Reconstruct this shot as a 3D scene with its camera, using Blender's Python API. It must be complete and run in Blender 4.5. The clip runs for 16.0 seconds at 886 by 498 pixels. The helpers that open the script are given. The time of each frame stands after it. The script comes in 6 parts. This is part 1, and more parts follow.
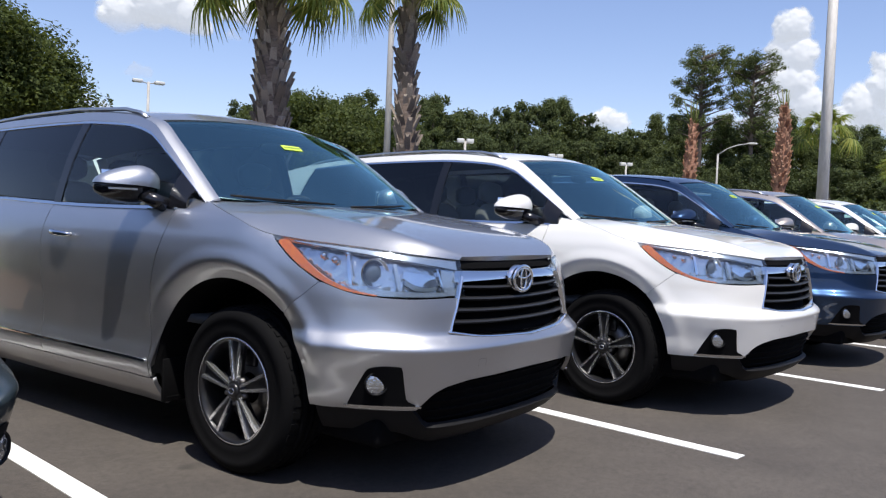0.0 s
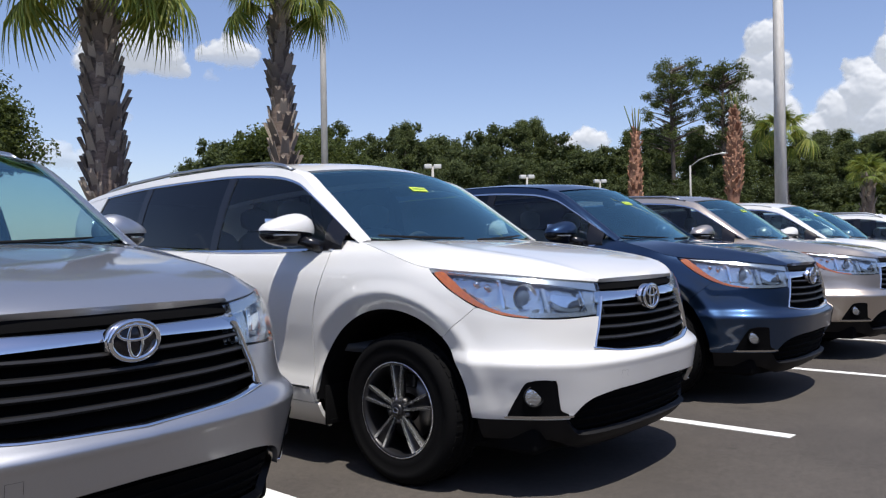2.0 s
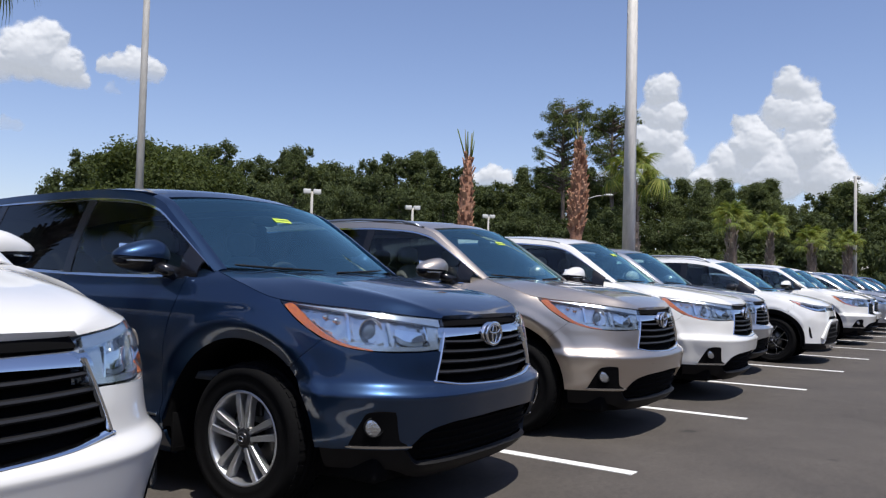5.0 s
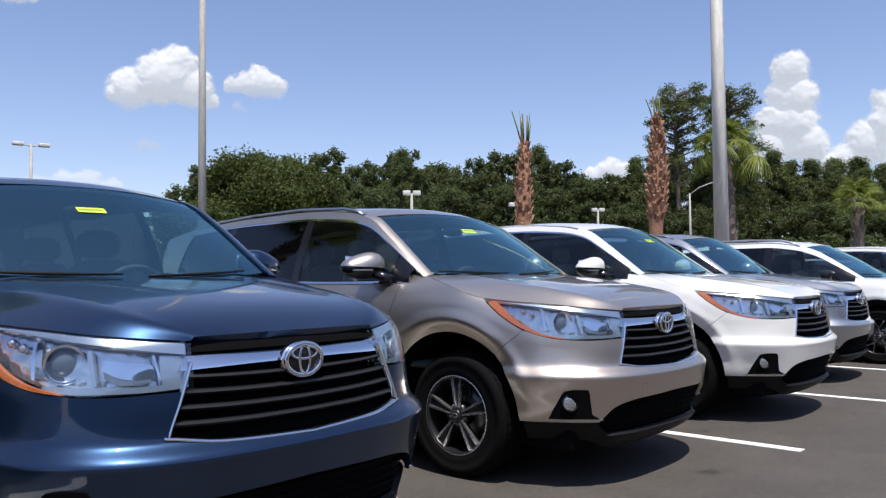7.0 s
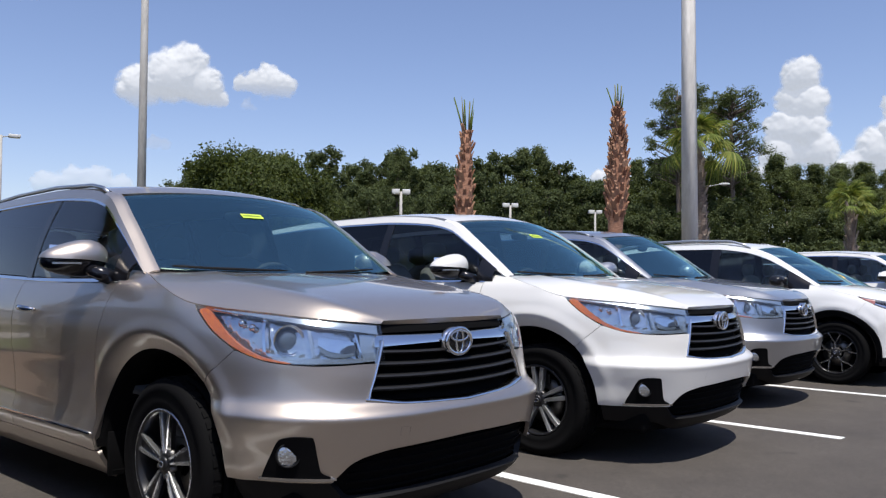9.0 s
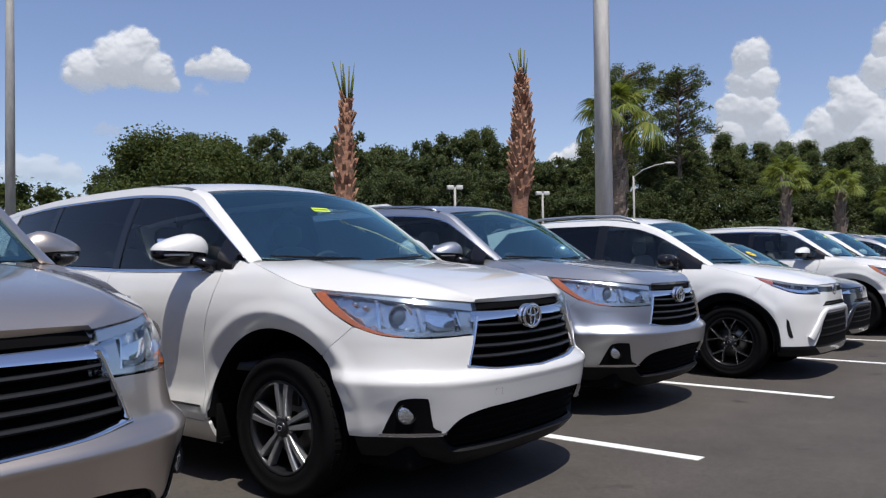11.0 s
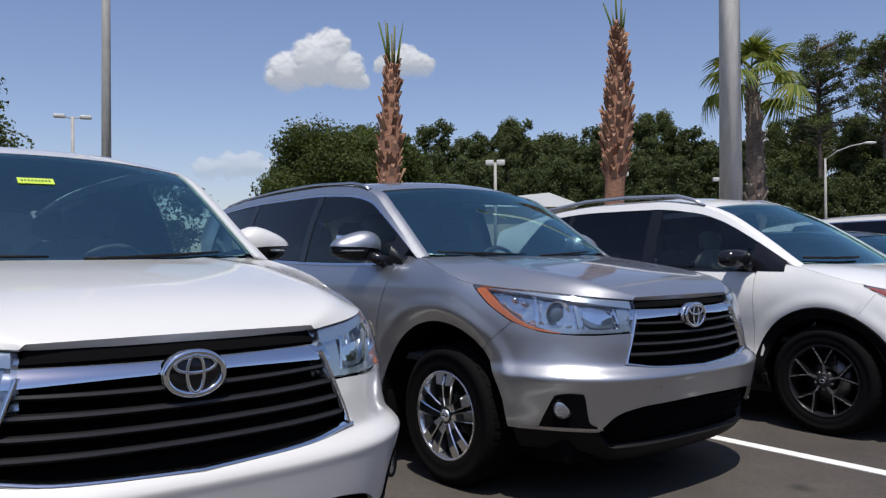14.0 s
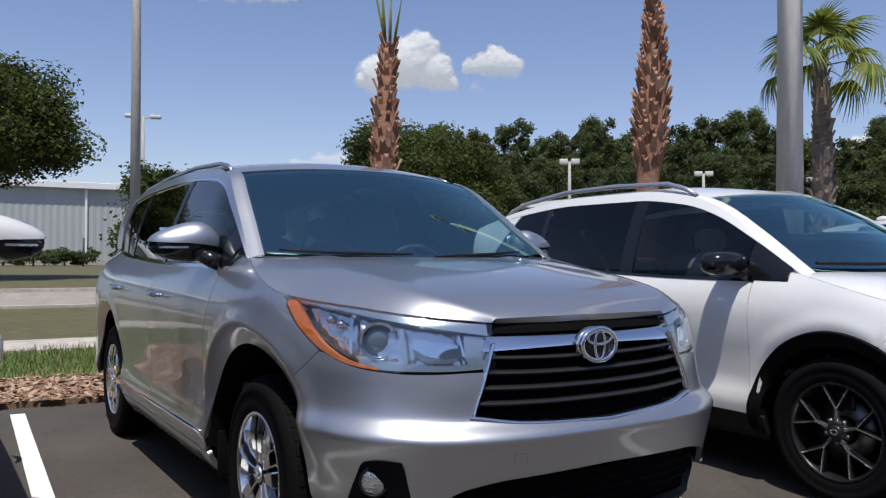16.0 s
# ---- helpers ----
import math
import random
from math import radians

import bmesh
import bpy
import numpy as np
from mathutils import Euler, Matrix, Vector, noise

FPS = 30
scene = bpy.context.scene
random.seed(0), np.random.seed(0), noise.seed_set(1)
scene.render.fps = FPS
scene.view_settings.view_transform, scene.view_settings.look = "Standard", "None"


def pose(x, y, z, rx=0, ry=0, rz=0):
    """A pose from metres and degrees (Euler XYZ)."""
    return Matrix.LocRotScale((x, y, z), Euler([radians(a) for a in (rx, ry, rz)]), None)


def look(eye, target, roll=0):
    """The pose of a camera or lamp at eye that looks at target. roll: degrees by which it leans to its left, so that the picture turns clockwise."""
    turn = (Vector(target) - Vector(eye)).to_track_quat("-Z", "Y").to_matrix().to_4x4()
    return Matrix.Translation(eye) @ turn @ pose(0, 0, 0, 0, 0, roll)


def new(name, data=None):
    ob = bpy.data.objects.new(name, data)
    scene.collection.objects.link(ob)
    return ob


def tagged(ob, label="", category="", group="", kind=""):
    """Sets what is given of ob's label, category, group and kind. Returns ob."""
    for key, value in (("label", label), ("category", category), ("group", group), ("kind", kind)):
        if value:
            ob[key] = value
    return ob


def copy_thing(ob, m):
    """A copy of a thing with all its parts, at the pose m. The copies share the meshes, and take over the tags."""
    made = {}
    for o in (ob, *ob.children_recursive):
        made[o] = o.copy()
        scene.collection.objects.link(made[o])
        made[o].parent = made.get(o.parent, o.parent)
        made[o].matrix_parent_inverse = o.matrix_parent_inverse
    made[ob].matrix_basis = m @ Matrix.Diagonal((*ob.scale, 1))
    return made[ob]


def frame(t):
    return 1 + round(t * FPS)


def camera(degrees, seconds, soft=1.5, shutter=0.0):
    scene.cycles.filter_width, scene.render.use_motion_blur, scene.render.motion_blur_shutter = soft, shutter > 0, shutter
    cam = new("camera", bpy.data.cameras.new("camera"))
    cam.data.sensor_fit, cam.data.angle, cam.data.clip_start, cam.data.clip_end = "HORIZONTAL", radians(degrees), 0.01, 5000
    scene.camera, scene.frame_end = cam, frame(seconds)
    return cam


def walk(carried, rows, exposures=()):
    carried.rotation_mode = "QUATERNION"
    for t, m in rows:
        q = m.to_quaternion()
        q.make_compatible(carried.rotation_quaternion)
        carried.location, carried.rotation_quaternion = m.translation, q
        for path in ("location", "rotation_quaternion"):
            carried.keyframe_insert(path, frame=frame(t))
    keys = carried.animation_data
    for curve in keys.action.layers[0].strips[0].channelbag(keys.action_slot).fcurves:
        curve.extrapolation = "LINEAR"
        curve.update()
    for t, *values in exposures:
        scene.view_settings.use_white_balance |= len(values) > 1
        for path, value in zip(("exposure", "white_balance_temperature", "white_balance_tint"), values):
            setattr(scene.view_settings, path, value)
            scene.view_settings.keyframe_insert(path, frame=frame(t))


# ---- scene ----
cam = camera(58.02, 16.0, soft=1.25)
PATH = [
    (0, pose(0.200, -1.927, 1.156, 87.96, -2.32, -47.21)),
    (0.5, pose(0.630, -1.910, 1.152, 89.17, -0.10, -51.38)),
    (1, pose(1.060, -1.961, 1.160, 88.68, -0.60, -50.79)),
    (1.5, pose(1.546, -1.952, 1.168, 89.99, -1.87, -51.18)),
    (2, pose(2.004, -1.966, 1.162, 89.93, 0.96, -48.10)),
    (2.5, pose(2.470, -1.994, 1.158, 89.16, -0.35, -50.08)),
    (3, pose(2.932, -2.015, 1.172, 89.25, 0.72, -53.92)),
    (3.5, pose(3.375, -2.120, 1.185, 88.71, 0.92, -52.81)),
    (4, pose(3.822, -2.169, 1.213, 90.29, 0.03, -57.79)),
    (4.2, pose(4.004, -2.181, 1.209, 90.68, -0.17, -57.39)),
    (6.3, pose(6.029, -2.263, 1.161, 91.82, -1.60, -51.46)),
    (6.5, pose(6.221, -2.279, 1.169, 91.14, -0.32, -50.98)),
    (7, pose(6.691, -2.327, 1.187, 92.09, 0.57, -46.33)),
    (7.5, pose(7.178, -2.325, 1.167, 91.85, -2.23, -50.29)),
    (8, pose(7.655, -2.343, 1.148, 92.71, -2.86, -49.51)),
    (8.5, pose(8.088, -2.372, 1.160, 91.79, -1.65, -46.52)),
    (9, pose(8.537, -2.372, 1.177, 92.17, -0.31, -45.85)),
    (9.5, pose(8.979, -2.404, 1.172, 91.36, -0.76, -45.96)),
    (10, pose(9.439, -2.409, 1.180, 91.07, -1.63, -49.16)),
    (10.2, pose(9.634, -2.391, 1.172, 90.43, 0.15, -50.86)),
    (12.3, pose(11.543, -2.214, 1.198, 92.61, 1.25, -45.05)),
    (12.5, pose(11.719, -2.189, 1.197, 91.49, 3.36, -46.74)),
    (13, pose(12.177, -2.165, 1.193, 89.21, 2.77, -39.01)),
    (13.5, pose(12.621, -2.105, 1.202, 89.83, 1.46, -36.54)),
    (14, pose(13.093, -2.043, 1.214, 90.45, 0.36, -35.76)),
    (14.5, pose(13.503, -1.945, 1.240, 90.20, -1.53, -35.69)),
    (15, pose(13.842, -1.876, 1.270, 92.35, -0.55, -32.55)),
    (15.5, pose(14.224, -1.763, 1.244, 90.67, 0.13, -31.35)),
    (16, pose(14.655, -1.652, 1.208, 90.55, -0.25, -29.54)),
]
walk(cam, PATH, [(0.0, 0.40), (0.5, 0.42), (1.5, 0.20), (2.5, 0.17), (4.0, 0.04), (6.5, 0.30), (7.0, 0.29), (8.0, 0.20), (9.0, 0.19), (10.0, 0.06), (12.5, -0.12), (13.5, -0.20), (15.0, 0.0), (16.0, -0.04)])

# ---------------------------------------------------------------- sky and sun
SUN_ELEVATION, SUN_AZIMUTH = 68.0, 215.0   # azimuth: degrees clockwise from +y towards +x
world = bpy.data.worlds.new("sky")
scene.world = world
world.use_nodes = True
wn, wl = world.node_tree.nodes, world.node_tree.links
sky = wn.new("ShaderNodeTexSky")
sky.sky_type, sky.sun_disc = "NISHITA", False
sky.sun_elevation, sky.sun_rotation = radians(SUN_ELEVATION), radians(SUN_AZIMUTH)
sky.air_density, sky.dust_density, sky.ozone_density = 1.0, 0.6, 2.0
tint = wn.new("ShaderNodeMix")
tint.data_type, tint.blend_type = "RGBA", "MULTIPLY"
tint.inputs[0].default_value, tint.inputs[7].default_value = 1.0, (1.08, 1.0, 1.11, 1)
wl.new(sky.outputs[0], tint.inputs[6])
wl.new(tint.outputs[2], wn["Background"].inputs[0])
wn["Background"].inputs[1].default_value = 0.119
sun = new("sun", bpy.data.lights.new("sun", "SUN"))
sun.data.energy, sun.data.angle, sun.data.color = 5.0, radians(0.53), (1.0, 0.955, 0.88)
_a, _e = radians(SUN_AZIMUTH), radians(SUN_ELEVATION)
sun.matrix_world = look((math.sin(_a) * math.cos(_e) * 50, math.cos(_a) * math.cos(_e) * 50, math.sin(_e) * 50), (0, 0, 0))

# ---------------------------------------------------------------- materials
def material(name, color=(0.5, 0.5, 0.5), rough=0.5, metal=0.0, coat=0.0, spec=0.5):
    m = bpy.data.materials.new(name)
    m.use_nodes = True
    b = m.node_tree.nodes["Principled BSDF"]
    b.inputs["Base Color"].default_value = (*color, 1)
    b.inputs["Roughness"].default_value = rough
    b.inputs["Metallic"].default_value = metal
    b.inputs["Coat Weight"].default_value = coat
    b.inputs["Coat Roughness"].default_value = 0.03
    b.inputs["Specular IOR Level"].default_value = spec
    return m


def nodes(m):
    return m.node_tree.nodes, m.node_tree.links, m.node_tree.nodes["Principled BSDF"]


def noise_tex(m, scale, detail=4, rough=0.6, coord="Object", stretch=None):
    n, l, _ = nodes(m)
    tc = n.new("ShaderNodeTexCoord")
    t = n.new("ShaderNodeTexNoise")
    t.inputs["Scale"].default_value, t.inputs["Detail"].default_value, t.inputs["Roughness"].default_value = scale, detail, rough
    src = tc.outputs[coord]
    if stretch:
        mp = n.new("ShaderNodeMapping")
        mp.inputs["Scale"].default_value = stretch
        l.new(src, mp.inputs[0])
        src = mp.outputs[0]
    l.new(src, t.inputs["Vector"])
    return t.outputs["Fac"]


def ramp(m, fac, *stops):
    n, l, _ = nodes(m)
    r = n.new("ShaderNodeValToRGB")
    while len(r.color_ramp.elements) < len(stops):
        r.color_ramp.elements.new(0.5)
    for e, (p, c) in zip(r.color_ramp.elements, stops):
        e.position, e.color = p, (*c, 1)
    l.new(fac, r.inputs[0])
    return r.outputs[0]


def mix(m, fac, a, b, blend="MIX"):
    n, l, _ = nodes(m)
    x = n.new("ShaderNodeMix")
    x.data_type, x.blend_type = "RGBA", blend
    for key, v in ((0, fac), (6, a), (7, b)):
        if isinstance(v, (int, float)):
            x.inputs[key].default_value = v
        elif isinstance(v, tuple):
            x.inputs[key].default_value = (*v, 1)
        else:
            l.new(v, x.inputs[key])
    return x.outputs[2]


def bump(m, height, strength=0.3, distance=0.01):
    n, l, b = nodes(m)
    x = n.new("ShaderNodeBump")
    x.inputs["Strength"].default_value, x.inputs["Distance"].default_value = strength, distance
    l.new(height, x.inputs["Height"])
    l.new(x.outputs[0], b.inputs["Normal"])


def color(m, socket):
    n, l, b = nodes(m)
    l.new(socket, b.inputs["Base Color"])


def car_paint(name, base, metal, rough, flake=0.0, coat=1.0, spec=0.5):
    m = material(name, base, rough, metal, coat, spec)
    n, l, b = nodes(m)
    big = noise_tex(m, 2.5, 3)
    dust = ramp(m, big, (0.35, base), (0.75, tuple(min(1, c * 0.99 + 0.003) for c in base)))
    if flake:
        f = noise_tex(m, 900, 1)
        dust = mix(m, ramp(m, f, (0.45, (0, 0, 0)), (0.7, (flake, flake, flake))), dust, tuple(min(1, c * 1.6 + 0.004) for c in base))
    color(m, dust)
    r = ramp(m, noise_tex(m, 7, 5), (0.3, (0.02, 0.02, 0.02)), (0.8, (0.075, 0.075, 0.075)))
    l.new(r, b.inputs["Coat Roughness"])
    return m


def window_glass(name, tint, gloss_tint=(1, 1, 1), facing=0.05, gloss=0.015):
    """Tinted glass: what is behind shows through the tint, and the pane reflects more towards grazing angles."""
    m = bpy.data.materials.new(name)
    m.use_nodes = True
    n, l = m.node_tree.nodes, m.node_tree.links
    n.clear()
    out = n.new("ShaderNodeOutputMaterial")
    t, g, f, x = n.new("ShaderNodeBsdfTransparent"), n.new("ShaderNodeBsdfGlossy"), n.new("ShaderNodeLayerWeight"), n.new("ShaderNodeMixShader")
    t.inputs[0].default_value = (*tint, 1)
    g.inputs["Color"].default_value = (*gloss_tint, 1)
    g.inputs["Roughness"].default_value = gloss
    f.inputs["Blend"].default_value = 0.5
    p, q = n.new("ShaderNodeMath"), n.new("ShaderNodeMath")
    p.operation, q.operation = "POWER", "MULTIPLY_ADD"
    p.inputs[1].default_value, q.inputs[1].default_value, q.inputs[2].default_value = 5.0, 1 - facing, facing
    l.new(f.outputs["Facing"], p.inputs[0])
    l.new(p.outputs[0], q.inputs[0])
    l.new(q.outputs[0], x.inputs[0])
    l.new(t.outputs[0], x.inputs[1])
    l.new(g.outputs[0], x.inputs[2])
    l.new(x.outputs[0], out.inputs[0])
    return m


M = {
    "paint": car_paint("paint_master", (0.5, 0.5, 0.52), 0.7, 0.32, 0.3),
    "plastic": material("black_plastic", (0.010, 0.010, 0.011), 0.50, spec=0.16),
    "black": material("matt_black", (0.004, 0.004, 0.0045), 0.9, spec=0.08),
    "gloss_black": material("gloss_black", (0.008, 0.008, 0.010), 0.18),
    "grey_plastic": material("slat_grey", (0.022, 0.021, 0.021), 0.38, 0.1),
    "chrome": material("chrome", (0.82, 0.84, 0.86), 0.07, 1.0),
    "handle": material("satin_metal", (0.62, 0.63, 0.64), 0.16, 1.0),
    "rail": material("rail_metal", (0.50, 0.51, 0.53), 0.32, 1.0),
    "steel": material("steel", (0.16, 0.155, 0.15), 0.4, 1.0),
    "rim_bright": material("machined_alloy", (0.80, 0.81, 0.83), 0.24, 0.95),
    "rim_silver": material("silver_alloy", (0.55, 0.56, 0.58), 0.32, 0.85),
    "rim_dark": material("dark_alloy", (0.018, 0.018, 0.020), 0.30, 0.4),
    "rim_black": material("black_alloy", (0.006, 0.006, 0.007), 0.22, 0.2),
    "tyre": material("tyre_rubber", (0.0045, 0.0045, 0.005), 0.8, spec=0.08),
    "lamp_back": material("lamp_housing", (0.66, 0.68, 0.70), 0.18, 0.92),
    "reflector": material("faceted_reflector", (0.80, 0.81, 0.83), 0.08, 1.0),
    "lamp_chrome": material("lamp_chrome", (0.85, 0.87, 0.90), 0.10, 1.0),
    "lamp_satin": material("lamp_satin", (0.52, 0.56, 0.60), 0.24, 0.80),
    "projector": material("projector_lens", (0.10, 0.12, 0.15), 0.04, 0.0, 1.0),
    "fog_lens": material("fog_lens", (0.48, 0.50, 0.52), 0.16, 0.8, 1.0),
    "amber": material("amber_reflector", (0.56, 0.135, 0.014), 0.35, 0.0, 0.15),
    "dull_red": material("dark_amber_reflector", (0.35, 0.05, 0.02), 0.25, 0.0, 1.0),
    "mirror": material("mirror_glass", (0.85, 0.87, 0.90), 0.02, 1.0),
    "interior": material("interior_plastic", (0.045, 0.048, 0.050), 0.6),
    "seat": material("seat_cloth", (0.075, 0.072, 0.070), 0.85),
    "headliner": material("headliner", (0.25, 0.24, 0.23), 0.9),
    "lens": window_glass("lamp_lens", (0.86, 0.91, 0.94), facing=0.09, gloss=0.05),
    "windscreen": window_glass("windscreen_glass", (0.50, 0.68, 0.69), (0.60, 0.98, 1.0), facing=0.27),
    "side_glass": window_glass("side_glass", (0.80, 0.92, 0.90)),
    "privacy_glass": window_glass("privacy_glass", (0.04, 0.05, 0.055), facing=0.045),
    "sticker": material("sticker_yellow", (0.50, 0.66, 0.07), 0.5),
    "sticker_print": material("sticker_print", (0.10, 0.16, 0.03), 0.6),
}
bump(M["tyre"], noise_tex(M["tyre"], 120, 3), 0.25, 0.002)
_a = M["amber"]
color(_a, ramp(_a, noise_tex(_a, 90, 1), (0.35, (0.44, 0.085, 0.010)), (0.65, (0.62, 0.160, 0.018))))
bump(M["lamp_back"], noise_tex(M["lamp_back"], 26, 1), 0.7, 0.010)
bump(M["fog_lens"], noise_tex(M["fog_lens"], 60, 1), 0.6, 0.010)
bump(M["reflector"], noise_tex(M["reflector"], 14, 0), 0.5, 0.012)
bump(M["plastic"], noise_tex(M["plastic"], 400, 2), 0.2, 0.001)

PAINTS = {
    "silver": car_paint("paint_silver", (0.475, 0.483, 0.505), 0.99, 0.43, 0.20, 1.0, 0.3),
    "white": car_paint("paint_white", (0.655, 0.648, 0.632), 0.0, 0.40),
    "navy": car_paint("paint_navy", (0.018, 0.041, 0.092), 0.90, 0.36, 0.25, 0.9, 0.2),
    "champagne": car_paint("paint_champagne", (0.52, 0.459, 0.403), 0.99, 0.43, 0.20, 1.0, 0.3),
    "teal": car_paint("paint_slate", (0.035, 0.055, 0.066), 0.45, 0.36, 0.25, 0.8, 0.2),
    "pure_white": car_paint("paint_plain_white", (0.70, 0.70, 0.695), 0.0, 0.40),
    "graphite": car_paint("paint_graphite", (0.018, 0.023, 0.036), 0.45, 0.34, 0.25, 0.8, 0.2),
}

# ---------------------------------------------------------------- mesh helpers
def link_mesh(name, bm, material, parent=None, label="", smooth=True):
    me = bpy.data.meshes.new(name)
    bm.normal_update()
    bm.to_mesh(me)
    bm.free()
    for f in me.polygons:
        f.use_smooth = smooth
    for m in (material if isinstance(material, (list, tuple)) else [material]):
        me.materials.append(m)
    ob = new(name, me)
    if parent is not None:
        ob.parent = parent
    if label:
        tagged(ob, label=label)
    return ob


def part(name, bm, material, parent, label="", smooth=True):
    return link_mesh(name, bm, material, parent, label, smooth)


def thing(name, label, category, group="", at=None):
    e = new(name)
    e.empty_display_size = 0.2
    if at is not None:
        e.matrix_world = at
    return tagged(e, label, category, group)


class Curve:
    """Smooth curve through knots (t, a, b, ...), without overshoot."""

    def __init__(self, *knots):
        k = np.array(knots, float)
        self.t, self.v = k[:, 0], k[:, 1:]
        h = np.diff(self.t)[:, None]
        d = np.diff(self.v, axis=0) / h
        m = np.zeros_like(self.v)
        m[0], m[-1] = d[0], d[-1]
        for i in range(1, len(k) - 1):
            same = d[i - 1] * d[i] > 0
            m[i] = np.where(same, 2 * d[i - 1] * d[i] / np.where(same, d[i - 1] + d[i], 1), 0)
        self.m = m

    def __call__(self, t):
        t = min(max(t, self.t[0]), self.t[-1])
        i = min(max(int(np.searchsorted(self.t, t)) - 1, 0), len(self.t) - 2)
        h = self.t[i + 1] - self.t[i]
        u = (t - self.t[i]) / h
        a, b = self.v[i], self.v[i + 1]
        r = (2 * u**3 - 3 * u**2 + 1) * a + (u**3 - 2 * u**2 + u) * h * self.m[i] + (3 * u**2 - 2 * u**3) * b + (u**3 - u**2) * h * self.m[i + 1]
        return float(r[0]) if len(r) == 1 else r


def lerp(a, b, u):
    return a + (b - a) * u


def smooth01(u):
    u = min(max(u, 0.0), 1.0)
    return u * u * (3 - 2 * u)


def fold_rim(bm, rim, inner):
    """Fold the open border inwards by rim metres, with a crisp edge."""
    bm.normal_update()
    normal = {v: v.normal.copy() for v in inner}
    edges = [e for e in bm.edges if e.is_boundary and e.verts[0] in inner and e.verts[1] in inner]
    made = {}
    for e in edges:
        a, b = e.verts
        face = e.link_faces[0]
        for v in (a, b):
            if v not in made:
                made[v] = bm.verts.new(v.co - normal[v] * rim)
        e.smooth = False
        loop = [l for l in face.loops if l.edge == e][0]
        a = loop.vert
        b = e.other_vert(a)
        try:
            bm.faces.new((b, a, made[a], made[b]))
        except ValueError:
            pass


def sheet_bm(f, us, vs, rim=0.0, flip=False, bm=None):
    """A grid of points f(u, v); its border is folded inwards by rim metres to give the panel an edge."""
    bm = bm or bmesh.new()
    rows = [[bm.verts.new(f(u, v)) for v in vs] for u in us]
    faces = []
    for i in range(len(us) - 1):
        for j in range(len(vs) - 1):
            q = [rows[i][j], rows[i + 1][j], rows[i + 1][j + 1], rows[i][j + 1]]
            if flip:
                q.reverse()
            faces.append(bm.faces.new(q))
    if rim:
        fold_rim(bm, rim, set(v for r in rows for v in r))
    return bm


def steps(a, b, n):
    return [a + (b - a) * i / n for i in range(n + 1)]


def box_bm(x0, x1, y0, y1, z0, z1, bevel=0.0, bm=None, seg=2):
    bm = bm or bmesh.new()
    r = bmesh.ops.create_cube(bm, size=1)
    for v in r["verts"]:
        v.co = Vector(((x0 + x1) / 2 + v.co.x * (x1 - x0), (y0 + y1) / 2 + v.co.y * (y1 - y0), (z0 + z1) / 2 + v.co.z * (z1 - z0)))
    if bevel:
        es = list({e for v in r["verts"] for e in v.link_edges})
        bmesh.ops.bevel(bm, geom=es, offset=bevel, segments=seg, affect="EDGES", profile=0.5)
    return bm


def lathe_bm(profile, n, axis="x", centre=(0, 0, 0), bm=None, closed=False):
    """Turns (r, a) round an axis: r from the axis, a along it."""
    bm = bm or bmesh.new()
    rings = []
    for k in range(n):
        c, s = math.cos(2 * math.pi * k / n), math.sin(2 * math.pi * k / n)
        ring = []
        for r, a in profile:
            p = (a, r * c, r * s) if axis == "x" else (r * c, a, r * s) if axis == "y" else (r * c, r * s, a)
            ring.append(bm.verts.new((p[0] + centre[0], p[1] + centre[1], p[2] + centre[2])))
        rings.append(ring)
    m = len(profile)
    for k in range(n):
        a, b = rings[k], rings[(k + 1) % n]
        for j in range(m if closed else m - 1):
            bm.faces.new((a[j], a[(j + 1) % m], b[(j + 1) % m], b[j]))
    return bm


def tube_bm(points, radius, n=8, bm=None, cap=True):
    """A tube along points; radius is one number or one for each point."""
    bm = bm or bmesh.new()
    pts = [Vector(p) for p in points]
    rad = list(radius) if isinstance(radius, (list, tuple)) else [radius] * len(pts)
    rings, side = [], None
    for i, p in enumerate(pts):
        d = (pts[min(i + 1, len(pts) - 1)] - pts[max(i - 1, 0)]).normalized()
        if side is None:
            side = d.cross(Vector((0, 0, 1)) if abs(d.z) < 0.9 else Vector((0, 1, 0))).normalized()
        side = (side - d * side.dot(d)).normalized()
        up = d.cross(side)
        rings.append([bm.verts.new(p + (side * math.cos(2 * math.pi * k / n) + up * math.sin(2 * math.pi * k / n)) * rad[i]) for k in range(n)])
    for a, b in zip(rings, rings[1:]):
        for k in range(n):
            bm.faces.new((a[k], a[(k + 1) % n], b[(k + 1) % n], b[k]))
    if cap:
        bm.faces.new(list(reversed(rings[0])))
        bm.faces.new(rings[-1])
    return bm


def blob_bm(centre, size, bm=None, sub=2, power=2.0):
    """A rounded lump: a superellipsoid."""
    bm = bm or bmesh.new()
    r = bmesh.ops.create_icosphere(bm, subdivisions=sub, radius=1)
    for v in r["verts"]:
        d = v.co.normalized()
        k = (abs(d.x)**power + abs(d.y)**power + abs(d.z)**power)**(-1 / power)
        v.co = Vector((centre[0] + d.x * k * size[0], centre[1] + d.y * k * size[1], centre[2] + d.z * k * size[2]))
    return bm


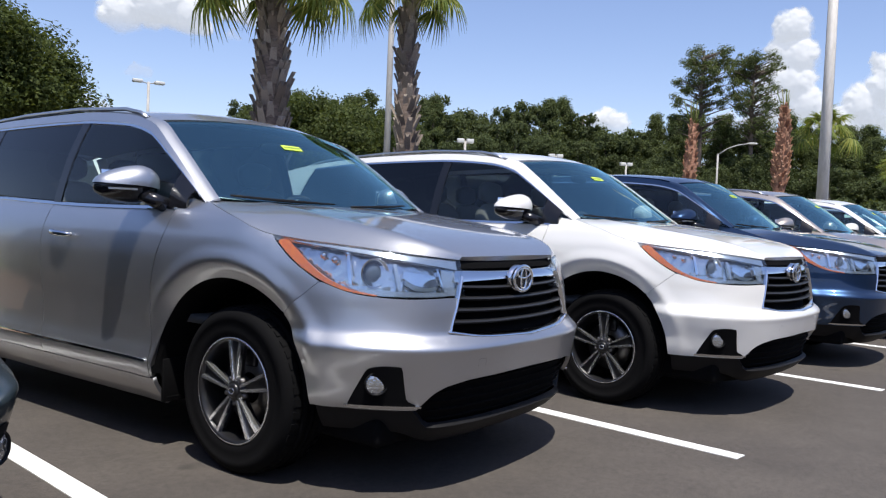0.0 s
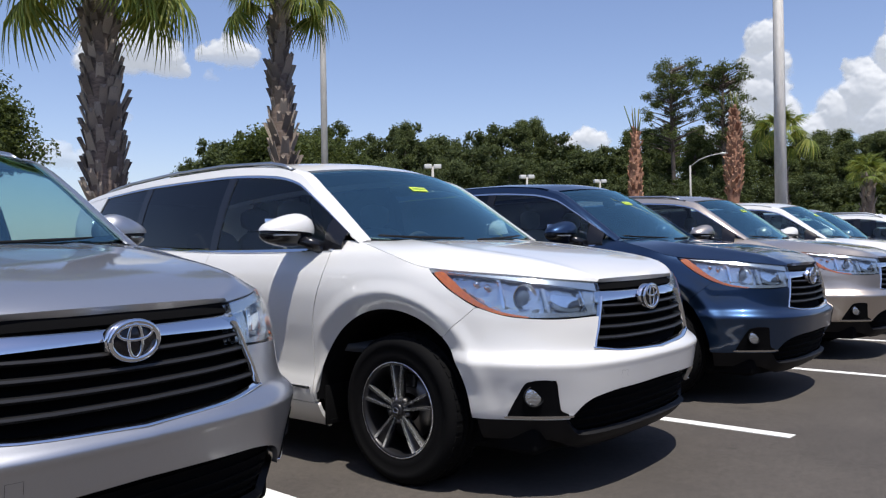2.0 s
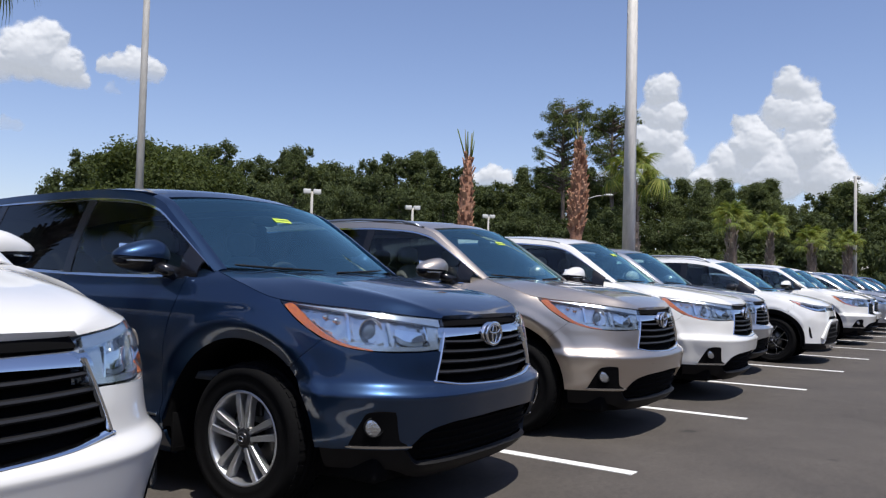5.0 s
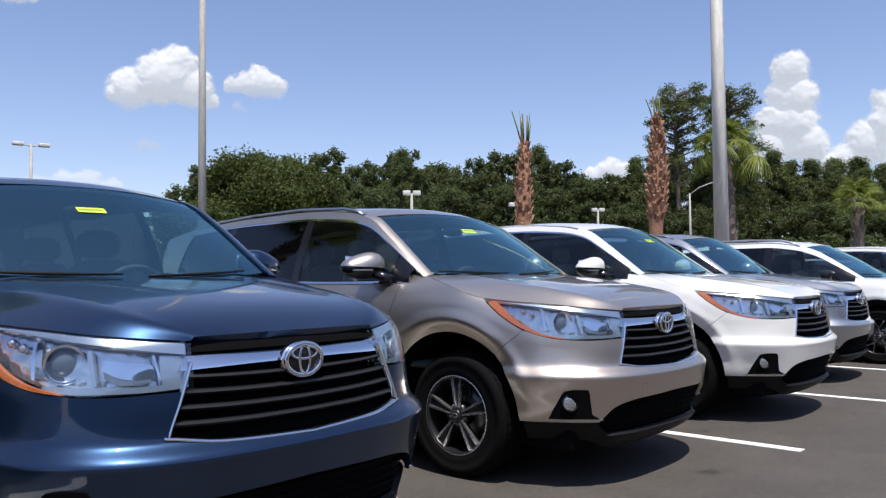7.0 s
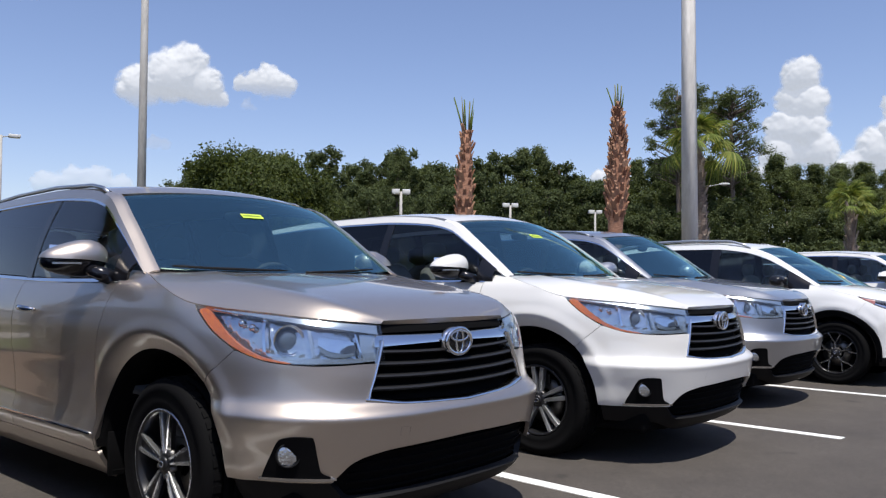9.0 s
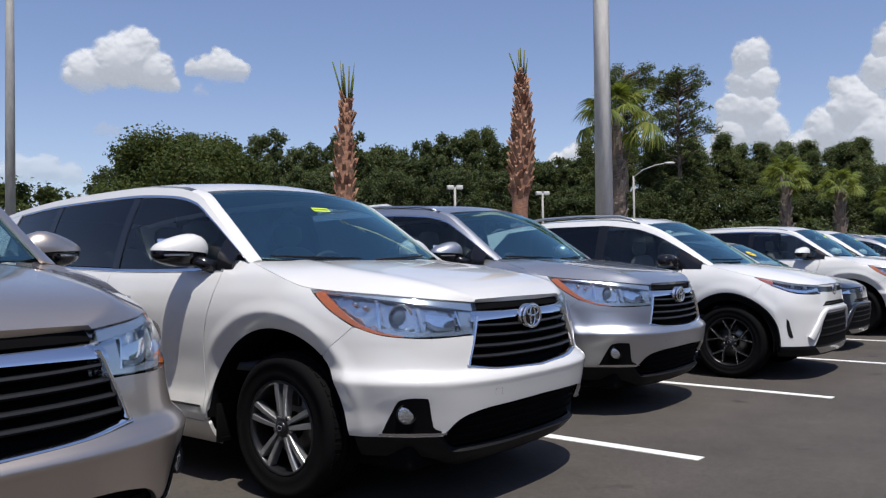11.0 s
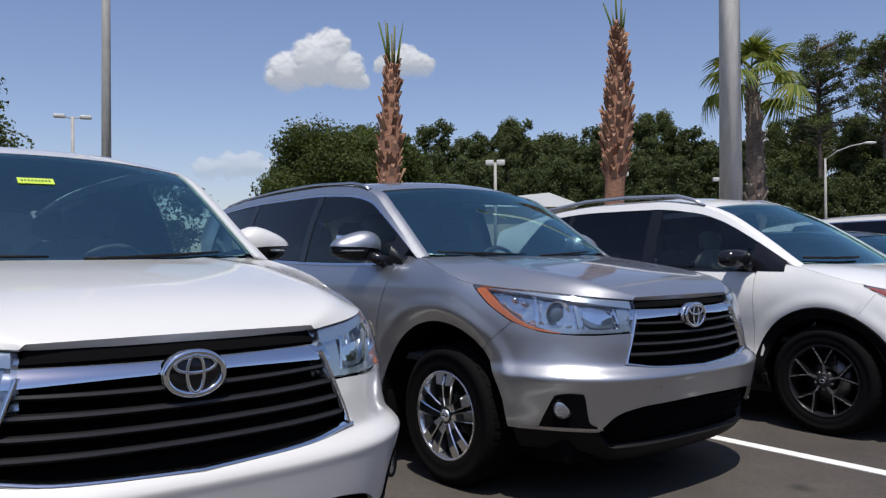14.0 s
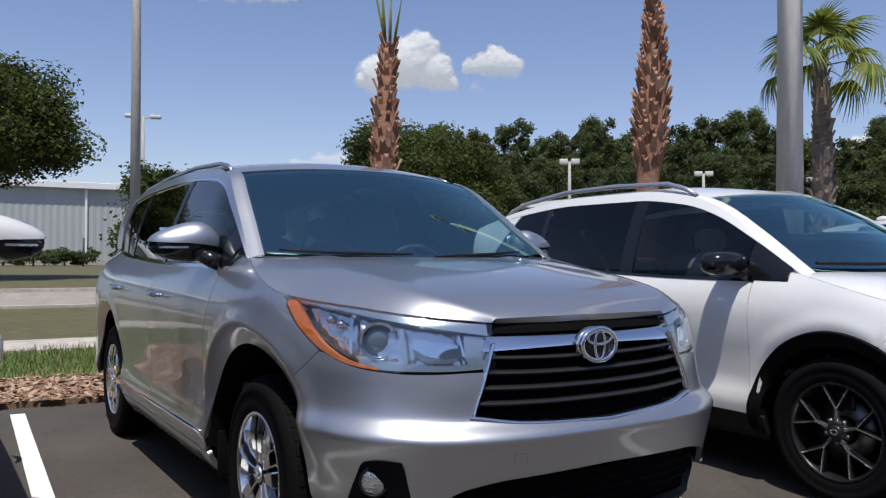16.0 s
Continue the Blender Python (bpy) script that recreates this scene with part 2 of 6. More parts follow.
def ring_bm(rx, rz, tube, y, cx=0, cz=0, n=32, m=8, bm=None, bow=0.0):
    """An oval ring in the upright plane that faces -y."""
    bm = bm or bmesh.new()
    rings = []
    for k in range(n):
        a = 2 * math.pi * k / n
        ring = []
        for j in range(m):
            b = 2 * math.pi * j / m
            rr = tube * math.cos(b)
            x, z = (rx + rr) * math.cos(a), (rz + rr) * math.sin(a)
            ring.append(bm.verts.new((cx + x, y - tube * 0.7 * math.sin(b) + bow * x * x, cz + z)))
        rings.append(ring)
    for k in range(n):
        a, b = rings[k], rings[(k + 1) % n]
        for j in range(m):
            bm.faces.new((a[j], a[(j + 1) % m], b[(j + 1) % m], b[j]))
    bmesh.ops.recalc_face_normals(bm, faces=bm.faces)
    return bm


# ---------------------------------------------------------------- car body surface
class Body:
    """The skin of a car's lower body: a plan outline, and how far the skin stands in from it at each height."""

    def __init__(self, plan, front, corner, side, rear, hub_f, hub_r, arch_r, k_front, k_corner, k_side, k_rear, flare=0.012, lip=0.03, arcs=None):
        p = np.array(plan, float)
        s = np.concatenate([[0], np.cumsum(np.hypot(*np.diff(p, axis=0).T))])
        c = Curve(*[(a, *b) for a, b in zip(s, p)])
        self.s = np.linspace(0, s[-1], 600)
        xy = np.array([c(t) for t in self.s])
        ker = np.ones(9) / 9
        pad = np.concatenate([np.stack([-xy[9:0:-1, 0], xy[9:0:-1, 1]], 1), xy, np.repeat(xy[-1:], 9, 0)])
        for _ in range(2):
            pad = np.stack([np.convolve(pad[:, k], ker, "same") for k in (0, 1)], 1)
        self.xy = pad[9:-9]
        self.xy[-1] = xy[-1]
        g = np.gradient(self.xy, axis=0)
        n = np.stack([g[:, 1], -g[:, 0]], 1)
        self.n = n / np.linalg.norm(n, axis=1)[:, None]
        self.front, self.corner, self.side, self.rear = (Curve(*q) for q in (front, corner, side, rear))
        self.hub_f, self.hub_r, self.arch_r, self.flare, self.lip = hub_f, hub_r, arch_r, flare, lip
        self.arcs = arcs or [(*hub_f, arch_r), (*hub_r, arch_r)]   # wheel openings: height, y, radius
        self.keys = [self.s_x(k_front), self.s_y(k_corner), self.s_y(k_side), self.s_y(k_rear[0]), self.s_y(k_rear[1])]

    def s_x(self, x):
        i = int(np.argmax(self.xy[:, 0])) // 2
        return float(np.interp(x, self.xy[:i, 0], self.s[:i]))

    def s_y(self, y):
        k = self.s > 0.3
        return float(np.interp(y, self.xy[k, 1], self.s[k]))

    def off(self, s, z):
        a, b, c, d, e = self.keys
        if s < b:
            return lerp(self.front(z), self.corner(z), smooth01((s - a) / (b - a)))
        if s < c:
            return lerp(self.corner(z), self.side(z), smooth01((s - b) / (c - b)))
        return lerp(self.side(z), self.rear(z), smooth01((s - d) / (e - d)))

    def __call__(self, s, z, d=0.0, sg=-1):
        x, y = np.interp(s, self.s, self.xy[:, 0]), np.interp(s, self.s, self.xy[:, 1])
        nx, ny = np.interp(s, self.s, self.n[:, 0]), np.interp(s, self.s, self.n[:, 1])
        o = self.off(s, z) + d
        if x > 0.5:
            for hz, hy, ar in self.arcs:
                r = math.hypot(y - hy, z - hz)
                if r < ar + 0.16:   # a soft flare, whose face turns in towards the opening
                    o += self.flare * smooth01((ar + 0.155 - r) / 0.09) - self.lip * lerp(0.15, 1.0, smooth01((z - hz) / max(r, 0.01))) * min(1.0, max(0.0, (ar + 0.085 - r) / 0.085))**1.15
        return Vector((sg * (x + nx * o), y + ny * o, z))

    def arch(self, y, base):
        """Height of the panel's lower edge at y: the wheel arch or the sill."""
        z = base
        for hz, hy, ar in self.arcs:
            u = abs(y - hy)
            if u < ar:
                z = max(z, hz + math.sqrt(ar**2 - u * u))
        return z

    def y_of(self, s):
        return float(np.interp(s, self.s, self.xy[:, 1]))


def panel(name, body, ss, zb, zt, nv, mat, parent, sg, rim=0.02, d=0.0, label="", slant=None):
    """A piece of skin between the heights zb(s) and zt(s); slant(s, z) shifts it along the car."""
    def f(s, v):
        z = lerp(zb(s), zt(s), v)
        return body(s + (slant(s, z) if slant else 0.0), z, d, sg)
    return part(name, sheet_bm(f, ss, steps(0, 1, nv), rim, flip=sg < 0), mat, parent, label)


def wrap_panel(name, body, ss, zb, zt, nv, mat, parent, rim=0.02, d=0.0, label=""):
    """The same across the car's nose, from one side to the other."""
    both = [-s for s in reversed(ss) if s > 1e-6] + list(ss)
    f = lambda s, v: body(abs(s), lerp(zb(abs(s)), zt(abs(s)), v), d, -1 if s < 0 else 1)
    return part(name, sheet_bm(f, both, steps(0, 1, nv), rim), mat, parent, label)


def outline_patch(name, body, pts, d, mat, parent, sg, rim=0.012, label="", n=10, inset=0.0, bm_only=False):
    """A smooth patch on the skin, bounded by an upper and a lower line: pts are (s, z_low, z_high)."""
    c = Curve(*pts)
    ss = steps(pts[0][0], pts[-1][0], 4 * len(pts) + n)
    f = lambda s, v: body(s, lerp(c(s)[0], c(s)[1], v), d, sg)
    bm = sheet_bm(f, ss, steps(0, 1, 6), rim, flip=sg < 0)
    return bm if bm_only else part(name, bm, mat, parent, label)


# ---------------------------------------------------------------- wheels
def build_wheel(parent, M, style, at, radius, rim_r, width, sg):
    """A wheel at the hub face; its outer side looks along sg * x."""
    hub = part("wheel", lathe_bm([(0.0, -0.004), (0.042, -0.004), (0.055, -0.014), (0.062, -0.06), (0.0, -0.06)], 20), M["rim_dark"], parent)
    hub.matrix_local = pose(at[0], at[1], at[2], 0, 0, 0 if sg > 0 else 180)
    w, r, q = width, radius, rim_r
    prof = [(q - 0.012, -w + 0.012), (q + 0.03, -w), (r - 0.05, -w - 0.004), (r - 0.012, -w + 0.02), (r, -w + 0.05), (r, -w + 0.075), (r - 0.008, -w + 0.078), (r - 0.008, -w + 0.088), (r, -w + 0.091),
            (r, -w / 2 - 0.006), (r - 0.008, -w / 2 - 0.004), (r - 0.008, -w / 2 + 0.004), (r, -w / 2 + 0.006), (r, -0.075), (r - 0.008, -0.073), (r - 0.008, -0.063), (r, -0.06), (r - 0.003, -0.035),
            (r - 0.014, -0.008), (r - 0.035, 0.006), (r - 0.06, 0.012), (r - 0.062, 0.009), (q + 0.04, 0.013), (q + 0.018, 0.010), (q + 0.004, 0.0), (q - 0.012, -0.012)]
    part("tyre", lathe_bm(prof, 56), M["tyre"], hub)
    blk = bmesh.new()
    for k in range(44):
        a = 2 * math.pi * k / 44
        for side_x, wid in ((-0.036, 0.034), (-w + 0.036, 0.034)):
            c0 = Vector((side_x, 0, 0))
            rr = r - 0.001
            ring = []
            for dx, da, dr in ((-wid / 2, -0.042, 0), (wid / 2, -0.042, -0.006), (wid / 2, 0.042, -0.006), (-wid / 2, 0.042, 0)):
                ring.append((c0.x + dx, a + da, rr + 0.003 + dr * (1 if side_x > -0.1 else -1)))
            top = [blk.verts.new((x, (rad) * math.cos(b), rad * math.sin(b))) for x, b, rad in ring]
            bot = [blk.verts.new((x, (rad - 0.012) * math.cos(b), (rad - 0.012) * math.sin(b))) for x, b, rad in ring]
            blk.faces.new(top)
            for i in range(4):
                blk.faces.new((top[i], bot[i], bot[(i + 1) % 4], top[(i + 1) % 4]))
    bmesh.ops.recalc_face_normals(blk, faces=blk.faces)
    tagged(part("tread", blk, M["tyre"], hub, smooth=False), kind="stuff")
    lip = M["rim_bright"] if style != "black" else M["rim_black"]
    part("rim", lathe_bm([(q + 0.004, -0.004), (q + 0.006, 0.004), (q - 0.004, 0.006), (q - 0.012, -0.004), (q - 0.02, -0.05), (q - 0.03, -w * 0.6), (q - 0.02, -w + 0.01)], 56), lip if style == "chrome" else M["rim_silver"] if style == "silver" else M["rim_dark"], hub)
    if style in ("twin", "black"):
        part("rim_lip", lathe_bm([(q + 0.005, 0.003), (q + 0.004, 0.006), (q - 0.001, 0.006), (q - 0.003, 0.001)], 56), lip, hub)
    part("brake_disc", lathe_bm([(0.07, -0.09), (0.155, -0.09), (0.155, -0.105), (0.07, -0.105)], 36), M["steel"], hub)
    cal = box_bm(-0.125, -0.07, -0.055, 0.055, 0.10, 0.175, 0.012)
    part("brake_caliper", cal, M["rim_dark"], hub)
    back = lathe_bm([(0.0, -0.13), (q - 0.03, -0.13), (q - 0.03, -0.14), (0.0, -0.14)], 32)
    part("brake_shield", back, M["black"], hub)

    def spoke(angle, w0, w1, r0, r1, x0, x1, thick, mat, skew=0.0, aside=(0.0, 0.0), bow=0.012, name="spoke"):
        bm = bmesh.new()
        rows = []
        for u in (0, 0.3, 0.65, 1):
            rr, ww = lerp(r0, r1, u), lerp(w0, w1, u) / 2
            x = lerp(x0, x1, u) + bow * math.sin(math.pi * u)
            side = lerp(*aside, u)
            a = angle + skew * u
            e = Vector((0, math.cos(a), math.sin(a)))
            t = Vector((0, -math.sin(a), math.cos(a)))
            row = []
            for lx, lw in ((x - thick, 1.15), (x - 0.006, 1.0), (x, 0.8), (x, -0.8), (x - 0.006, -1.0), (x - thick, -1.15)):
                row.append(bm.verts.new(e * rr + t * (side + ww * lw) + Vector((lx, 0, 0))))
            rows.append(row)
        for a, b in zip(rows, rows[1:]):
            for j in range(5):
                bm.faces.new((a[j], b[j], b[j + 1], a[j + 1]))
        bmesh.ops.recalc_face_normals(bm, faces=bm.faces)
        f = bm.faces[:][2]
        if f.normal.x < 0:
            bmesh.ops.reverse_faces(bm, faces=bm.faces)
        return part(name, bm, mat, hub, smooth=False)

    for k in range(5):
        a = math.pi / 2 + 2 * math.pi * k / 5
        if style == "twin":
            for sd in (-1, 1):
                spoke(a, 0.012, 0.019, 0.034, q - 0.002, -0.006, -0.002, 0.022, M["rim_bright"], aside=(sd * 0.008, sd * 0.036), bow=0.004)
            spoke(a, 0.020, 0.070, 0.040, q - 0.006, -0.022, -0.014, 0.03, M["rim_dark"], bow=0.004)
        elif style == "silver":
            for sd in (-1, 1):
                spoke(a, 0.024, 0.037, 0.040, q - 0.002, -0.010, -0.002, 0.04, M["rim_silver"], aside=(sd * 0.016, sd * 0.043), bow=0.006)
        elif style == "grey":
            for sd in (-1, 1):
                spoke(a, 0.020, 0.032, 0.040, q - 0.002, -0.010, -0.002, 0.04, M["rim_silver"], aside=(sd * 0.013, sd * 0.038), bow=0.006)
        elif style == "chrome":
            for sd in (-1, 1):
                spoke(a, 0.032, 0.070, 0.030, q - 0.002, -0.008, -0.002, 0.045, M["chrome"], aside=(sd * 0.018, sd * 0.047), bow=0.014)
        else:
            for sd in (-1, 1):
                spoke(a, 0.009, 0.007, 0.112, q - 0.010, -0.006, 0.0, 0.010, M["rim_bright"], aside=(sd * 0.003, sd * 0.072), bow=0.004)
                spoke(a, 0.028, 0.026, 0.10, q - 0.004, -0.014, -0.006, 0.03, M["rim_black"], aside=(sd * 0.003, sd * 0.072), bow=0.004)
            spoke(a, 0.020, 0.011, 0.03, 0.116, -0.006, -0.005, 0.02, M["rim_bright"], bow=0.0)
    for k in range(5):
        a = math.pi / 2 + 2 * math.pi * (k + 0.5) / 5
        part("lug_nut", lathe_bm([(0.0, 0.004), (0.010, 0.004), (0.012, -0.02)], 8, centre=(-0.012, 0.058 * math.cos(a), 0.058 * math.sin(a))), M["steel"], hub)
    part("hub_cap", lathe_bm([(0.0, 0.008), (0.024, 0.007), (0.032, 0.002), (0.034, -0.012)], 20), M["rim_dark"] if style != "chrome" else M["rim_bright"], hub)
    cap_ring = ring_bm(0.017, 0.012, 0.003, 0.0, n=16, m=5)
    for v in cap_ring.verts:
        v.co = Vector((0.009 - v.co.y, v.co.x, v.co.z))
    bmesh.ops.recalc_face_normals(cap_ring, faces=cap_ring.faces)
    part("hub_emblem", cap_ring, M["chrome"], hub)
    return hub


# ---------------------------------------------------------------- the mid-size SUV
def build_suv(M, wheel_style, rails):
    car = new("suv")
    B = Body(plan=[(0, -0.045), (0.25, -0.036), (0.46, -0.004), (0.62, 0.055), (0.74, 0.145), (0.83, 0.27), (0.89, 0.43), (0.922, 0.62), (0.94, 0.85), (0.95, 1.2), (0.957, 1.9), (0.957, 2.8),
                   (0.952, 3.6), (0.94, 4.1), (0.90, 4.45), (0.80, 4.68), (0.55, 4.79), (0, 4.82)],
             front=[(0.18, -0.26), (0.24, -0.135), (0.30, -0.078), (0.38, -0.038), (0.50, -0.012), (0.60, 0.004), (0.628, 0.009), (0.642, 0.003), (0.69, -0.046), (0.80, -0.062), (0.98, -0.105), (1.06, -0.20)],
             corner=[(0.18, -0.26), (0.26, -0.145), (0.32, -0.092), (0.40, -0.050), (0.50, -0.024), (0.60, 0.006), (0.636, 0.013), (0.650, 0.006), (0.70, -0.036), (0.78, -0.052), (0.84, -0.058), (0.95, -0.082), (1.05, -0.145), (1.10, -0.23)],
             side=[(0.20, -0.14), (0.27, -0.075), (0.34, -0.035), (0.43, -0.012), (0.52, -0.030), (0.64, -0.026), (0.80, -0.006), (0.93, 0.0), (1.02, -0.012), (1.10, -0.040), (1.15, -0.066), (1.20, -0.125), (1.25, -0.20)],
             rear=[(0.20, -0.16), (0.30, -0.03), (0.45, 0.0), (0.65, 0.0), (0.75, -0.04), (0.95, -0.06), (1.15, -0.10), (1.25, -0.16)],
             hub_f=(0.372, 0.945), hub_r=(0.372, 3.735), arch_r=0.448, k_front=0.50, k_corner=0.27, k_side=0.95, k_rear=(4.2, 4.6), flare=0.011, lip=0.048, arcs=[(0.372, 0.990, 0.495), (0.372, 3.745, 0.468)])
    F0, F1, R0, R1 = 0.495, 1.485, 3.277, 4.213   # where the wheel openings begin and end
    paint, black, chrome, dark = M["paint"], M["plastic"], M["chrome"], M["black"]
    s_g = B.s_x(0.43)
    s_tip = B.s_y(0.735)
    hood_line = Curve((s_g, 0.992), (lerp(s_g, s_tip, 0.5), 1.030), (s_tip, 1.070), (B.s_y(1.0), 1.145), (B.s_y(1.28), 1.205), (B.s_y(1.45), 1.215))
    lamp_low = lambda s: Curve((0, 0.842), (0.3, 0.834), (0.52, 0.844), (0.70, 0.882), (0.86, 0.962), (1, 1.066))((s - s_g) / (s_tip - s_g))
    belt = Curve((1.2, 1.165), (2.0, 1.160), (3.4, 1.195), (4.5, 1.26))
    # cant rail: y -> x, z
    rail = Curve((1.10, 0.845, 1.100), (1.28, 0.815, 1.225), (1.45, 0.785, 1.345), (1.65, 0.752, 1.485), (1.85, 0.715, 1.604), (2.1, 0.69, 1.660), (2.6, 0.678, 1.690), (3.4, 0.672, 1.678), (4.2, 0.655, 1.625), (4.55, 0.64, 1.58), (4.72, 0.62, 1.545))

    for sg in (-1, 1):
        # front bumper, half by half: under the grille, then the corner
        s_grb = B.s_x(0.535)
        top = Curve((0, 0.655), (s_grb * 0.7, 0.672), (s_grb, 0.690))
        int_top = Curve((0, 0.512), (B.s_x(0.40), 0.502), (B.s_x(0.54), 0.482), (B.s_x(0.60), 0.455), (B.s_x(0.64), 0.415), (B.s_x(0.665), 0.386))
        lowedge = lambda s: int_top(s) if s < B.s_x(0.665) else 0.384
        s_seam0, s_seam1 = B.s_y(0.47), B.s_y(0.655)
        def up(s):
            if s < s_grb:
                return top(s)
            if s < s_seam0:
                return (lamp_low(max(s, s_g)) - 0.002) if s >= s_g + 0.0 and s > s_grb + 0.004 else 0.70
            return lerp(lamp_low(s_seam0) - 0.002, 0.738, (s - s_seam0) / (s_seam1 - s_seam0))
        def low(s):
            y = B.y_of(s)
            return lowedge(s) if s < B.s_y(F0 - 0.006) else max(0.384, B.arch(y, 0.384))
        ginv = Curve((0.405, 1.0), (0.425, 0.97), (0.452, 0.90), (0.488, 0.80), (0.525, 0.70), (0.540, 0.66))
        if sg > 0:
            mid = lambda s: top(s) if s < s_grb else max(low(s) + 0.02, min(0.690, up(s) - 0.01))
            outer = steps(s_grb, B.s_x(0.665), 8) + steps(B.s_x(0.665) + 0.004, B.s_y(F0 - 0.001), 26) + [B.s_y(F0 + 0.0015)] + steps(B.s_y(F0 + 0.006), s_seam1, 14)
            skin = bmesh.new()
            both = lambda ss: [-s for s in reversed(ss) if s > 1e-6] + list(ss)
            at = lambda s, z: B(abs(s), z, 0.0, -1 if s < 0 else 1)
            sheet_bm(lambda s, v: at(s, lerp(low(abs(s)), mid(abs(s)), v)), both(steps(0, s_grb, 16)[:-1] + outer), steps(0, 1, 34), 0, bm=skin)
            for sd in (-1, 1):
                sheet_bm(lambda s, v: at(sd * s, lerp(mid(s), max(mid(s) + 0.001, up(max(s, s_grb + 0.005))), v)), outer, steps(0, 1, 12), 0, flip=sd < 0, bm=skin)
                sheet_bm(lambda x, v: at(sd * B.s_x(x), lerp(max(mid(s_grb), ginv(x) + 0.004) if x < 0.53 else mid(s_grb), up(s_grb + 0.005), v)), [0.480, 0.49, 0.50, 0.51, 0.522, 0.535], steps(0, 1, 12), 0, flip=sd < 0, bm=skin)
            bmesh.ops.remove_doubles(skin, verts=skin.verts[:], dist=0.0004)
            fold_rim(skin, 0.02, set(skin.verts))
            part("front_bumper", skin, paint, car)
        # fender
        fs = steps(s_seam0 + 0.004, s_tip, 12)[:-1] + steps(s_tip, B.s_y(F1 - 0.002), 24) + [B.s_y(F1 + 0.001)] + steps(B.s_y(F1 + 0.004), B.s_y(1.500), 3)
        lean = lambda z: -0.095 * smooth01((z - 0.72) / 0.42)   # the door's front edge leans forward
        def fen_low(s):
            if s < s_seam1:
                return lerp(lamp_low(s_seam0) + 0.001, 0.741, (s - s_seam0) / (s_seam1 - s_seam0))
            return B.arch(B.y_of(s), 0.36)
        fen_top = lambda s: (lamp_low(s) - 0.005) if s < s_tip else hood_line(s) - 0.003
        panel("fender", B, fs, fen_low, fen_top, 30, paint, car, sg, slant=lambda s, z: lean(z) * smooth01((B.y_of(s) - 1.15) / 0.34))
        # the turned-in edge of each wheel opening, and the liner behind it
        for hz, hy, ar in B.arcs:
            def trim(a, v, hz=hz, hy=hy, ar=ar):
                r = ar + 0.001 - 0.010 * v
                y, z = hy - r * math.cos(a), hz + r * math.sin(a)
                p = B(B.s_y(hy - ar * math.cos(a)), max(z, 0.25), -0.003 - 0.045 * v, sg)
                return Vector((p.x, y, z))
            part("arch_trim", sheet_bm(trim, steps(0.0, math.pi, 40), steps(0, 1, 3), 0.0, flip=sg > 0), dark, car)
            def liner(a, v, hz=hz, hy=hy, ar=ar):
                r = ar - 0.008
                x = lerp(B(B.s_y(hy - ar * math.cos(a)), max(0.3, hz + r * math.sin(a)), -0.04, 1).x, 0.50, v)
                return Vector((sg * x, hy - r * math.cos(a), hz + r * math.sin(a)))
            part("arch_liner", sheet_bm(liner, steps(-0.25, math.pi + 0.25, 28), [0, 1], 0, flip=sg > 0), dark, car)
            well = lambda a, v, hz=hz, hy=hy, ar=ar: Vector((sg * 0.50, hy - ar * v * math.cos(a), hz + ar * v * math.sin(a)))
            part("wheel_well", sheet_bm(well, steps(-0.25, math.pi + 0.25, 24), [0.05, 1], 0, flip=sg > 0), dark, car)
        part("splash_guard", box_bm(min(sg * 0.66, sg * 0.885), max(sg * 0.66, sg * 0.885), F1 - 0.022, F1 - 0.006, 0.23, 0.44, 0.004), dark, car)
        # doors and rear quarter
        sill = lambda s: 0.352
        low_r = lambda s: B.arch(B.y_of(s), 0.352)
        btop = lambda s: belt(B.y_of(s)) - 0.002
        fd = panel("front_door", B, steps(B.s_y(1.505), B.s_y(2.50), 16), sill, btop, 24, paint, car, sg, slant=lambda s, z: lean(z) * (1 - smooth01((B.y_of(s) - 1.505) / 0.5)))
        rd_y = [2.506 + i * (R0 - 0.003 - 2.506) / 10 for i in range(11)] + [R0 + 0.0015] + [lerp(R0 + 0.008, 3.549, i / 9) for i in range(10)]
        rd = panel("rear_door", B, [B.s_y(y) for y in rd_y], low_r, btop, 20, paint, car, sg)
        q_y = [3.556 + i * 0.03 for i in range(20)] + [4.16, R1 - 0.0015, R1 + 0.0005, R1 + 0.005, 4.24, 4.3, 4.42, 4.52, 4.6, 4.68]
        panel("quarter_panel", B, [B.s_y(y) for y in q_y], low_r, btop, 18, paint, car, sg)
        panel("rear_bumper", B, steps(B.s_y(4.685), B.s[-1], 10), lambda s: 0.30, lambda s: 0.72, 10, paint, car, sg)
        panel("tailgate", B, steps(B.s_y(4.685), B.s[-1], 10), lambda s: 0.725, lambda s: 1.2, 8, paint, car, sg)
        panel("rocker", B, steps(B.s_y(F1 + 0.001), B.s_y(R0 - 0.001), 20), lambda s: 0.215, lambda s: 0.347, 6, paint, car, sg)
        panel("sill_trim", B, steps(B.s_y(1.52), B.s_y(R0 - 0.01), 20), lambda s: 0.428, lambda s: 0.440, 2, chrome, car, sg, rim=0.006, d=0.006)
        panel("belt_trim", B, steps(B.s_y(1.40), B.s_y(4.40), 30), lambda s: belt(B.y_of(s)) - 0.006, lambda s: belt(B.y_of(s)) + 0.010, 2, chrome, car, sg, rim=0.008, d=0.006)
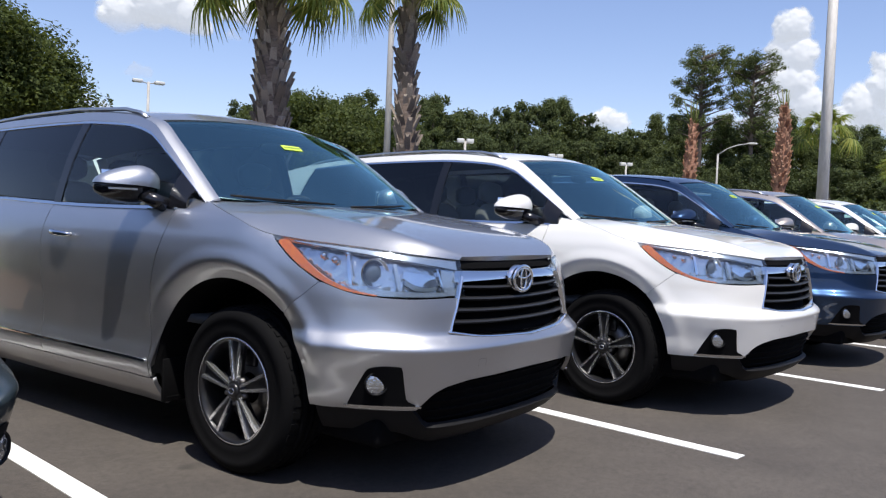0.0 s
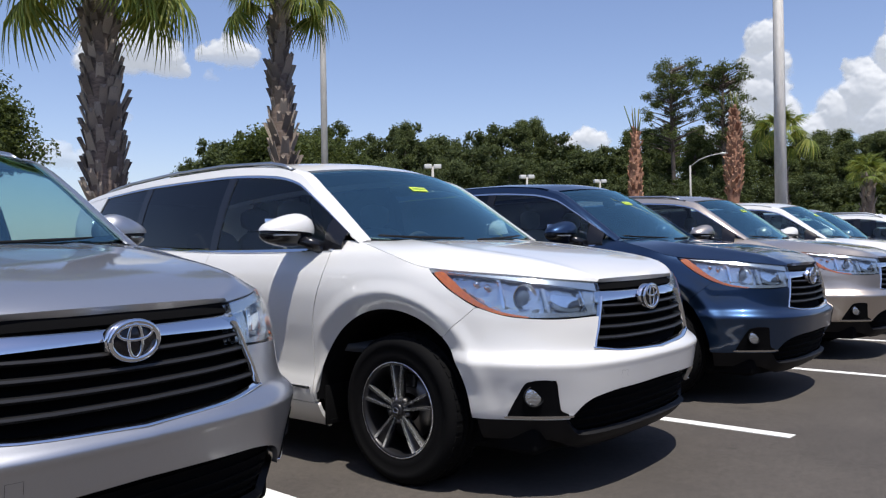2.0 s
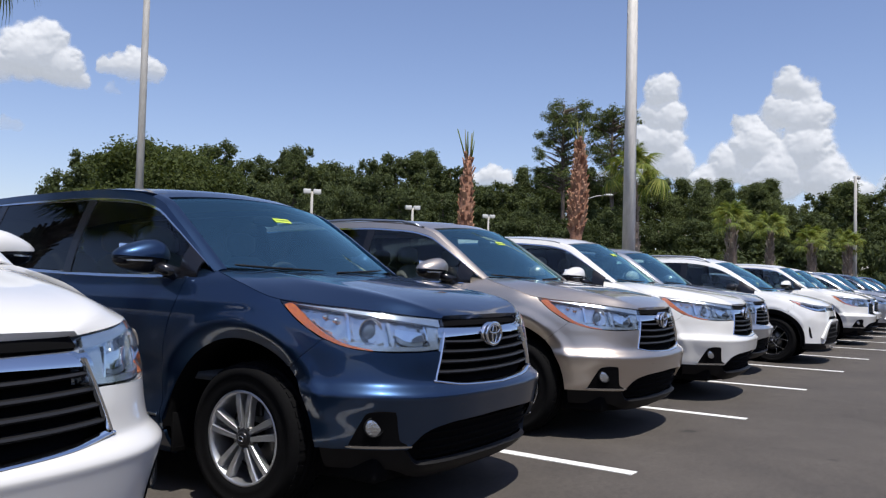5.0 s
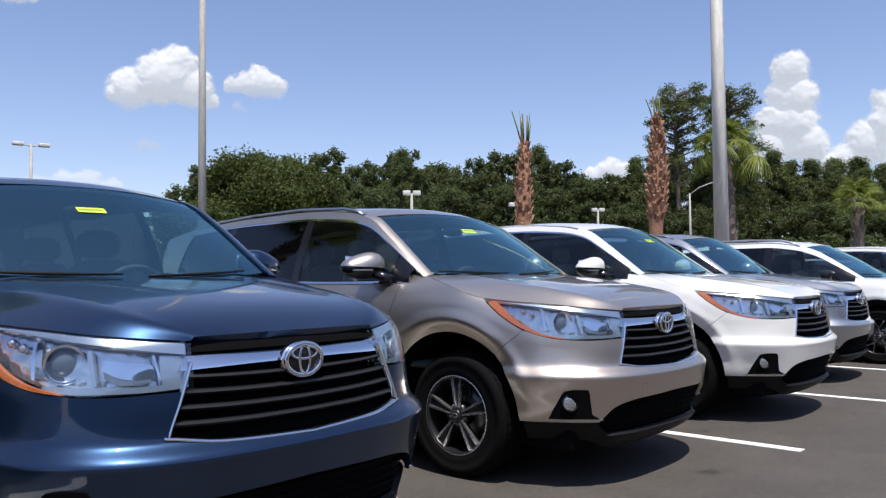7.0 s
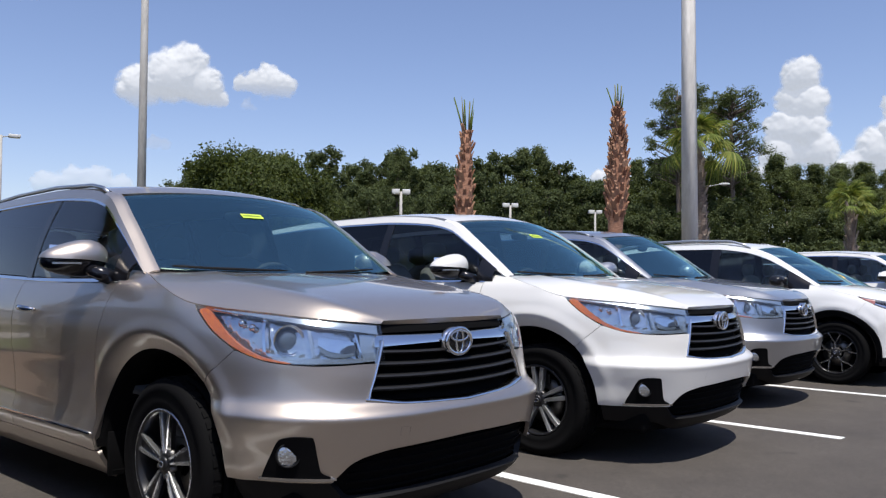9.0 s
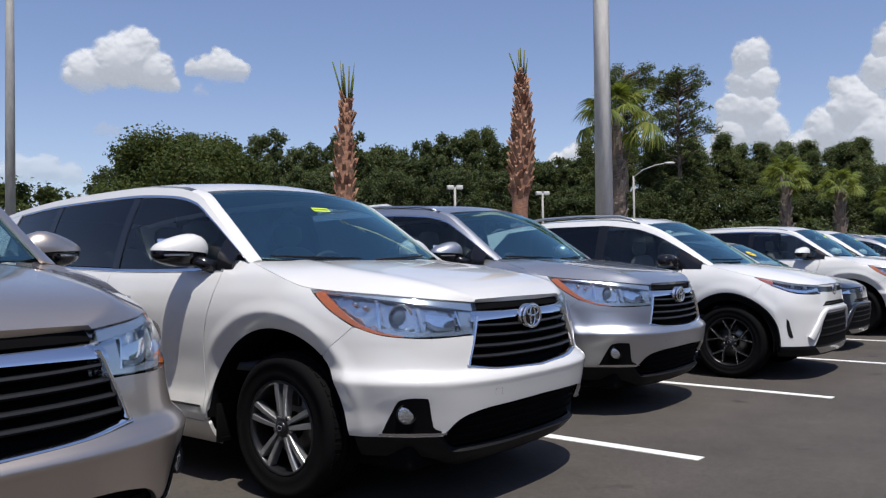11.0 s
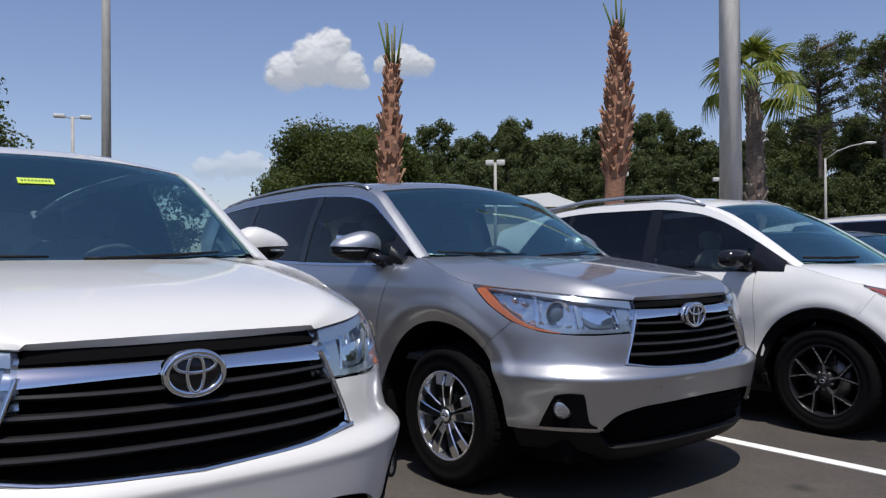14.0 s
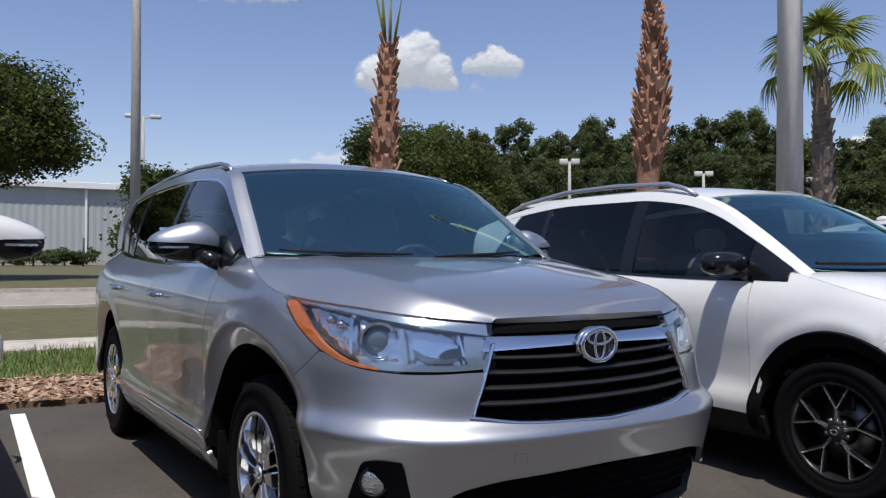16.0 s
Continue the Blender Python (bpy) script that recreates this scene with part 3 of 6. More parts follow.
        for door, y in ((fd, 2.36), (rd, 3.36)):
            pts = []
            for i in range(9):
                u = i / 8
                p = B(B.s_y(y - 0.20 * (1 - u) + 0.02), 1.005 + 0.012 * u, 0.012 + 0.032 * math.sin(math.pi * u)**0.6, sg)
                pts.append(p)
            part("door_handle", tube_bm(pts, [0.010, 0.014, 0.016, 0.016, 0.016, 0.016, 0.016, 0.014, 0.010], 10), M["handle"], door)
        # dark structure behind the panel gaps
        ins = steps(B.s_y(0.50), B.s_y(4.60), 60)
        panel("inner_body", B, ins, lambda s: B.arch(B.y_of(s), 0.30) + 0.01, lambda s: min(1.12, fen_top(s) - 0.03 if s < B.s_y(1.4) else 1.12), 4, dark, car, sg, rim=0, d=-0.035)

        # upper side: glass and pillars
        def U(y, v, d=0.0):
            b = B(B.s_y(y), belt(y), 0, 1)
            r = rail(y)
            x = lerp(b.x, r[0], v) + 0.022 * math.sin(math.pi * v) + d
            return Vector((sg * x, y, lerp(belt(y), r[1], v)))
        def glass(name, y0, y1, slant=(0, 0), v1=0.88, mat=M["side_glass"]):
            f = lambda u, v: U(lerp(y0 + slant[0] * v, y1 + slant[1] * v, u), lerp(0.03, v1, v), -0.004)
            return part(name, sheet_bm(f, steps(0, 1, 14), steps(0, 1, 8), 0.004, flip=sg < 0), mat, car)
        glass("front_side_window", 1.47, 2.455, (0.02, 0.0))
        glass("rear_side_window", 2.525, 3.46, (0, -0.0), mat=M["privacy_glass"])
        glass("quarter_window", 3.53, 4.36, (0.0, -0.22), mat=M["privacy_glass"])
        def strip(name, y0, y1, v0, v1, d, mat, n=6, nv=4, slant=0):
            f = lambda u, v: U(lerp(y0, y1, u) + slant * v, lerp(v0, v1, v), d)
            return part(name, sheet_bm(f, steps(0, 1, n), steps(0, 1, nv), 0.012, flip=sg < 0), mat, car)
        strip("b_pillar", 2.452, 2.528, 0.0, 0.90, 0.0, M["gloss_black"])
        strip("c_pillar", 3.455, 3.535, 0.0, 0.90, 0.0, M["gloss_black"])
        # window frame in bright trim over the glass, painted cant rail above it
        strip("window_trim", 1.30, 4.18, 0.875, 0.915, 0.003, chrome, 40, 1)
        strip("cant_rail", 1.25, 4.55, 0.905, 1.0, 0.006, paint, 46, 4)
        strip("sail_panel", 1.34, 1.478, 0.0, 0.90, 0.002, M["gloss_black"], 4, 4)
        f = lambda u, v: U(lerp(lerp(4.34, 4.12, v), 4.66, u), v, 0.004)
        part("d_pillar", sheet_bm(f, steps(0, 1, 6), steps(0, 1, 8), 0.012, flip=sg < 0), paint, car)
        # pillar beside the windscreen: from the cant rail inwards
        def apil(y, v):
            r = rail(y)
            return Vector((sg * (r[0] - 0.055 * v + 0.006 * (1 - v)), y - 0.012 * v, r[1] + 0.016 * math.sin(math.pi * v * 0.6)))
        part("a_pillar", sheet_bm(apil, steps(1.24, 1.93, 18), steps(0, 1, 4), 0.01, flip=sg < 0), paint, car)

        # head lamp
        lamp = part("headlight", outline_patch("b", B, [(s, lamp_low(s) + 0.002, hood_line(s) - 0.006) for s in steps(s_g, s_tip - 0.012, 14)], -0.058, None, None, sg, 0, bm_only=True), M["lamp_back"], car)
        part("lens", outline_patch("l", B, [(s, lamp_low(s) + 0.002, hood_line(s) - 0.006) for s in steps(s_g + 0.004, s_tip - 0.004, 14)], 0.002, None, None, sg, 0.010, bm_only=True), M["lens"], lamp)
        k = lambda u: lerp(s_g, s_tip, u)
        amber = [(k(u), lamp_low(k(u)) + 0.001, lamp_low(k(u)) + w) for u, w in ((0.46, 0.006), (0.58, 0.012), (0.70, 0.021), (0.80, 0.036), (0.88, 0.047), (0.935, 0.036), (0.965, 0.008))]
        part("turn_signal", outline_patch("a", B, amber, -0.004, None, None, sg, 0.02, bm_only=True), M["amber"], lamp)
        bar = [(k(u), hood_line(k(u)) - w, hood_line(k(u)) - 0.008) for u, w in ((0.02, 0.044), (0.3, 0.032), (0.6, 0.024), (0.9, 0.014))]
        part("light_bar", outline_patch("a", B, bar, -0.012, None, None, sg, 0.02, bm_only=True), M["lamp_satin"], lamp)
        inner = [(k(u), lamp_low(k(u)) + 0.010, hood_line(k(u)) - 0.05) for u in (0.02, 0.07, 0.115)]
        part("reflector_panel", outline_patch("a", B, inner, -0.022, None, None, sg, 0.03, bm_only=True), M["lamp_satin"], lamp)
        def bowl(name, u, z, r, depth, mat, lens_r=0):
            c = B(k(u), z, -0.030, sg)
            bm = lathe_bm([(r * 1.12, -0.002), (r * 1.05, 0.004), (r, 0.0), (r * 0.93, depth * 0.4), (r * 0.72, depth * 0.55)], 28, "y")
            m = Matrix.Translation(c) @ Matrix.Rotation(math.radians(24 * sg), 4, "Z")
            bm.transform(m)
            part(name, bm, mat, lamp)
            ball = bmesh.new()
            bmesh.ops.create_uvsphere(ball, u_segments=24, v_segments=14, radius=r * 0.72)
            for v in ball.verts:
                v.co.y = v.co.y * 0.55 + depth * 0.55
            ball.transform(m)
            part("projector_lens", ball, M["projector"], lamp)
        bowl("projector", 0.480, 0.930, 0.056, 0.045, M["lamp_chrome"])
        # high beam: a slim wedge-shaped reflector with a dark slot under a bright brow
        wedge_l = [(k(u), lamp_low(k(u)) + lo, lamp_low(k(u)) + hi) for u, lo, hi in ((0.135, 0.046, 0.082), (0.19, 0.042, 0.092), (0.26, 0.050, 0.100), (0.33, 0.078, 0.108))]
        part("high_beam", outline_patch("a", B, wedge_l, -0.030, None, None, sg, 0.03, bm_only=True), M["reflector"], lamp)
        slot = [(k(u), lamp_low(k(u)) + lo, lamp_low(k(u)) + hi) for u, lo, hi in ((0.145, 0.030, 0.041), (0.20, 0.026, 0.040), (0.26, 0.030, 0.048), (0.32, 0.052, 0.072))]
        part("slot", outline_patch("a", B, slot, -0.030, None, None, sg, 0.02, bm_only=True), M["projector"], lamp)
        ledge = [(k(u), lamp_low(k(u)) + 0.004, lamp_low(k(u)) + w) for u, w in ((0.03, 0.020), (0.2, 0.022), (0.4, 0.026), (0.55, 0.020))]
        part("ledge", outline_patch("a", B, ledge, -0.016, None, None, sg, 0.03, bm_only=True), M["lamp_satin"], lamp)
        def fin(u0, u1, z0, z1, dd, mat, name):
            def f(u, v):
                s = k(lerp(u0, u1, u) + 0.03 * (v - 0.5))
                return B(s, lerp(lamp_low(s) + z0, hood_line(s) - z1, v), dd, sg)
            part(name, sheet_bm(f, steps(0, 1, 4), steps(0, 1, 6), 0.03, flip=sg < 0), mat, lamp)
        fin(0.355, 0.372, 0.03, 0.05, -0.018, M["lamp_satin"], "bezel")
        fin(0.118, 0.128, 0.012, 0.05, -0.018, M["lamp_chrome"], "bezel")
        fin(0.600, 0.616, 0.03, 0.04, -0.018, M["lamp_chrome"], "bezel")
        for u, z in ((0.70, 0.985), (0.76, 1.0), (0.64, 1.012)):
            c = B(k(u), z - 0.01, -0.045, sg)
            part("marker_bulb", blob_bm(c, (0.016, 0.016, 0.016), sub=2), M["lamp_chrome"], lamp)

        # fog lamp pocket
        s_f = B.s_y(0.262) - 0.068
        fogp = [(s_f - 0.165, 0.402, 0.408), (s_f - 0.125, 0.402, 0.428), (s_f - 0.108, 0.402, 0.500), (s_f - 0.095, 0.402, 0.566), (s_f - 0.03, 0.402, 0.570), (s_f + 0.035, 0.402, 0.560), (s_f + 0.085, 0.402, 0.492), (s_f + 0.135, 0.402, 0.408)]
        part("fog_pocket", outline_patch("p", B, fogp, 0.004, None, None, sg, 0.012, bm_only=True), M["black"], car)
        c = B(s_f + 0.008, 0.497, 0.0, sg)
        m = Matrix.Translation(c) @ Matrix.Rotation(math.radians(38 * sg), 4, "Z")
        fl = lathe_bm([(0.046, 0.004), (0.048, -0.010), (0.045, -0.014), (0.041, -0.008)], 24, "y")
        fl.transform(m)
        fog = part("fog_lamp", fl, black, car)
        fl = lathe_bm([(0.042, -0.006), (0.029, -0.012), (0.0, -0.014)], 24, "y")
        fl.transform(m)
        bmesh.ops.recalc_face_normals(fl, faces=fl.faces)
        part("lens", fl, M["fog_lens"], fog)
        fogs = [(s_f - 0.19, 0.394, 0.402), (s_f - 0.05, 0.391, 0.404), (s_f + 0.12, 0.391, 0.403), (s_f + 0.15, 0.394, 0.400)]
        part("fog_trim", outline_patch("t", B, fogs, 0.008, None, None, sg, 0.01, bm_only=True), M["handle"], car)

        # door mirror
        mir = part("door_mirror", blob_bm((sg * 0.995, 1.625, 1.260), (0.148, 0.086, 0.079), sub=3, power=2.3), M["gloss_black"], car)
        capb = blob_bm((sg * 0.995, 1.617, 1.268), (0.155, 0.092, 0.086), sub=3, power=2.3)
        bmesh.ops.bisect_plane(capb, geom=capb.verts[:] + capb.edges[:] + capb.faces[:], plane_co=(sg * 0.99, 0, 1.262), plane_no=(sg * 0.12, 0, -1), clear_outer=True)
        bmesh.ops.bisect_plane(capb, geom=capb.verts[:] + capb.edges[:] + capb.faces[:], plane_co=(0, 1.68, 0), plane_no=(0, 1, 0), clear_outer=True)
        for me in (mir.data.vertices, capb.verts):   # tapers and droops towards its outer end
            for v in me:
                k = smooth01((abs(v.co.x) - 0.90) / 0.24)
                v.co.z = 1.225 + (v.co.z - 1.225) * lerp(1.12, 0.80, k)
                v.co.y += 0.035 * k
        part("cap", capb, paint, mir)
        part("stalk", tube_bm([(sg * 0.865, 1.50, 1.175), (sg * 0.91, 1.53, 1.195), (sg * 0.96, 1.58, 1.225)], [0.040, 0.036, 0.030], 10), M["gloss_black"], mir)
        ind = sheet_bm(lambda u, v: Vector((sg * lerp(1.0, 1.112, u), 1.538 + 0.062 * u * u, lerp(1.240, 1.249, v))), steps(0, 1, 6), [0, 1], 0.01, flip=sg < 0)
        part("indicator", ind, M["lamp_satin"], mir)
        part("glass", box_bm(min(sg * 0.885, sg * 1.085), max(sg * 0.885, sg * 1.085), 1.700, 1.707, 1.21, 1.335, 0.003), M["mirror"], mir)

        if rails:
            pts = [Vector((sg * (rail(y)[0] - 0.035), y, rail(y)[1] + 0.016 + dz)) for y, dz in ((1.98, -0.016), (2.06, 0.002), (2.2, 0.012), (2.7, 0.014), (3.3, 0.014), (3.9, 0.012), (4.2, 0.004), (4.32, -0.016))]
            part("roof_rail", tube_bm(pts, [0.009, 0.011, 0.012, 0.012, 0.012, 0.012, 0.011, 0.009], 10), M["rail"], car)

    # bonnet: from the lamp line back to the cowl
    y_tip = 0.735
    def hood_edge(t):
        """The bonnet's side edge from the grille corner (0) to the cowl (1)."""
        s = lerp(s_g, B.s_y(1.30), t)
        p = B(s, hood_line(s), 0.0, 1)
        return p
    def hood(u, t):
        e = hood_edge(t)
        yc = Curve((0, 0.075), (0.3, 0.30), (0.65, 0.70), (1, 1.12))(t)
        zc = Curve((0, 1.008), (0.12, 1.050), (0.35, 1.108), (0.7, 1.170), (1, 1.205))(t)
        a = abs(u)
        y = lerp(yc, e.y, a**2.2)
        # the middle stands a little proud of two slopes along the lamps
        ridge = Curve((0, 0.985), (0.15, 0.885), (0.35, 0.80), (0.65, 0.71), (1, 0.62))(t)
        fall = a * a * 0.22 if a < ridge else ridge * ridge * 0.22 + (1 - ridge * ridge * 0.22) * ((a - ridge) / (1 - ridge))**1.08
        blend = 0.006 * math.exp(-((a - ridge) / 0.07)**2) * smooth01(t * 5)
        z = lerp(zc, e.z, fall) + blend
        return Vector((e.x * u, y, z))
    ts = [0, 0.01, 0.03] + steps(0.06, 1, 26)
    skin = sheet_bm(lambda u, t: hood(u, t), [x / 32 for x in range(-32, 33)], ts, 0)
    inside = [v for v in skin.verts if not v.is_boundary]
    for _ in range(5):
        bmesh.ops.smooth_vert(skin, verts=inside, factor=0.5, use_axis_x=True, use_axis_y=True, use_axis_z=True)
    fold_rim(skin, 0.025, set(skin.verts))
    part("bonnet", skin, paint, car)
    # cowl panel and wipers
    def cowl(u, v):
        a = hood(u, 1.0)
        w = Vector((0.80 * u, 1.20 + 0.145 * u * u, 1.197 + 0.010 * u * u))
        return a.lerp(w, v) - Vector((0, 0, 0.012))
    part("cowl", sheet_bm(cowl, steps(-1, 1, 20), [0, 1], 0.02), black, car)

    # windscreen
    def screen(u, v, d=0.0):
        ye = lerp(1.275, 1.85, v)
        r = rail(ye)
        yc, zc = lerp(1.125, 1.735, v), lerp(1.195, 1.655, v)
        bulge = 0.03 * math.sin(math.pi * v) * (1 - u * u)
        a = u * u
        return Vector(((r[0] - 0.040) * u, lerp(yc, ye, a) - bulge * 0.6 + d * 0.6, lerp(zc, r[1] + 0.006, a) + bulge * 0.8 - d * 0.8))
    part("windscreen", sheet_bm(lambda u, v: screen(u, v), steps(-1, 1, 24), steps(0, 1, 14), 0.006), M["windscreen"], car)
    for nm, v0, v1, u0, u1 in (("screen_border", 0.0, 0.055, -1, 1), ("screen_border", 0.965, 1.0, -1, 1), ("screen_border", 0, 1, -1, -0.955), ("screen_border", 0, 1, 0.955, 1)):
        part(nm, sheet_bm(lambda u, v: screen(lerp(u0, u1, u), lerp(v0, v1, v), 0.009), steps(0, 1, 16), steps(0, 1, 8), 0), M["gloss_black"], car)
    for cx, x0, x1 in ((-1, -0.70, -0.10), (1, 0.02, 0.60)):
        pts = [screen(lerp(x0, x1, i / 8) / 0.78, 0.010 + 0.014 * (i / 8), -0.012) for i in range(9)]
        part("wiper", tube_bm(pts, [0.006, 0.007, 0.007, 0.008, 0.009, 0.008, 0.007, 0.006, 0.004], 6), black, car)

    # dealer sticker inside the top of the screen, with two lines of unreadable print
    stick = part("sticker", sheet_bm(lambda u, v: screen(lerp(-0.175, 0.015, u), lerp(0.640, 0.700, v), -0.004), steps(0, 1, 6), steps(0, 1, 2), 0.001), M["sticker"], car, "yellow-green paper sticker with dark print")
    for i in range(9):
        u0 = 0.08 + 0.095 * i
        part("print_mark", sheet_bm(lambda u, v: screen(lerp(-0.175, 0.015, lerp(u0, u0 + 0.06, u)), lerp(0.640, 0.700, lerp(0.34, 0.66, v)), -0.0055), [0, 1], [0, 1], 0), M["sticker_print"], stick)

    # roof
    def roof(u, y):
        r = rail(y)
        a = abs(u)
        return Vector(((r[0] - 0.045) * u, y - (0.125 * (1 - u * u)) * smooth01((2.5 - y) / 0.7) + 0.07 * (1 - u * u) * smooth01((y - 4.0) / 0.7), r[1] + 0.012 + (0.045 if y > 2 else lerp(0.03, 0.045, (y - 1.8) / 0.2)) * (1 - a**2.4)))
    part("roof", sheet_bm(roof, steps(-1, 1, 24), steps(1.875, 4.70, 34), 0.02), paint, car)
    def back(u, v):
        r = rail(4.70)
        t = Vector(((r[0] - 0.02) * u, 4.70 + 0.06 * (1 - u * u), r[1] + 0.012 + 0.03 * (1 - u * u)))
        b = B(B.s[-1] - abs(u) * (B.s[-1] - B.s_y(4.66)), 1.2, 0, -1 if u < 0 else 1)
        return t.lerp(b, v)
    part("rear_window", sheet_bm(back, steps(-1, 1, 16), steps(0, 1, 6), 0.01), M["privacy_glass"], car)
    fin = bmesh.new()
    lathe = blob_bm((0, 4.25, 1.70), (0.028, 0.09, 0.045), fin, 2, 2.0)
    part("roof_antenna", fin, paint, car)

    # grille
    gw = Curve((0.655, 0.535), (0.70, 0.525), (0.80, 0.488), (0.90, 0.452), (0.97, 0.425), (1.0, 0.405))
    glow = Curve((0, 0.655), (0.35, 0.668), (0.53, 0.690))
    def face(x, z, d):
        a = abs(x)
        return B(B.s_x(a), z, d, -1 if x < 0 else 1)
    def grid(u, v, d=-0.06):
        z = lerp(0.665, 1.0, v)
        return face(gw(z) * u, max(z, glow(abs(gw(z) * u)) + 0.004), d)
    grille = part("grille", sheet_bm(grid, steps(-1, 1, 24), steps(0, 1, 10), 0.0), dark, car)
    for zc, th in ((0.735, 0.020), (0.783, 0.020), (0.831, 0.020), (0.879, 0.018)):
        def slat(u, v):
            a = v * 2 * math.pi
            x = (gw(zc) - 0.012) * u
            z = zc - 0.010 * (1 - abs(u)**2) + th * 0.55 * math.sin(a)
            return face(x, z, -0.030 + 0.022 * math.cos(a))
        part("slat", sheet_bm(slat, steps(-1, 1, 24), steps(0, 1, 8), 0, flip=False), M["plastic"], grille)
        def edge(u, v):
            x = (gw(zc) - 0.014) * u
            return face(x, zc - 0.010 * (1 - abs(u)**2) + lerp(0.000, 0.0075, v), -0.005 - 0.002 * v)
        part("slat_edge", sheet_bm(edge, steps(-1, 1, 24), [0, 1], 0.004), M["grey_plastic"], grille)
    def chrome_bar(u, v):
        x = 0.475 * u
        z0 = lerp(0.908, 0.900, u * u)
        h = 0.040 + 0.016 * u * u
        a = math.pi * v
        return face(x * (1 - 0.03 * v), z0 + h * v, -0.006 - 0.026 * v**1.4 + 0.004 * math.sin(a))
    part("chrome_bar", sheet_bm(chrome_bar, steps(-1, 1, 30), steps(0, 1, 8), 0.01), chrome, grille)
    for sg in (-1, 1):
        def sidebar(v, w):
            z = lerp(0.692, 0.925, v)
            return face(sg * (gw(z) - 0.018 + 0.022 * w), z + 0.018 * (1 - v) * (1 - w), -0.012 + 0.020 * math.sin(math.pi * w))
        part("chrome_frame", sheet_bm(sidebar, steps(0, 1, 12), steps(0, 1, 5), 0.01, flip=sg > 0), chrome, grille)
    def lowbar(u, w):
        x = 0.535 * u
        return face(x, glow(abs(x)) - 0.004 + 0.022 * w, -0.012 + 0.018 * math.sin(math.pi * w))
    part("chrome_frame", sheet_bm(lowbar, steps(-1, 1, 30), steps(0, 1, 5), 0.01), chrome, grille)
    def topblack(u, v):
        z = lerp(0.955, 1.004, v)
        return face(gw(z) * u, z, -0.022)
    part("upper_grille", sheet_bm(topblack, steps(-1, 1, 24), steps(0, 1, 4), 0.02), dark, grille)
    # emblem: an oval ring with two plain ovals inside
    y0 = face(0, 0.905, 0).y - 0.012
    emb = part("emblem", lathe_bm([(0, -0.004), (0.9, -0.004), (1.0, 0.004), (1.0, 0.03)], 32, "y"), M["gloss_black"], car, "oval chrome emblem of plain rings")
    emb.data.transform(Matrix.Translation((0, y0, 0.905)) @ Matrix.Diagonal((0.079, 1, 0.056, 1)))
    mount = lathe_bm([(0, 0.012), (0.96, 0.012), (1.02, 0.018), (1.04, 0.034)], 32, "y")
    mount.transform(Matrix.Translation((0, y0, 0.905)) @ Matrix.Diagonal((0.083, 1, 0.060, 1)))
    part("mount", mount, M["chrome"], emb)
    part("ring", ring_bm(0.079, 0.056, 0.0095, y0 - 0.004, 0, 0.905), chrome, emb)
    part("ring", ring_bm(0.023, 0.050, 0.006, y0 - 0.006, 0, 0.905, m=6), chrome, emb)
    part("ring", ring_bm(0.056, 0.022, 0.006, y0 - 0.006, 0, 0.929, m=6), chrome, emb)
    # lower intake and black valance
    intake = part("lower_intake", sheet_bm(lambda u, v: face(0.70 * u, lerp(0.20, 0.525, v), -0.05), steps(-1, 1, 24), steps(0, 1, 5), 0), dark, car)
    for zc in (0.325, 0.365, 0.402, 0.440, 0.475):
        part("mesh_bar", sheet_bm(lambda u, v: face(0.60 * u, zc + 0.008 * v, -0.036), steps(-1, 1, 20), [0, 1], 0.01), M["black"], intake)
    for sg in (-1, 1):
        def lip_low(s):
            return lerp(0.215, 0.275, smooth01((s - B.s_x(0.50)) / 0.30))
        vs_top = lambda s: lerp(0.300, 0.382, smooth01((s - B.s_x(0.60)) / 0.10))
        if sg > 0:
            tuck = lambda s: 0.012 - 0.035 * smooth01((s - B.s_x(0.56)) / 0.14)
            vs = steps(0, B.s_y(F0 - 0.012), 40)
            part("valance", sheet_bm(lambda s, v: B(abs(s), lerp(lip_low(abs(s)), vs_top(abs(s)), v), tuck(abs(s)), -1 if s < 0 else 1), [-x for x in reversed(vs[1:])] + vs, steps(0, 1, 6), 0.03), black, car)
    for sg in (1,):
        for u0, u1, v0, v1 in ((0, 1, 0.98, 1), (0, 0.02, 0, 1), (0.98, 1, 0, 1)):
            part("tow_cover_joint", sheet_bm(lambda u, v: face(-0.40 + 0.045 * lerp(u0, u1, u), 0.550 + 0.035 * lerp(v0, v1, v), 0.0008), steps(0, 1, 3), steps(0, 1, 3), 0), M["grey_plastic"], car)
    # floor pan and cabin
    part("underbody", box_bm(-0.72, 0.72, 0.25, 4.60, 0.21, 0.34, 0.03), dark, car)
    part("firewall", box_bm(-0.48, 0.48, 1.06, 1.10, 0.34, 1.15), dark, car)
    dash = bmesh.new()
    sheet_bm(lambda u, v: Vector((0.76 * u, lerp(1.22, 1.62, v) + 0.12 * u * u * (1 - v), 1.155 + 0.02 * math.sin(math.pi * v) - 0.10 * v**6)), steps(-1, 1, 12), steps(0, 1, 8), 0.05, bm=dash)
    part("dashboard", dash, M["interior"], car)
    wheel = ring_bm(0.185, 0.185, 0.016, 0, n=28, m=8)
    wheel.transform(Matrix.Translation((0.37, 1.82, 1.10)) @ Matrix.Rotation(math.radians(-25), 4, "X"))
    part("steering_wheel", wheel, M["interior"], car)
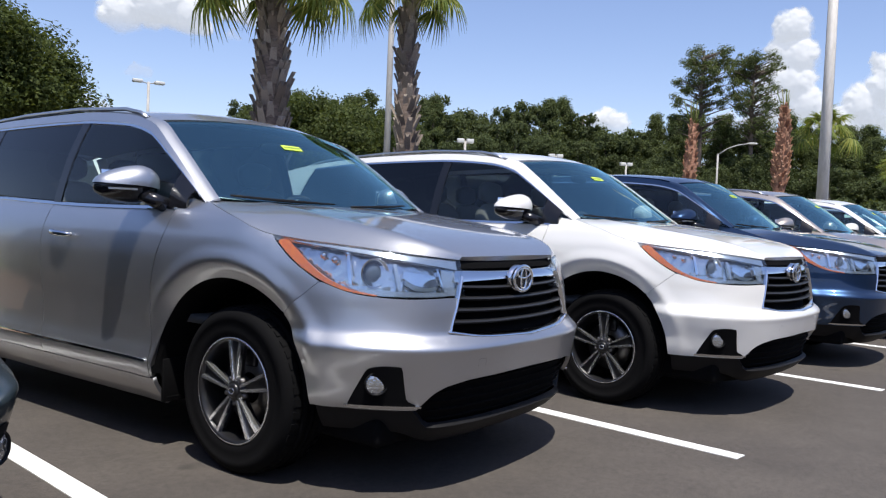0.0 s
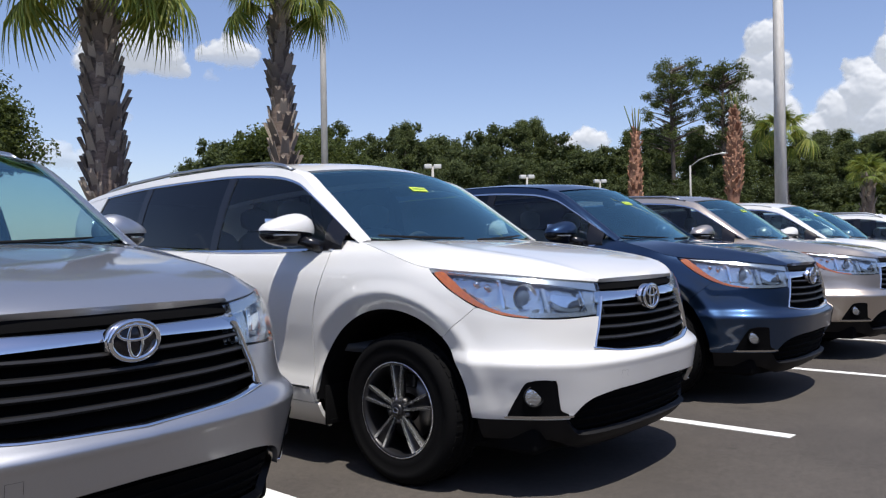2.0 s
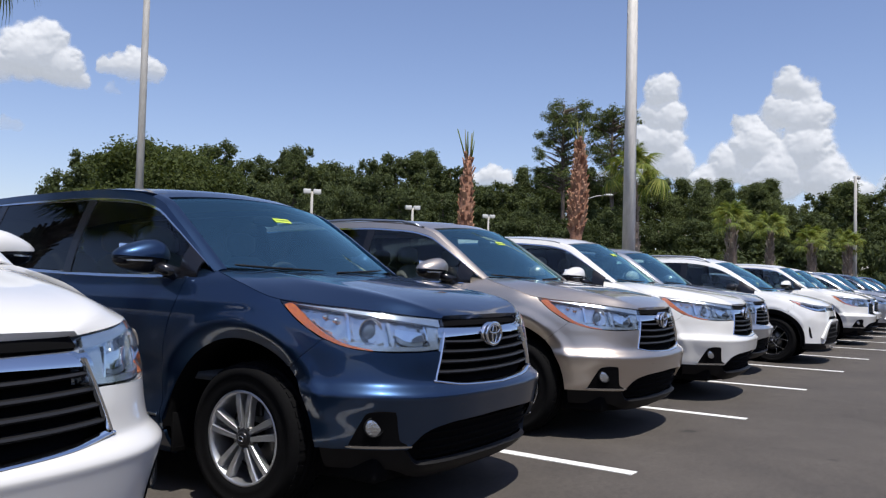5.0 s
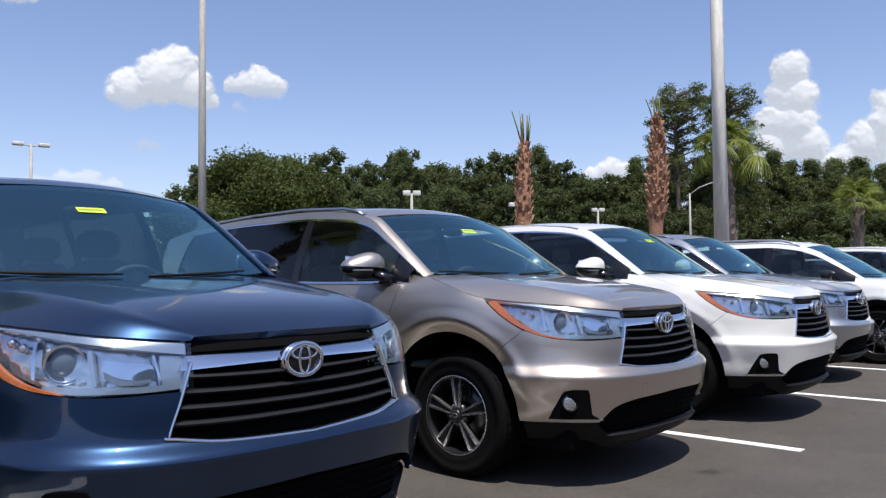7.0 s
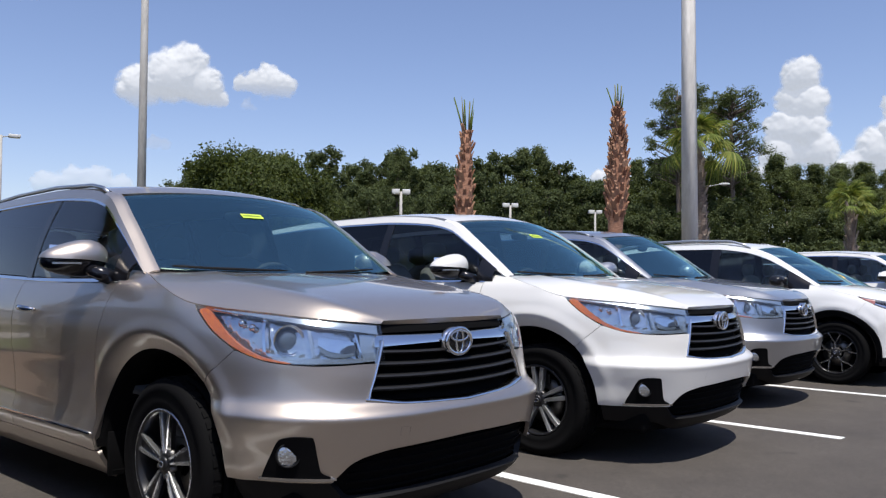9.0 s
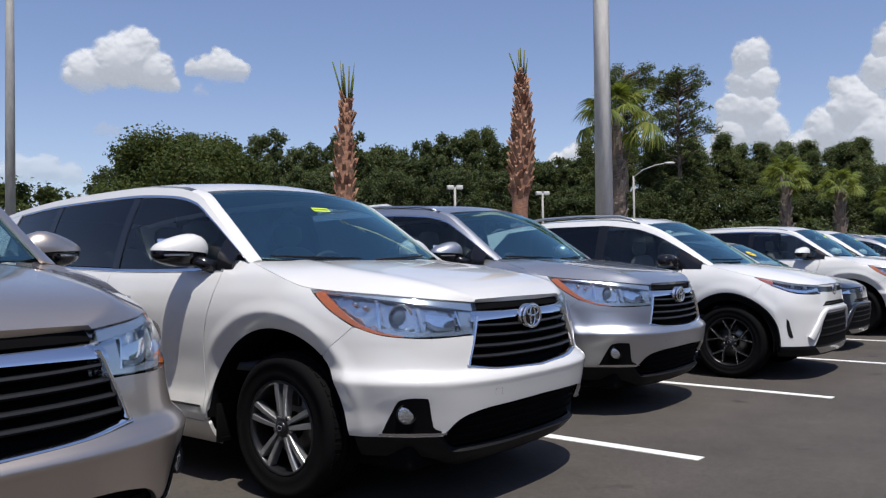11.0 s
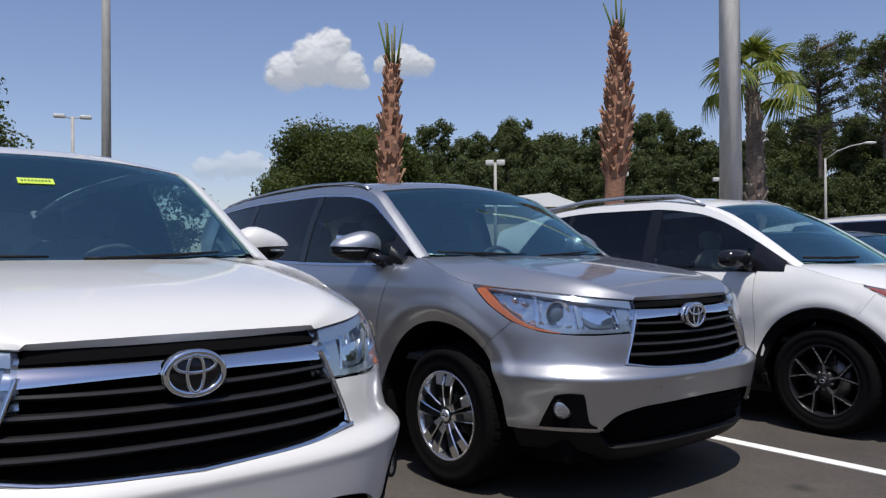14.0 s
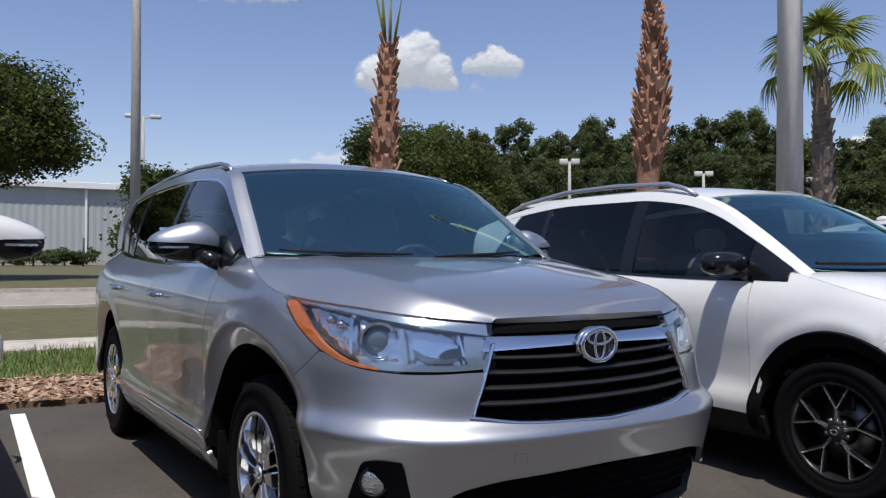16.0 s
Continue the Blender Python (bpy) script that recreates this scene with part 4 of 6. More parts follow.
    for row, y in ((0, 2.20), (1, 3.10)):
        for x in ((-0.37, 0.37) if row == 0 else (-0.42, 0.0, 0.42)):
            seat = part("seat", blob_bm((x, y, 0.98), (0.24 if row == 0 else 0.22, 0.09, 0.34), sub=3, power=3.5), M["seat"], car)
            seat.data.transform(Matrix.Translation((0, y, 0.98)) @ Matrix.Rotation(math.radians(-14), 4, "X") @ Matrix.Translation((0, -y, -0.98)))
            part("headrest", blob_bm((x, y + 0.12, 1.40), (0.13, 0.055, 0.085), sub=2, power=3), M["seat"], seat)
    part("cabin_floor", box_bm(-0.80, 0.80, 1.10, 4.55, 0.62, 0.66), M["interior"], car)
    part("headliner", sheet_bm(lambda u, y: Vector((0.63 * u, y, rail(y)[1] - 0.015 + 0.03 * (1 - u * u))), steps(-1, 1, 8), steps(1.90, 4.55, 10), 0, flip=True), M["headliner"], car)
    rv = part("rear_view_mirror", blob_bm((0, 1.72, 1.53), (0.11, 0.02, 0.035), sub=2, power=3), black, car)
    # wheels
    for hz, hy in (B.hub_f, B.hub_r):
        for sg in (-1, 1):
            build_wheel(car, M, wheel_style, (sg * 0.893, hy, hz), 0.372, 0.232, 0.235, sg)
    return car, screen

# ---------------------------------------------------------------- the compact crossover
def build_crossover(M, wheel_style, rails=True):
    car = new("crossover")
    B = Body(plan=[(0, -0.06), (0.3, -0.045), (0.5, -0.005), (0.66, 0.08), (0.77, 0.19), (0.84, 0.33), (0.885, 0.52), (0.905, 0.75), (0.915, 1.1), (0.92, 1.9), (0.92, 2.8), (0.91, 3.4), (0.89, 3.9),
                   (0.84, 4.25), (0.70, 4.47), (0, 4.55)],
             front=[(0.18, -0.16), (0.25, -0.05), (0.32, -0.01), (0.50, 0.0), (0.66, 0.0), (0.76, -0.02), (0.86, -0.035), (0.94, -0.06), (1.00, -0.11), (1.05, -0.2)],
             corner=[(0.18, -0.14), (0.26, -0.06), (0.32, -0.02), (0.50, -0.012), (0.70, 0.0), (0.80, -0.01), (0.90, -0.035), (0.98, -0.075), (1.05, -0.14), (1.1, -0.2)],
             side=[(0.20, -0.14), (0.27, -0.07), (0.34, -0.03), (0.43, -0.012), (0.54, -0.034), (0.66, -0.024), (0.80, -0.004), (0.90, 0.0), (0.99, -0.014), (1.06, -0.040), (1.12, -0.075), (1.18, -0.13), (1.24, -0.20)],
             rear=[(0.20, -0.16), (0.30, -0.03), (0.45, 0.0), (0.65, 0.0), (0.75, -0.04), (0.95, -0.06), (1.15, -0.10), (1.25, -0.16)],
             hub_f=(0.362, 0.90), hub_r=(0.362, 3.56), arch_r=0.445, k_front=0.50, k_corner=0.30, k_side=0.95, k_rear=(4.0, 4.4), flare=0.012, lip=0.012)
    paint, black, chrome, dark = M["paint"], M["plastic"], M["chrome"], M["black"]
    s_g, s_tip = B.s_x(0.45), B.s_y(0.66)
    hood_line = Curve((s_g, 0.965), (lerp(s_g, s_tip, 0.5), 0.985), (s_tip, 1.025), (B.s_y(0.95), 1.085), (B.s_y(1.15), 1.130), (B.s_y(1.35), 1.150))
    lamp_low = lambda s: Curve((0, 0.880), (0.4, 0.885), (0.75, 0.935), (1, 1.018))((s - s_g) / (s_tip - s_g))
    belt = Curve((1.1, 1.085), (2.0, 1.095), (3.2, 1.150), (4.3, 1.23))
    rail = Curve((0.95, 0.835, 1.02), (1.15, 0.80, 1.148), (1.45, 0.75, 1.345), (1.75, 0.705, 1.515), (2.0, 0.675, 1.595), (2.4, 0.66, 1.642), (3.0, 0.655, 1.640), (3.7, 0.64, 1.58), (4.2, 0.61, 1.49), (4.4, 0.60, 1.45))
    def face(x, z, d):
        return B(B.s_x(abs(x)), z, d, -1 if x < 0 else 1)
    def low(s):
        return 0.33 if s < B.s_y(0.44) else max(0.33, B.arch(B.y_of(s), 0.33))
    s_seam = B.s_y(0.68)
    def up(s):
        return 0.955 if s < s_g else lamp_low(s) - 0.005 if s < s_tip * 0.93 else lerp(lamp_low(s_tip * 0.93), 0.80, (s - s_tip * 0.93) / max(0.01, s_seam - s_tip * 0.93))
    wrap_panel("front_bumper", B, steps(0, s_g, 14) + [s_g + 0.004] + steps(s_g + 0.02, B.s_y(0.452), 14) + [B.s_y(0.4555)] + steps(B.s_y(0.46), s_seam, 10), low, up, 18, paint, car)
    wrap_panel("valance", B, steps(0, B.s_y(0.45), 26), lambda s: 0.235, lambda s: 0.335, 5, black, car, rim=0.03, d=0.006)
    # dark nose band, thin grille, trapezoid intake, bright skid plate
    part("nose_band", sheet_bm(lambda u, v: face(0.47 * u, lerp(0.905, 0.955, v) - 0.012 * (1 - u * u), 0.004), steps(-1, 1, 24), steps(0, 1, 3), 0.01), M["gloss_black"], car)
    emb = part("emblem", ring_bm(0.075, 0.052, 0.009, face(0, 0.915, 0).y - 0.012, 0, 0.915), chrome, car)
    part("ring", ring_bm(0.022, 0.045, 0.006, face(0, 0.915, 0).y - 0.014, 0, 0.915, m=6), chrome, emb)
    part("ring", ring_bm(0.052, 0.020, 0.006, face(0, 0.915, 0).y - 0.014, 0, 0.938, m=6), chrome, emb)
    thin = part("upper_grille", sheet_bm(lambda u, v: face((0.44 - 0.10 * v) * u, lerp(0.735, 0.790, v), 0.004), steps(-1, 1, 20), steps(0, 1, 3), 0.01), dark, car)
    part("slat", sheet_bm(lambda u, v: face(0.38 * u, lerp(0.756, 0.764, v), 0.010), steps(-1, 1, 20), [0, 1], 0.008), M["gloss_black"], thin)
    intake = part("lower_intake", sheet_bm(lambda u, v: face(lerp(0.60, 0.40, v) * u, lerp(0.335, 0.640, v), 0.005), steps(-1, 1, 24), steps(0, 1, 8), 0.012), dark, car)
    for z in (0.42, 0.49, 0.56, 0.62):
        part("slat", sheet_bm(lambda u, v: face(lerp(0.54, 0.38, (z - 0.4) / 0.25) * u, z + 0.016 * v, 0.012), steps(-1, 1, 20), [0, 1], 0.012), M["plastic"], intake)
    part("skid_plate", sheet_bm(lambda u, v: face(lerp(0.50, 0.60, v) * u, lerp(0.255, 0.318, v), 0.014), steps(-1, 1, 20), steps(0, 1, 3), 0.012), M["handle"], car)
    # proud white bar over the intake that slants down to the lower corners
    way = Curve((0, 0.0, 0.692), (0.40, 0.36, 0.690), (0.50, 0.43, 0.660), (1.0, 0.655, 0.405))
    def ridge(u, v):
        x, z = way(abs(u))
        a = math.pi * v
        across = lerp(0.030, 0.040, smooth01((abs(u) - 0.4) / 0.2))
        x += across * 0.8 * math.cos(a) * smooth01((abs(u) - 0.38) / 0.15)
        z += across * math.cos(a) * (1 - 0.45 * smooth01((abs(u) - 0.38) / 0.15))
        return face(math.copysign(max(x, 0.0), u), z, 0.002 + 0.034 * math.sin(a)**0.6)
    part("bumper_bar", sheet_bm(ridge, [-1, -0.99] + steps(-0.95, 0.95, 38) + [0.99, 1], steps(1, 0, 8), 0.0), paint, car)
    for sg in (-1, 1):
        fs = steps(B.s_y(0.50), s_tip, 10)[:-1] + steps(s_tip, B.s_y(1.342), 18) + [B.s_y(1.3455)] + steps(B.s_y(1.35), B.s_y(1.385), 3)
        def fen_low(s):
            return up(s) + 0.004 if s < s_seam else B.arch(B.y_of(s), 0.36)
        fen_top = lambda s: max(fen_low(s) + 0.004, lamp_low(s) - 0.004) if s < s_tip else hood_line(s) - 0.003
        panel("fender", B, fs, fen_low, fen_top, 14, paint, car, sg)
        for hz, hy in (B.hub_f, B.hub_r):
            def trim(a, v, hz=hz, hy=hy):
                r = lerp(B.arch_r + 0.040, B.arch_r - 0.030, v)
                y, z = hy - r * math.cos(a), hz + r * math.sin(a)
                p = B(B.s_y(hy - B.arch_r * math.cos(a)), max(z, 0.25), 0.016 - 0.022 * v, sg)
                return Vector((p.x, y, z))
            part("arch_trim", sheet_bm(trim, steps(-0.16, math.pi + 0.16, 36), steps(0, 1, 3), 0.03, flip=sg > 0), dark, car)
            liner = lambda a, v: Vector((sg * lerp(0.89, 0.52, v), hy - (B.arch_r - 0.02) * math.cos(a), hz + (B.arch_r - 0.02) * math.sin(a)))
            part("arch_liner", sheet_bm(liner, steps(-0.2, math.pi + 0.2, 24), [0, 1], 0, flip=sg > 0), dark, car)
        btop = lambda s: belt(B.y_of(s)) - 0.002
        fd = panel("front_door", B, steps(B.s_y(1.39), B.s_y(2.36), 14), lambda s: 0.37, btop, 18, paint, car, sg)
        ry = [2.366 + i * 0.074 for i in range(11)] + [3.1105, 3.114] + [3.12 + i * 0.03 for i in range(9)]
        rd = panel("rear_door", B, [B.s_y(y) for y in ry], lambda s: B.arch(B.y_of(s), 0.37), btop, 18, paint, car, sg)
        qy = [3.366 + i * 0.03 for i in range(20)] + [3.99, 4.0035, 4.0065, 4.012, 4.1, 4.2, 4.3, 4.4]
        panel("quarter_panel", B, [B.s_y(y) for y in qy], lambda s: B.arch(B.y_of(s), 0.37), btop, 16, paint, car, sg)
        panel("rear_bumper", B, steps(B.s_y(4.405), B.s[-1], 8), lambda s: 0.30, lambda s: 0.70, 8, paint, car, sg)
        panel("tailgate", B, steps(B.s_y(4.405), B.s[-1], 8), lambda s: 0.705, lambda s: 1.2, 6, paint, car, sg)
        panel("rocker", B, steps(B.s_y(1.30), B.s_y(3.16), 16), lambda s: 0.225, lambda s: 0.366, 5, black, car, sg)
        panel("belt_trim", B, steps(B.s_y(1.38), B.s_y(4.2), 24), lambda s: belt(B.y_of(s)) - 0.006, lambda s: belt(B.y_of(s)) + 0.008, 2, M["gloss_black"], car, sg, rim=0.008, d=0.006)
        for door, y in ((fd, 2.22), (rd, 3.18)):
            pts = [B(B.s_y(y - 0.18 * (1 - i / 8)), 0.955 + 0.012 * i / 8, 0.012 + 0.03 * math.sin(math.pi * i / 8)**0.6, sg) for i in range(9)]
            part("door_handle", tube_bm(pts, [0.010, 0.014, 0.015, 0.015, 0.015, 0.015, 0.015, 0.014, 0.010], 8), paint, door)
        panel("inner_body", B, steps(B.s_y(0.50), B.s_y(4.3), 50), lambda s: B.arch(B.y_of(s), 0.30) + 0.01, lambda s: min(1.06, fen_top(s) - 0.03 if s < B.s_y(1.35) else 1.06), 4, dark, car, sg, rim=0, d=-0.035)
        def U(y, v, d=0.0):
            b, r = B(B.s_y(y), belt(y), 0, 1), rail(y)
            return Vector((sg * (lerp(b.x, r[0], v) + 0.022 * math.sin(math.pi * v) + d), y, lerp(belt(y), r[1], v)))
        def glass(name, y0, y1, slant, mat):
            f = lambda u, v: U(lerp(y0 + slant[0] * v, y1 + slant[1] * v, u), lerp(0.03, 0.88, v), -0.004)
            part(name, sheet_bm(f, steps(0, 1, 14), steps(0, 1, 8), 0.004, flip=sg < 0), mat, car)
        glass("front_side_window", 1.42, 2.31, (0.02, 0), M["side_glass"])
        glass("rear_side_window", 2.40, 3.28, (0, 0), M["privacy_glass"])
        glass("quarter_window", 3.33, 4.05, (0, -0.40), M["privacy_glass"])
        def strip(name, y0, y1, v0, v1, d, mat, n=6, nv=4):
            f = lambda u, v: U(lerp(y0, y1, u), lerp(v0, v1, v), d)
            part(name, sheet_bm(f, steps(0, 1, n), steps(0, 1, nv), 0.012, flip=sg < 0), mat, car)
        strip("b_pillar", 2.30, 2.41, 0, 0.90, 0.0, M["gloss_black"])
        strip("c_pillar", 3.275, 3.335, 0, 0.90, 0.0, M["gloss_black"])
        strip("cant_rail", 1.12, 4.30, 0.885, 1.0, 0.006, paint, 44, 4)
        strip("sail_panel", 1.18, 1.43, 0.0, 0.90, 0.002, M["gloss_black"], 4, 4)
        f = lambda u, v: U(lerp(lerp(4.02, 3.64, v), 4.38, u), v, 0.004)
        part("d_pillar", sheet_bm(f, steps(0, 1, 6), steps(0, 1, 8), 0.012, flip=sg < 0), paint, car)
        apil = lambda y, v: Vector((sg * (rail(y)[0] - 0.055 * v + 0.006 * (1 - v)), y - 0.012 * v, rail(y)[1] + 0.016 * math.sin(math.pi * v * 0.6)))
        part("a_pillar", sheet_bm(apil, steps(1.10, 1.93, 18), steps(0, 1, 4), 0.01, flip=sg < 0), paint, car)
        k = lambda u: lerp(s_g, s_tip, u)
        ol = lambda pts, d, rim: outline_patch("o", B, pts, d, None, None, sg, rim, bm_only=True)
        lamp = part("headlight", ol([(s, lamp_low(s) + 0.002, hood_line(s) - 0.006) for s in steps(s_g, s_tip - 0.012, 10)], -0.05, 0), M["gloss_black"], car)
        part("lens", ol([(s, lamp_low(s) + 0.002, hood_line(s) - 0.006) for s in steps(s_g + 0.004, s_tip - 0.004, 10)], 0.002, 0.01), M["lens"], lamp)
        part("turn_signal", ol([(k(u), lamp_low(k(u)) + 0.004, hood_line(k(u)) - 0.01) for u in (0.80, 0.88, 0.95, 0.985)], -0.008, 0.02), M["dull_red"], lamp)
        part("light_bar", ol([(k(u), lamp_low(k(u)) + 0.006, lamp_low(k(u)) + w) for u, w in ((0.02, 0.066), (0.10, 0.054), (0.3, 0.034), (0.6, 0.026), (0.8, 0.018))], -0.006, 0.02), M["lamp_chrome"], lamp)
        for u, r in ((0.30, 0.030), (0.52, 0.026)):
            part("projector_lens", blob_bm(B(k(u), lerp(lamp_low(k(u)), hood_line(k(u)), 0.55), -0.03, sg), (r, r, r), sub=2), M["projector"], lamp)
        s_f = B.s_y(0.24)
        part("fog_pocket", ol([(s_f + 0.02, 0.425, 0.432), (s_f + 0.045, 0.420, 0.50), (s_f + 0.075, 0.44, 0.585), (s_f + 0.10, 0.52, 0.60)], 0.004, 0.012), M["gloss_black"], car)
        mir = part("door_mirror", blob_bm((sg * 0.965, 1.50, 1.178), (0.140, 0.085, 0.066), sub=3, power=3.0), M["gloss_black"], car)
        part("stalk", tube_bm([(sg * 0.85, 1.42, 1.105), (sg * 0.89, 1.45, 1.13), (sg * 0.94, 1.49, 1.155)], [0.035, 0.032, 0.028], 8), M["gloss_black"], mir)
        part("indicator", sheet_bm(lambda u, v: Vector((sg * lerp(0.98, 1.075, u), 1.437 + 0.06 * u * u, lerp(1.178, 1.190, v))), steps(0, 1, 6), [0, 1], 0.01, flip=sg < 0), M["lamp_satin"], mir)
        if rails:
            pts = [Vector((sg * (rail(y)[0] - 0.03), y, rail(y)[1] + 0.028 + dz)) for y, dz in ((1.95, -0.018), (2.05, 0.010), (2.2, 0.026), (2.7, 0.030), (3.2, 0.030), (3.7, 0.024), (3.9, 0.006), (3.98, -0.014))]
            part("roof_rail", tube_bm(pts, [0.010, 0.015, 0.017, 0.017, 0.017, 0.017, 0.015, 0.010], 10), M["rim_silver"], car)
    def hood(u, t):
        s = lerp(s_g, B.s_y(1.22), t)
        e = B(s, hood_line(s), 0.0, 1)
        yc = Curve((0, 0.015), (0.3, 0.22), (0.65, 0.58), (1, 0.98))(t)
        zc = Curve((0, 0.975), (0.12, 1.010), (0.35, 1.055), (0.7, 1.105), (1, 1.135))(t)
        a = abs(u)
        fall = a * a * 0.3 if a < 0.6 else 0.108 + 0.892 * ((a - 0.6) / 0.4)**1.4
        return Vector((e.x * u, lerp(yc, e.y, a**2.2), lerp(zc, e.z, fall)))
    part("bonnet", sheet_bm(hood, [x / 18 for x in range(-18, 19)], [0, 0.01, 0.03] + steps(0.06, 1, 22), 0.025), paint, car)
    part("cowl", sheet_bm(lambda u, v: hood(u, 1.0).lerp(Vector((0.78 * u, 1.06 + 0.17 * u * u, 1.13)), v) - Vector((0, 0, 0.01)), steps(-1, 1, 16), [0, 1], 0.02), black, car)
    def screen(u, v, d=0.0):
        ye = lerp(1.15, 1.875, v)
        r = rail(ye)
        yc, zc = lerp(0.98, 1.76, v), lerp(1.125, 1.612, v)
        bulge = 0.03 * math.sin(math.pi * v) * (1 - u * u)
        a = u * u
        return Vector(((r[0] - 0.040) * u, lerp(yc, ye, a) - bulge * 0.6 + d * 0.6, lerp(zc, r[1] + 0.006, a) + bulge * 0.8 - d * 0.8))
    part("windscreen", sheet_bm(lambda u, v: screen(u, v), steps(-1, 1, 22), steps(0, 1, 12), 0.006), M["windscreen"], car)
    for v0, v1, u0, u1 in ((0.0, 0.055, -1, 1), (0.965, 1.0, -1, 1), (0, 1, -1, -0.955), (0, 1, 0.955, 1)):
        part("screen_border", sheet_bm(lambda u, v: screen(lerp(u0, u1, u), lerp(v0, v1, v), 0.009), steps(0, 1, 14), steps(0, 1, 8), 0), M["gloss_black"], car)
    part("wiper", tube_bm([screen(lerp(-0.70, -0.10, i / 8) / 0.77, 0.035 + 0.035 * (i / 8), -0.022) for i in range(9)], 0.010, 6), black, car)
    def roof(u, y):
        r = rail(y)
        return Vector(((r[0] - 0.045) * u, y - 0.125 * (1 - u * u) * smooth01((2.5 - y) / 0.7) + 0.07 * (1 - u * u) * smooth01((y - 3.8) / 0.6), r[1] + 0.012 + 0.04 * (1 - abs(u)**2.4)))
    part("roof", sheet_bm(roof, steps(-1, 1, 22), steps(1.875, 4.40, 30), 0.02), paint, car)
    def back(u, v):
        r = rail(4.40)
        t = Vector(((r[0] - 0.02) * u, 4.40 + 0.06 * (1 - u * u), r[1] + 0.012 + 0.03 * (1 - u * u)))
        return t.lerp(B(B.s[-1] - abs(u) * (B.s[-1] - B.s_y(4.38)), 1.2, 0, -1 if u < 0 else 1), v)
    part("rear_window", sheet_bm(back, steps(-1, 1, 16), steps(0, 1, 6), 0.01), M["privacy_glass"], car)
    part("underbody", box_bm(-0.68, 0.68, 0.25, 4.35, 0.22, 0.34, 0.03), dark, car)
    part("firewall", box_bm(-0.78, 0.78, 0.96, 1.0, 0.34, 1.08), dark, car)
    part("dashboard", sheet_bm(lambda u, v: Vector((0.74 * u, lerp(1.08, 1.50, v) + 0.12 * u * u * (1 - v), 1.085 + 0.02 * math.sin(math.pi * v) - 0.10 * v**6)), steps(-1, 1, 12), steps(0, 1, 8), 0.05), M["interior"], car)
    for row, y in ((0, 2.05), (1, 2.95)):
        for x in (-0.36, 0.36):
            seat = part("seat", blob_bm((x, y, 0.92), (0.24, 0.09, 0.33), sub=3, power=3.5), M["seat"], car)
            part("headrest", blob_bm((x, y + 0.04, 1.32), (0.13, 0.055, 0.08), sub=2, power=3), M["seat"], seat)
    part("cabin_floor", box_bm(-0.78, 0.78, 1.0, 4.3, 0.58, 0.62), M["interior"], car)
    part("headliner", sheet_bm(lambda u, y: Vector((0.61 * u, y, rail(y)[1] - 0.015 + 0.03 * (1 - u * u))), steps(-1, 1, 8), steps(1.90, 4.3, 10), 0, flip=True), M["headliner"], car)
    for hz, hy in (B.hub_f, B.hub_r):
        for sg in (-1, 1):
            build_wheel(car, M, wheel_style, (sg * 0.895, hy, hz), 0.362, 0.238, 0.235, sg)
    # a short, falling nose
    for o in car.children_recursive:
        if o.type == "MESH" and not o.name.startswith("wheel") and not o.parent.name.startswith("wheel"):
            for v in o.data.vertices:
                if v.co.y < 0.44:
                    v.co.y = 0.44 - (0.44 - v.co.y) * 0.68
                if v.co.y < 1.0 and v.co.z > 0.60:
                    v.co.z -= 0.05 * smooth01((1.0 - v.co.y) / 0.9) * smooth01((v.co.z - 0.60) / 0.30)
    return car, screen

# ---------------------------------------------------------------- ground
asphalt = material("asphalt", (0.05, 0.05, 0.052), 0.88)
_f = noise_tex(asphalt, 220, 3, 0.8)
_g = noise_tex(asphalt, 0.35, 4, 0.6)
_c = mix(asphalt, 0.35, ramp(asphalt, _f, (0.3, (0.028, 0.024, 0.021)), (0.7, (0.106, 0.093, 0.083))), ramp(asphalt, _g, (0.3, (0.047, 0.041, 0.036)), (0.7, (0.074, 0.065, 0.058))))
_c = mix(asphalt, 1.0, _c, ramp(asphalt, noise_tex(asphalt, 1.1, 6, 0.72), (0.30, (0.72, 0.71, 0.71)), (0.66, (1.16, 1.15, 1.13))), "MULTIPLY")
_c = mix(asphalt, 1.0, _c, ramp(asphalt, noise_tex(asphalt, 28, 4, 0.8), (0.30, (0.74, 0.74, 0.74)), (0.70, (1.25, 1.24, 1.22))), "MULTIPLY")
# a few dark oil drips
color(asphalt, mix(asphalt, 1.0, _c, ramp(asphalt, noise_tex(asphalt, 2.6, 2, 0.4), (0.24, (0.45, 0.45, 0.46)), (0.31, (1, 1, 1))), "MULTIPLY"))
bump(asphalt, _f, 0.35, 0.004)
line_paint = material("line_paint", (0.72, 0.72, 0.70), 0.75)
_f = noise_tex(line_paint, 90, 4, 0.7)
color(line_paint, ramp(line_paint, _f, (0.30, (0.45, 0.45, 0.44)), (0.48, (0.74, 0.74, 0.72))))


def flat(name, x0, x1, y0, y1, z, mat, label, category, kind="structure", nx=1, ny=1):
    bm = sheet_bm(lambda u, v: Vector((u, v, z)), steps(x0, x1, nx), steps(y0, y1, ny), 0)
    return tagged(link_mesh(name, bm, mat), label, category, kind=kind)


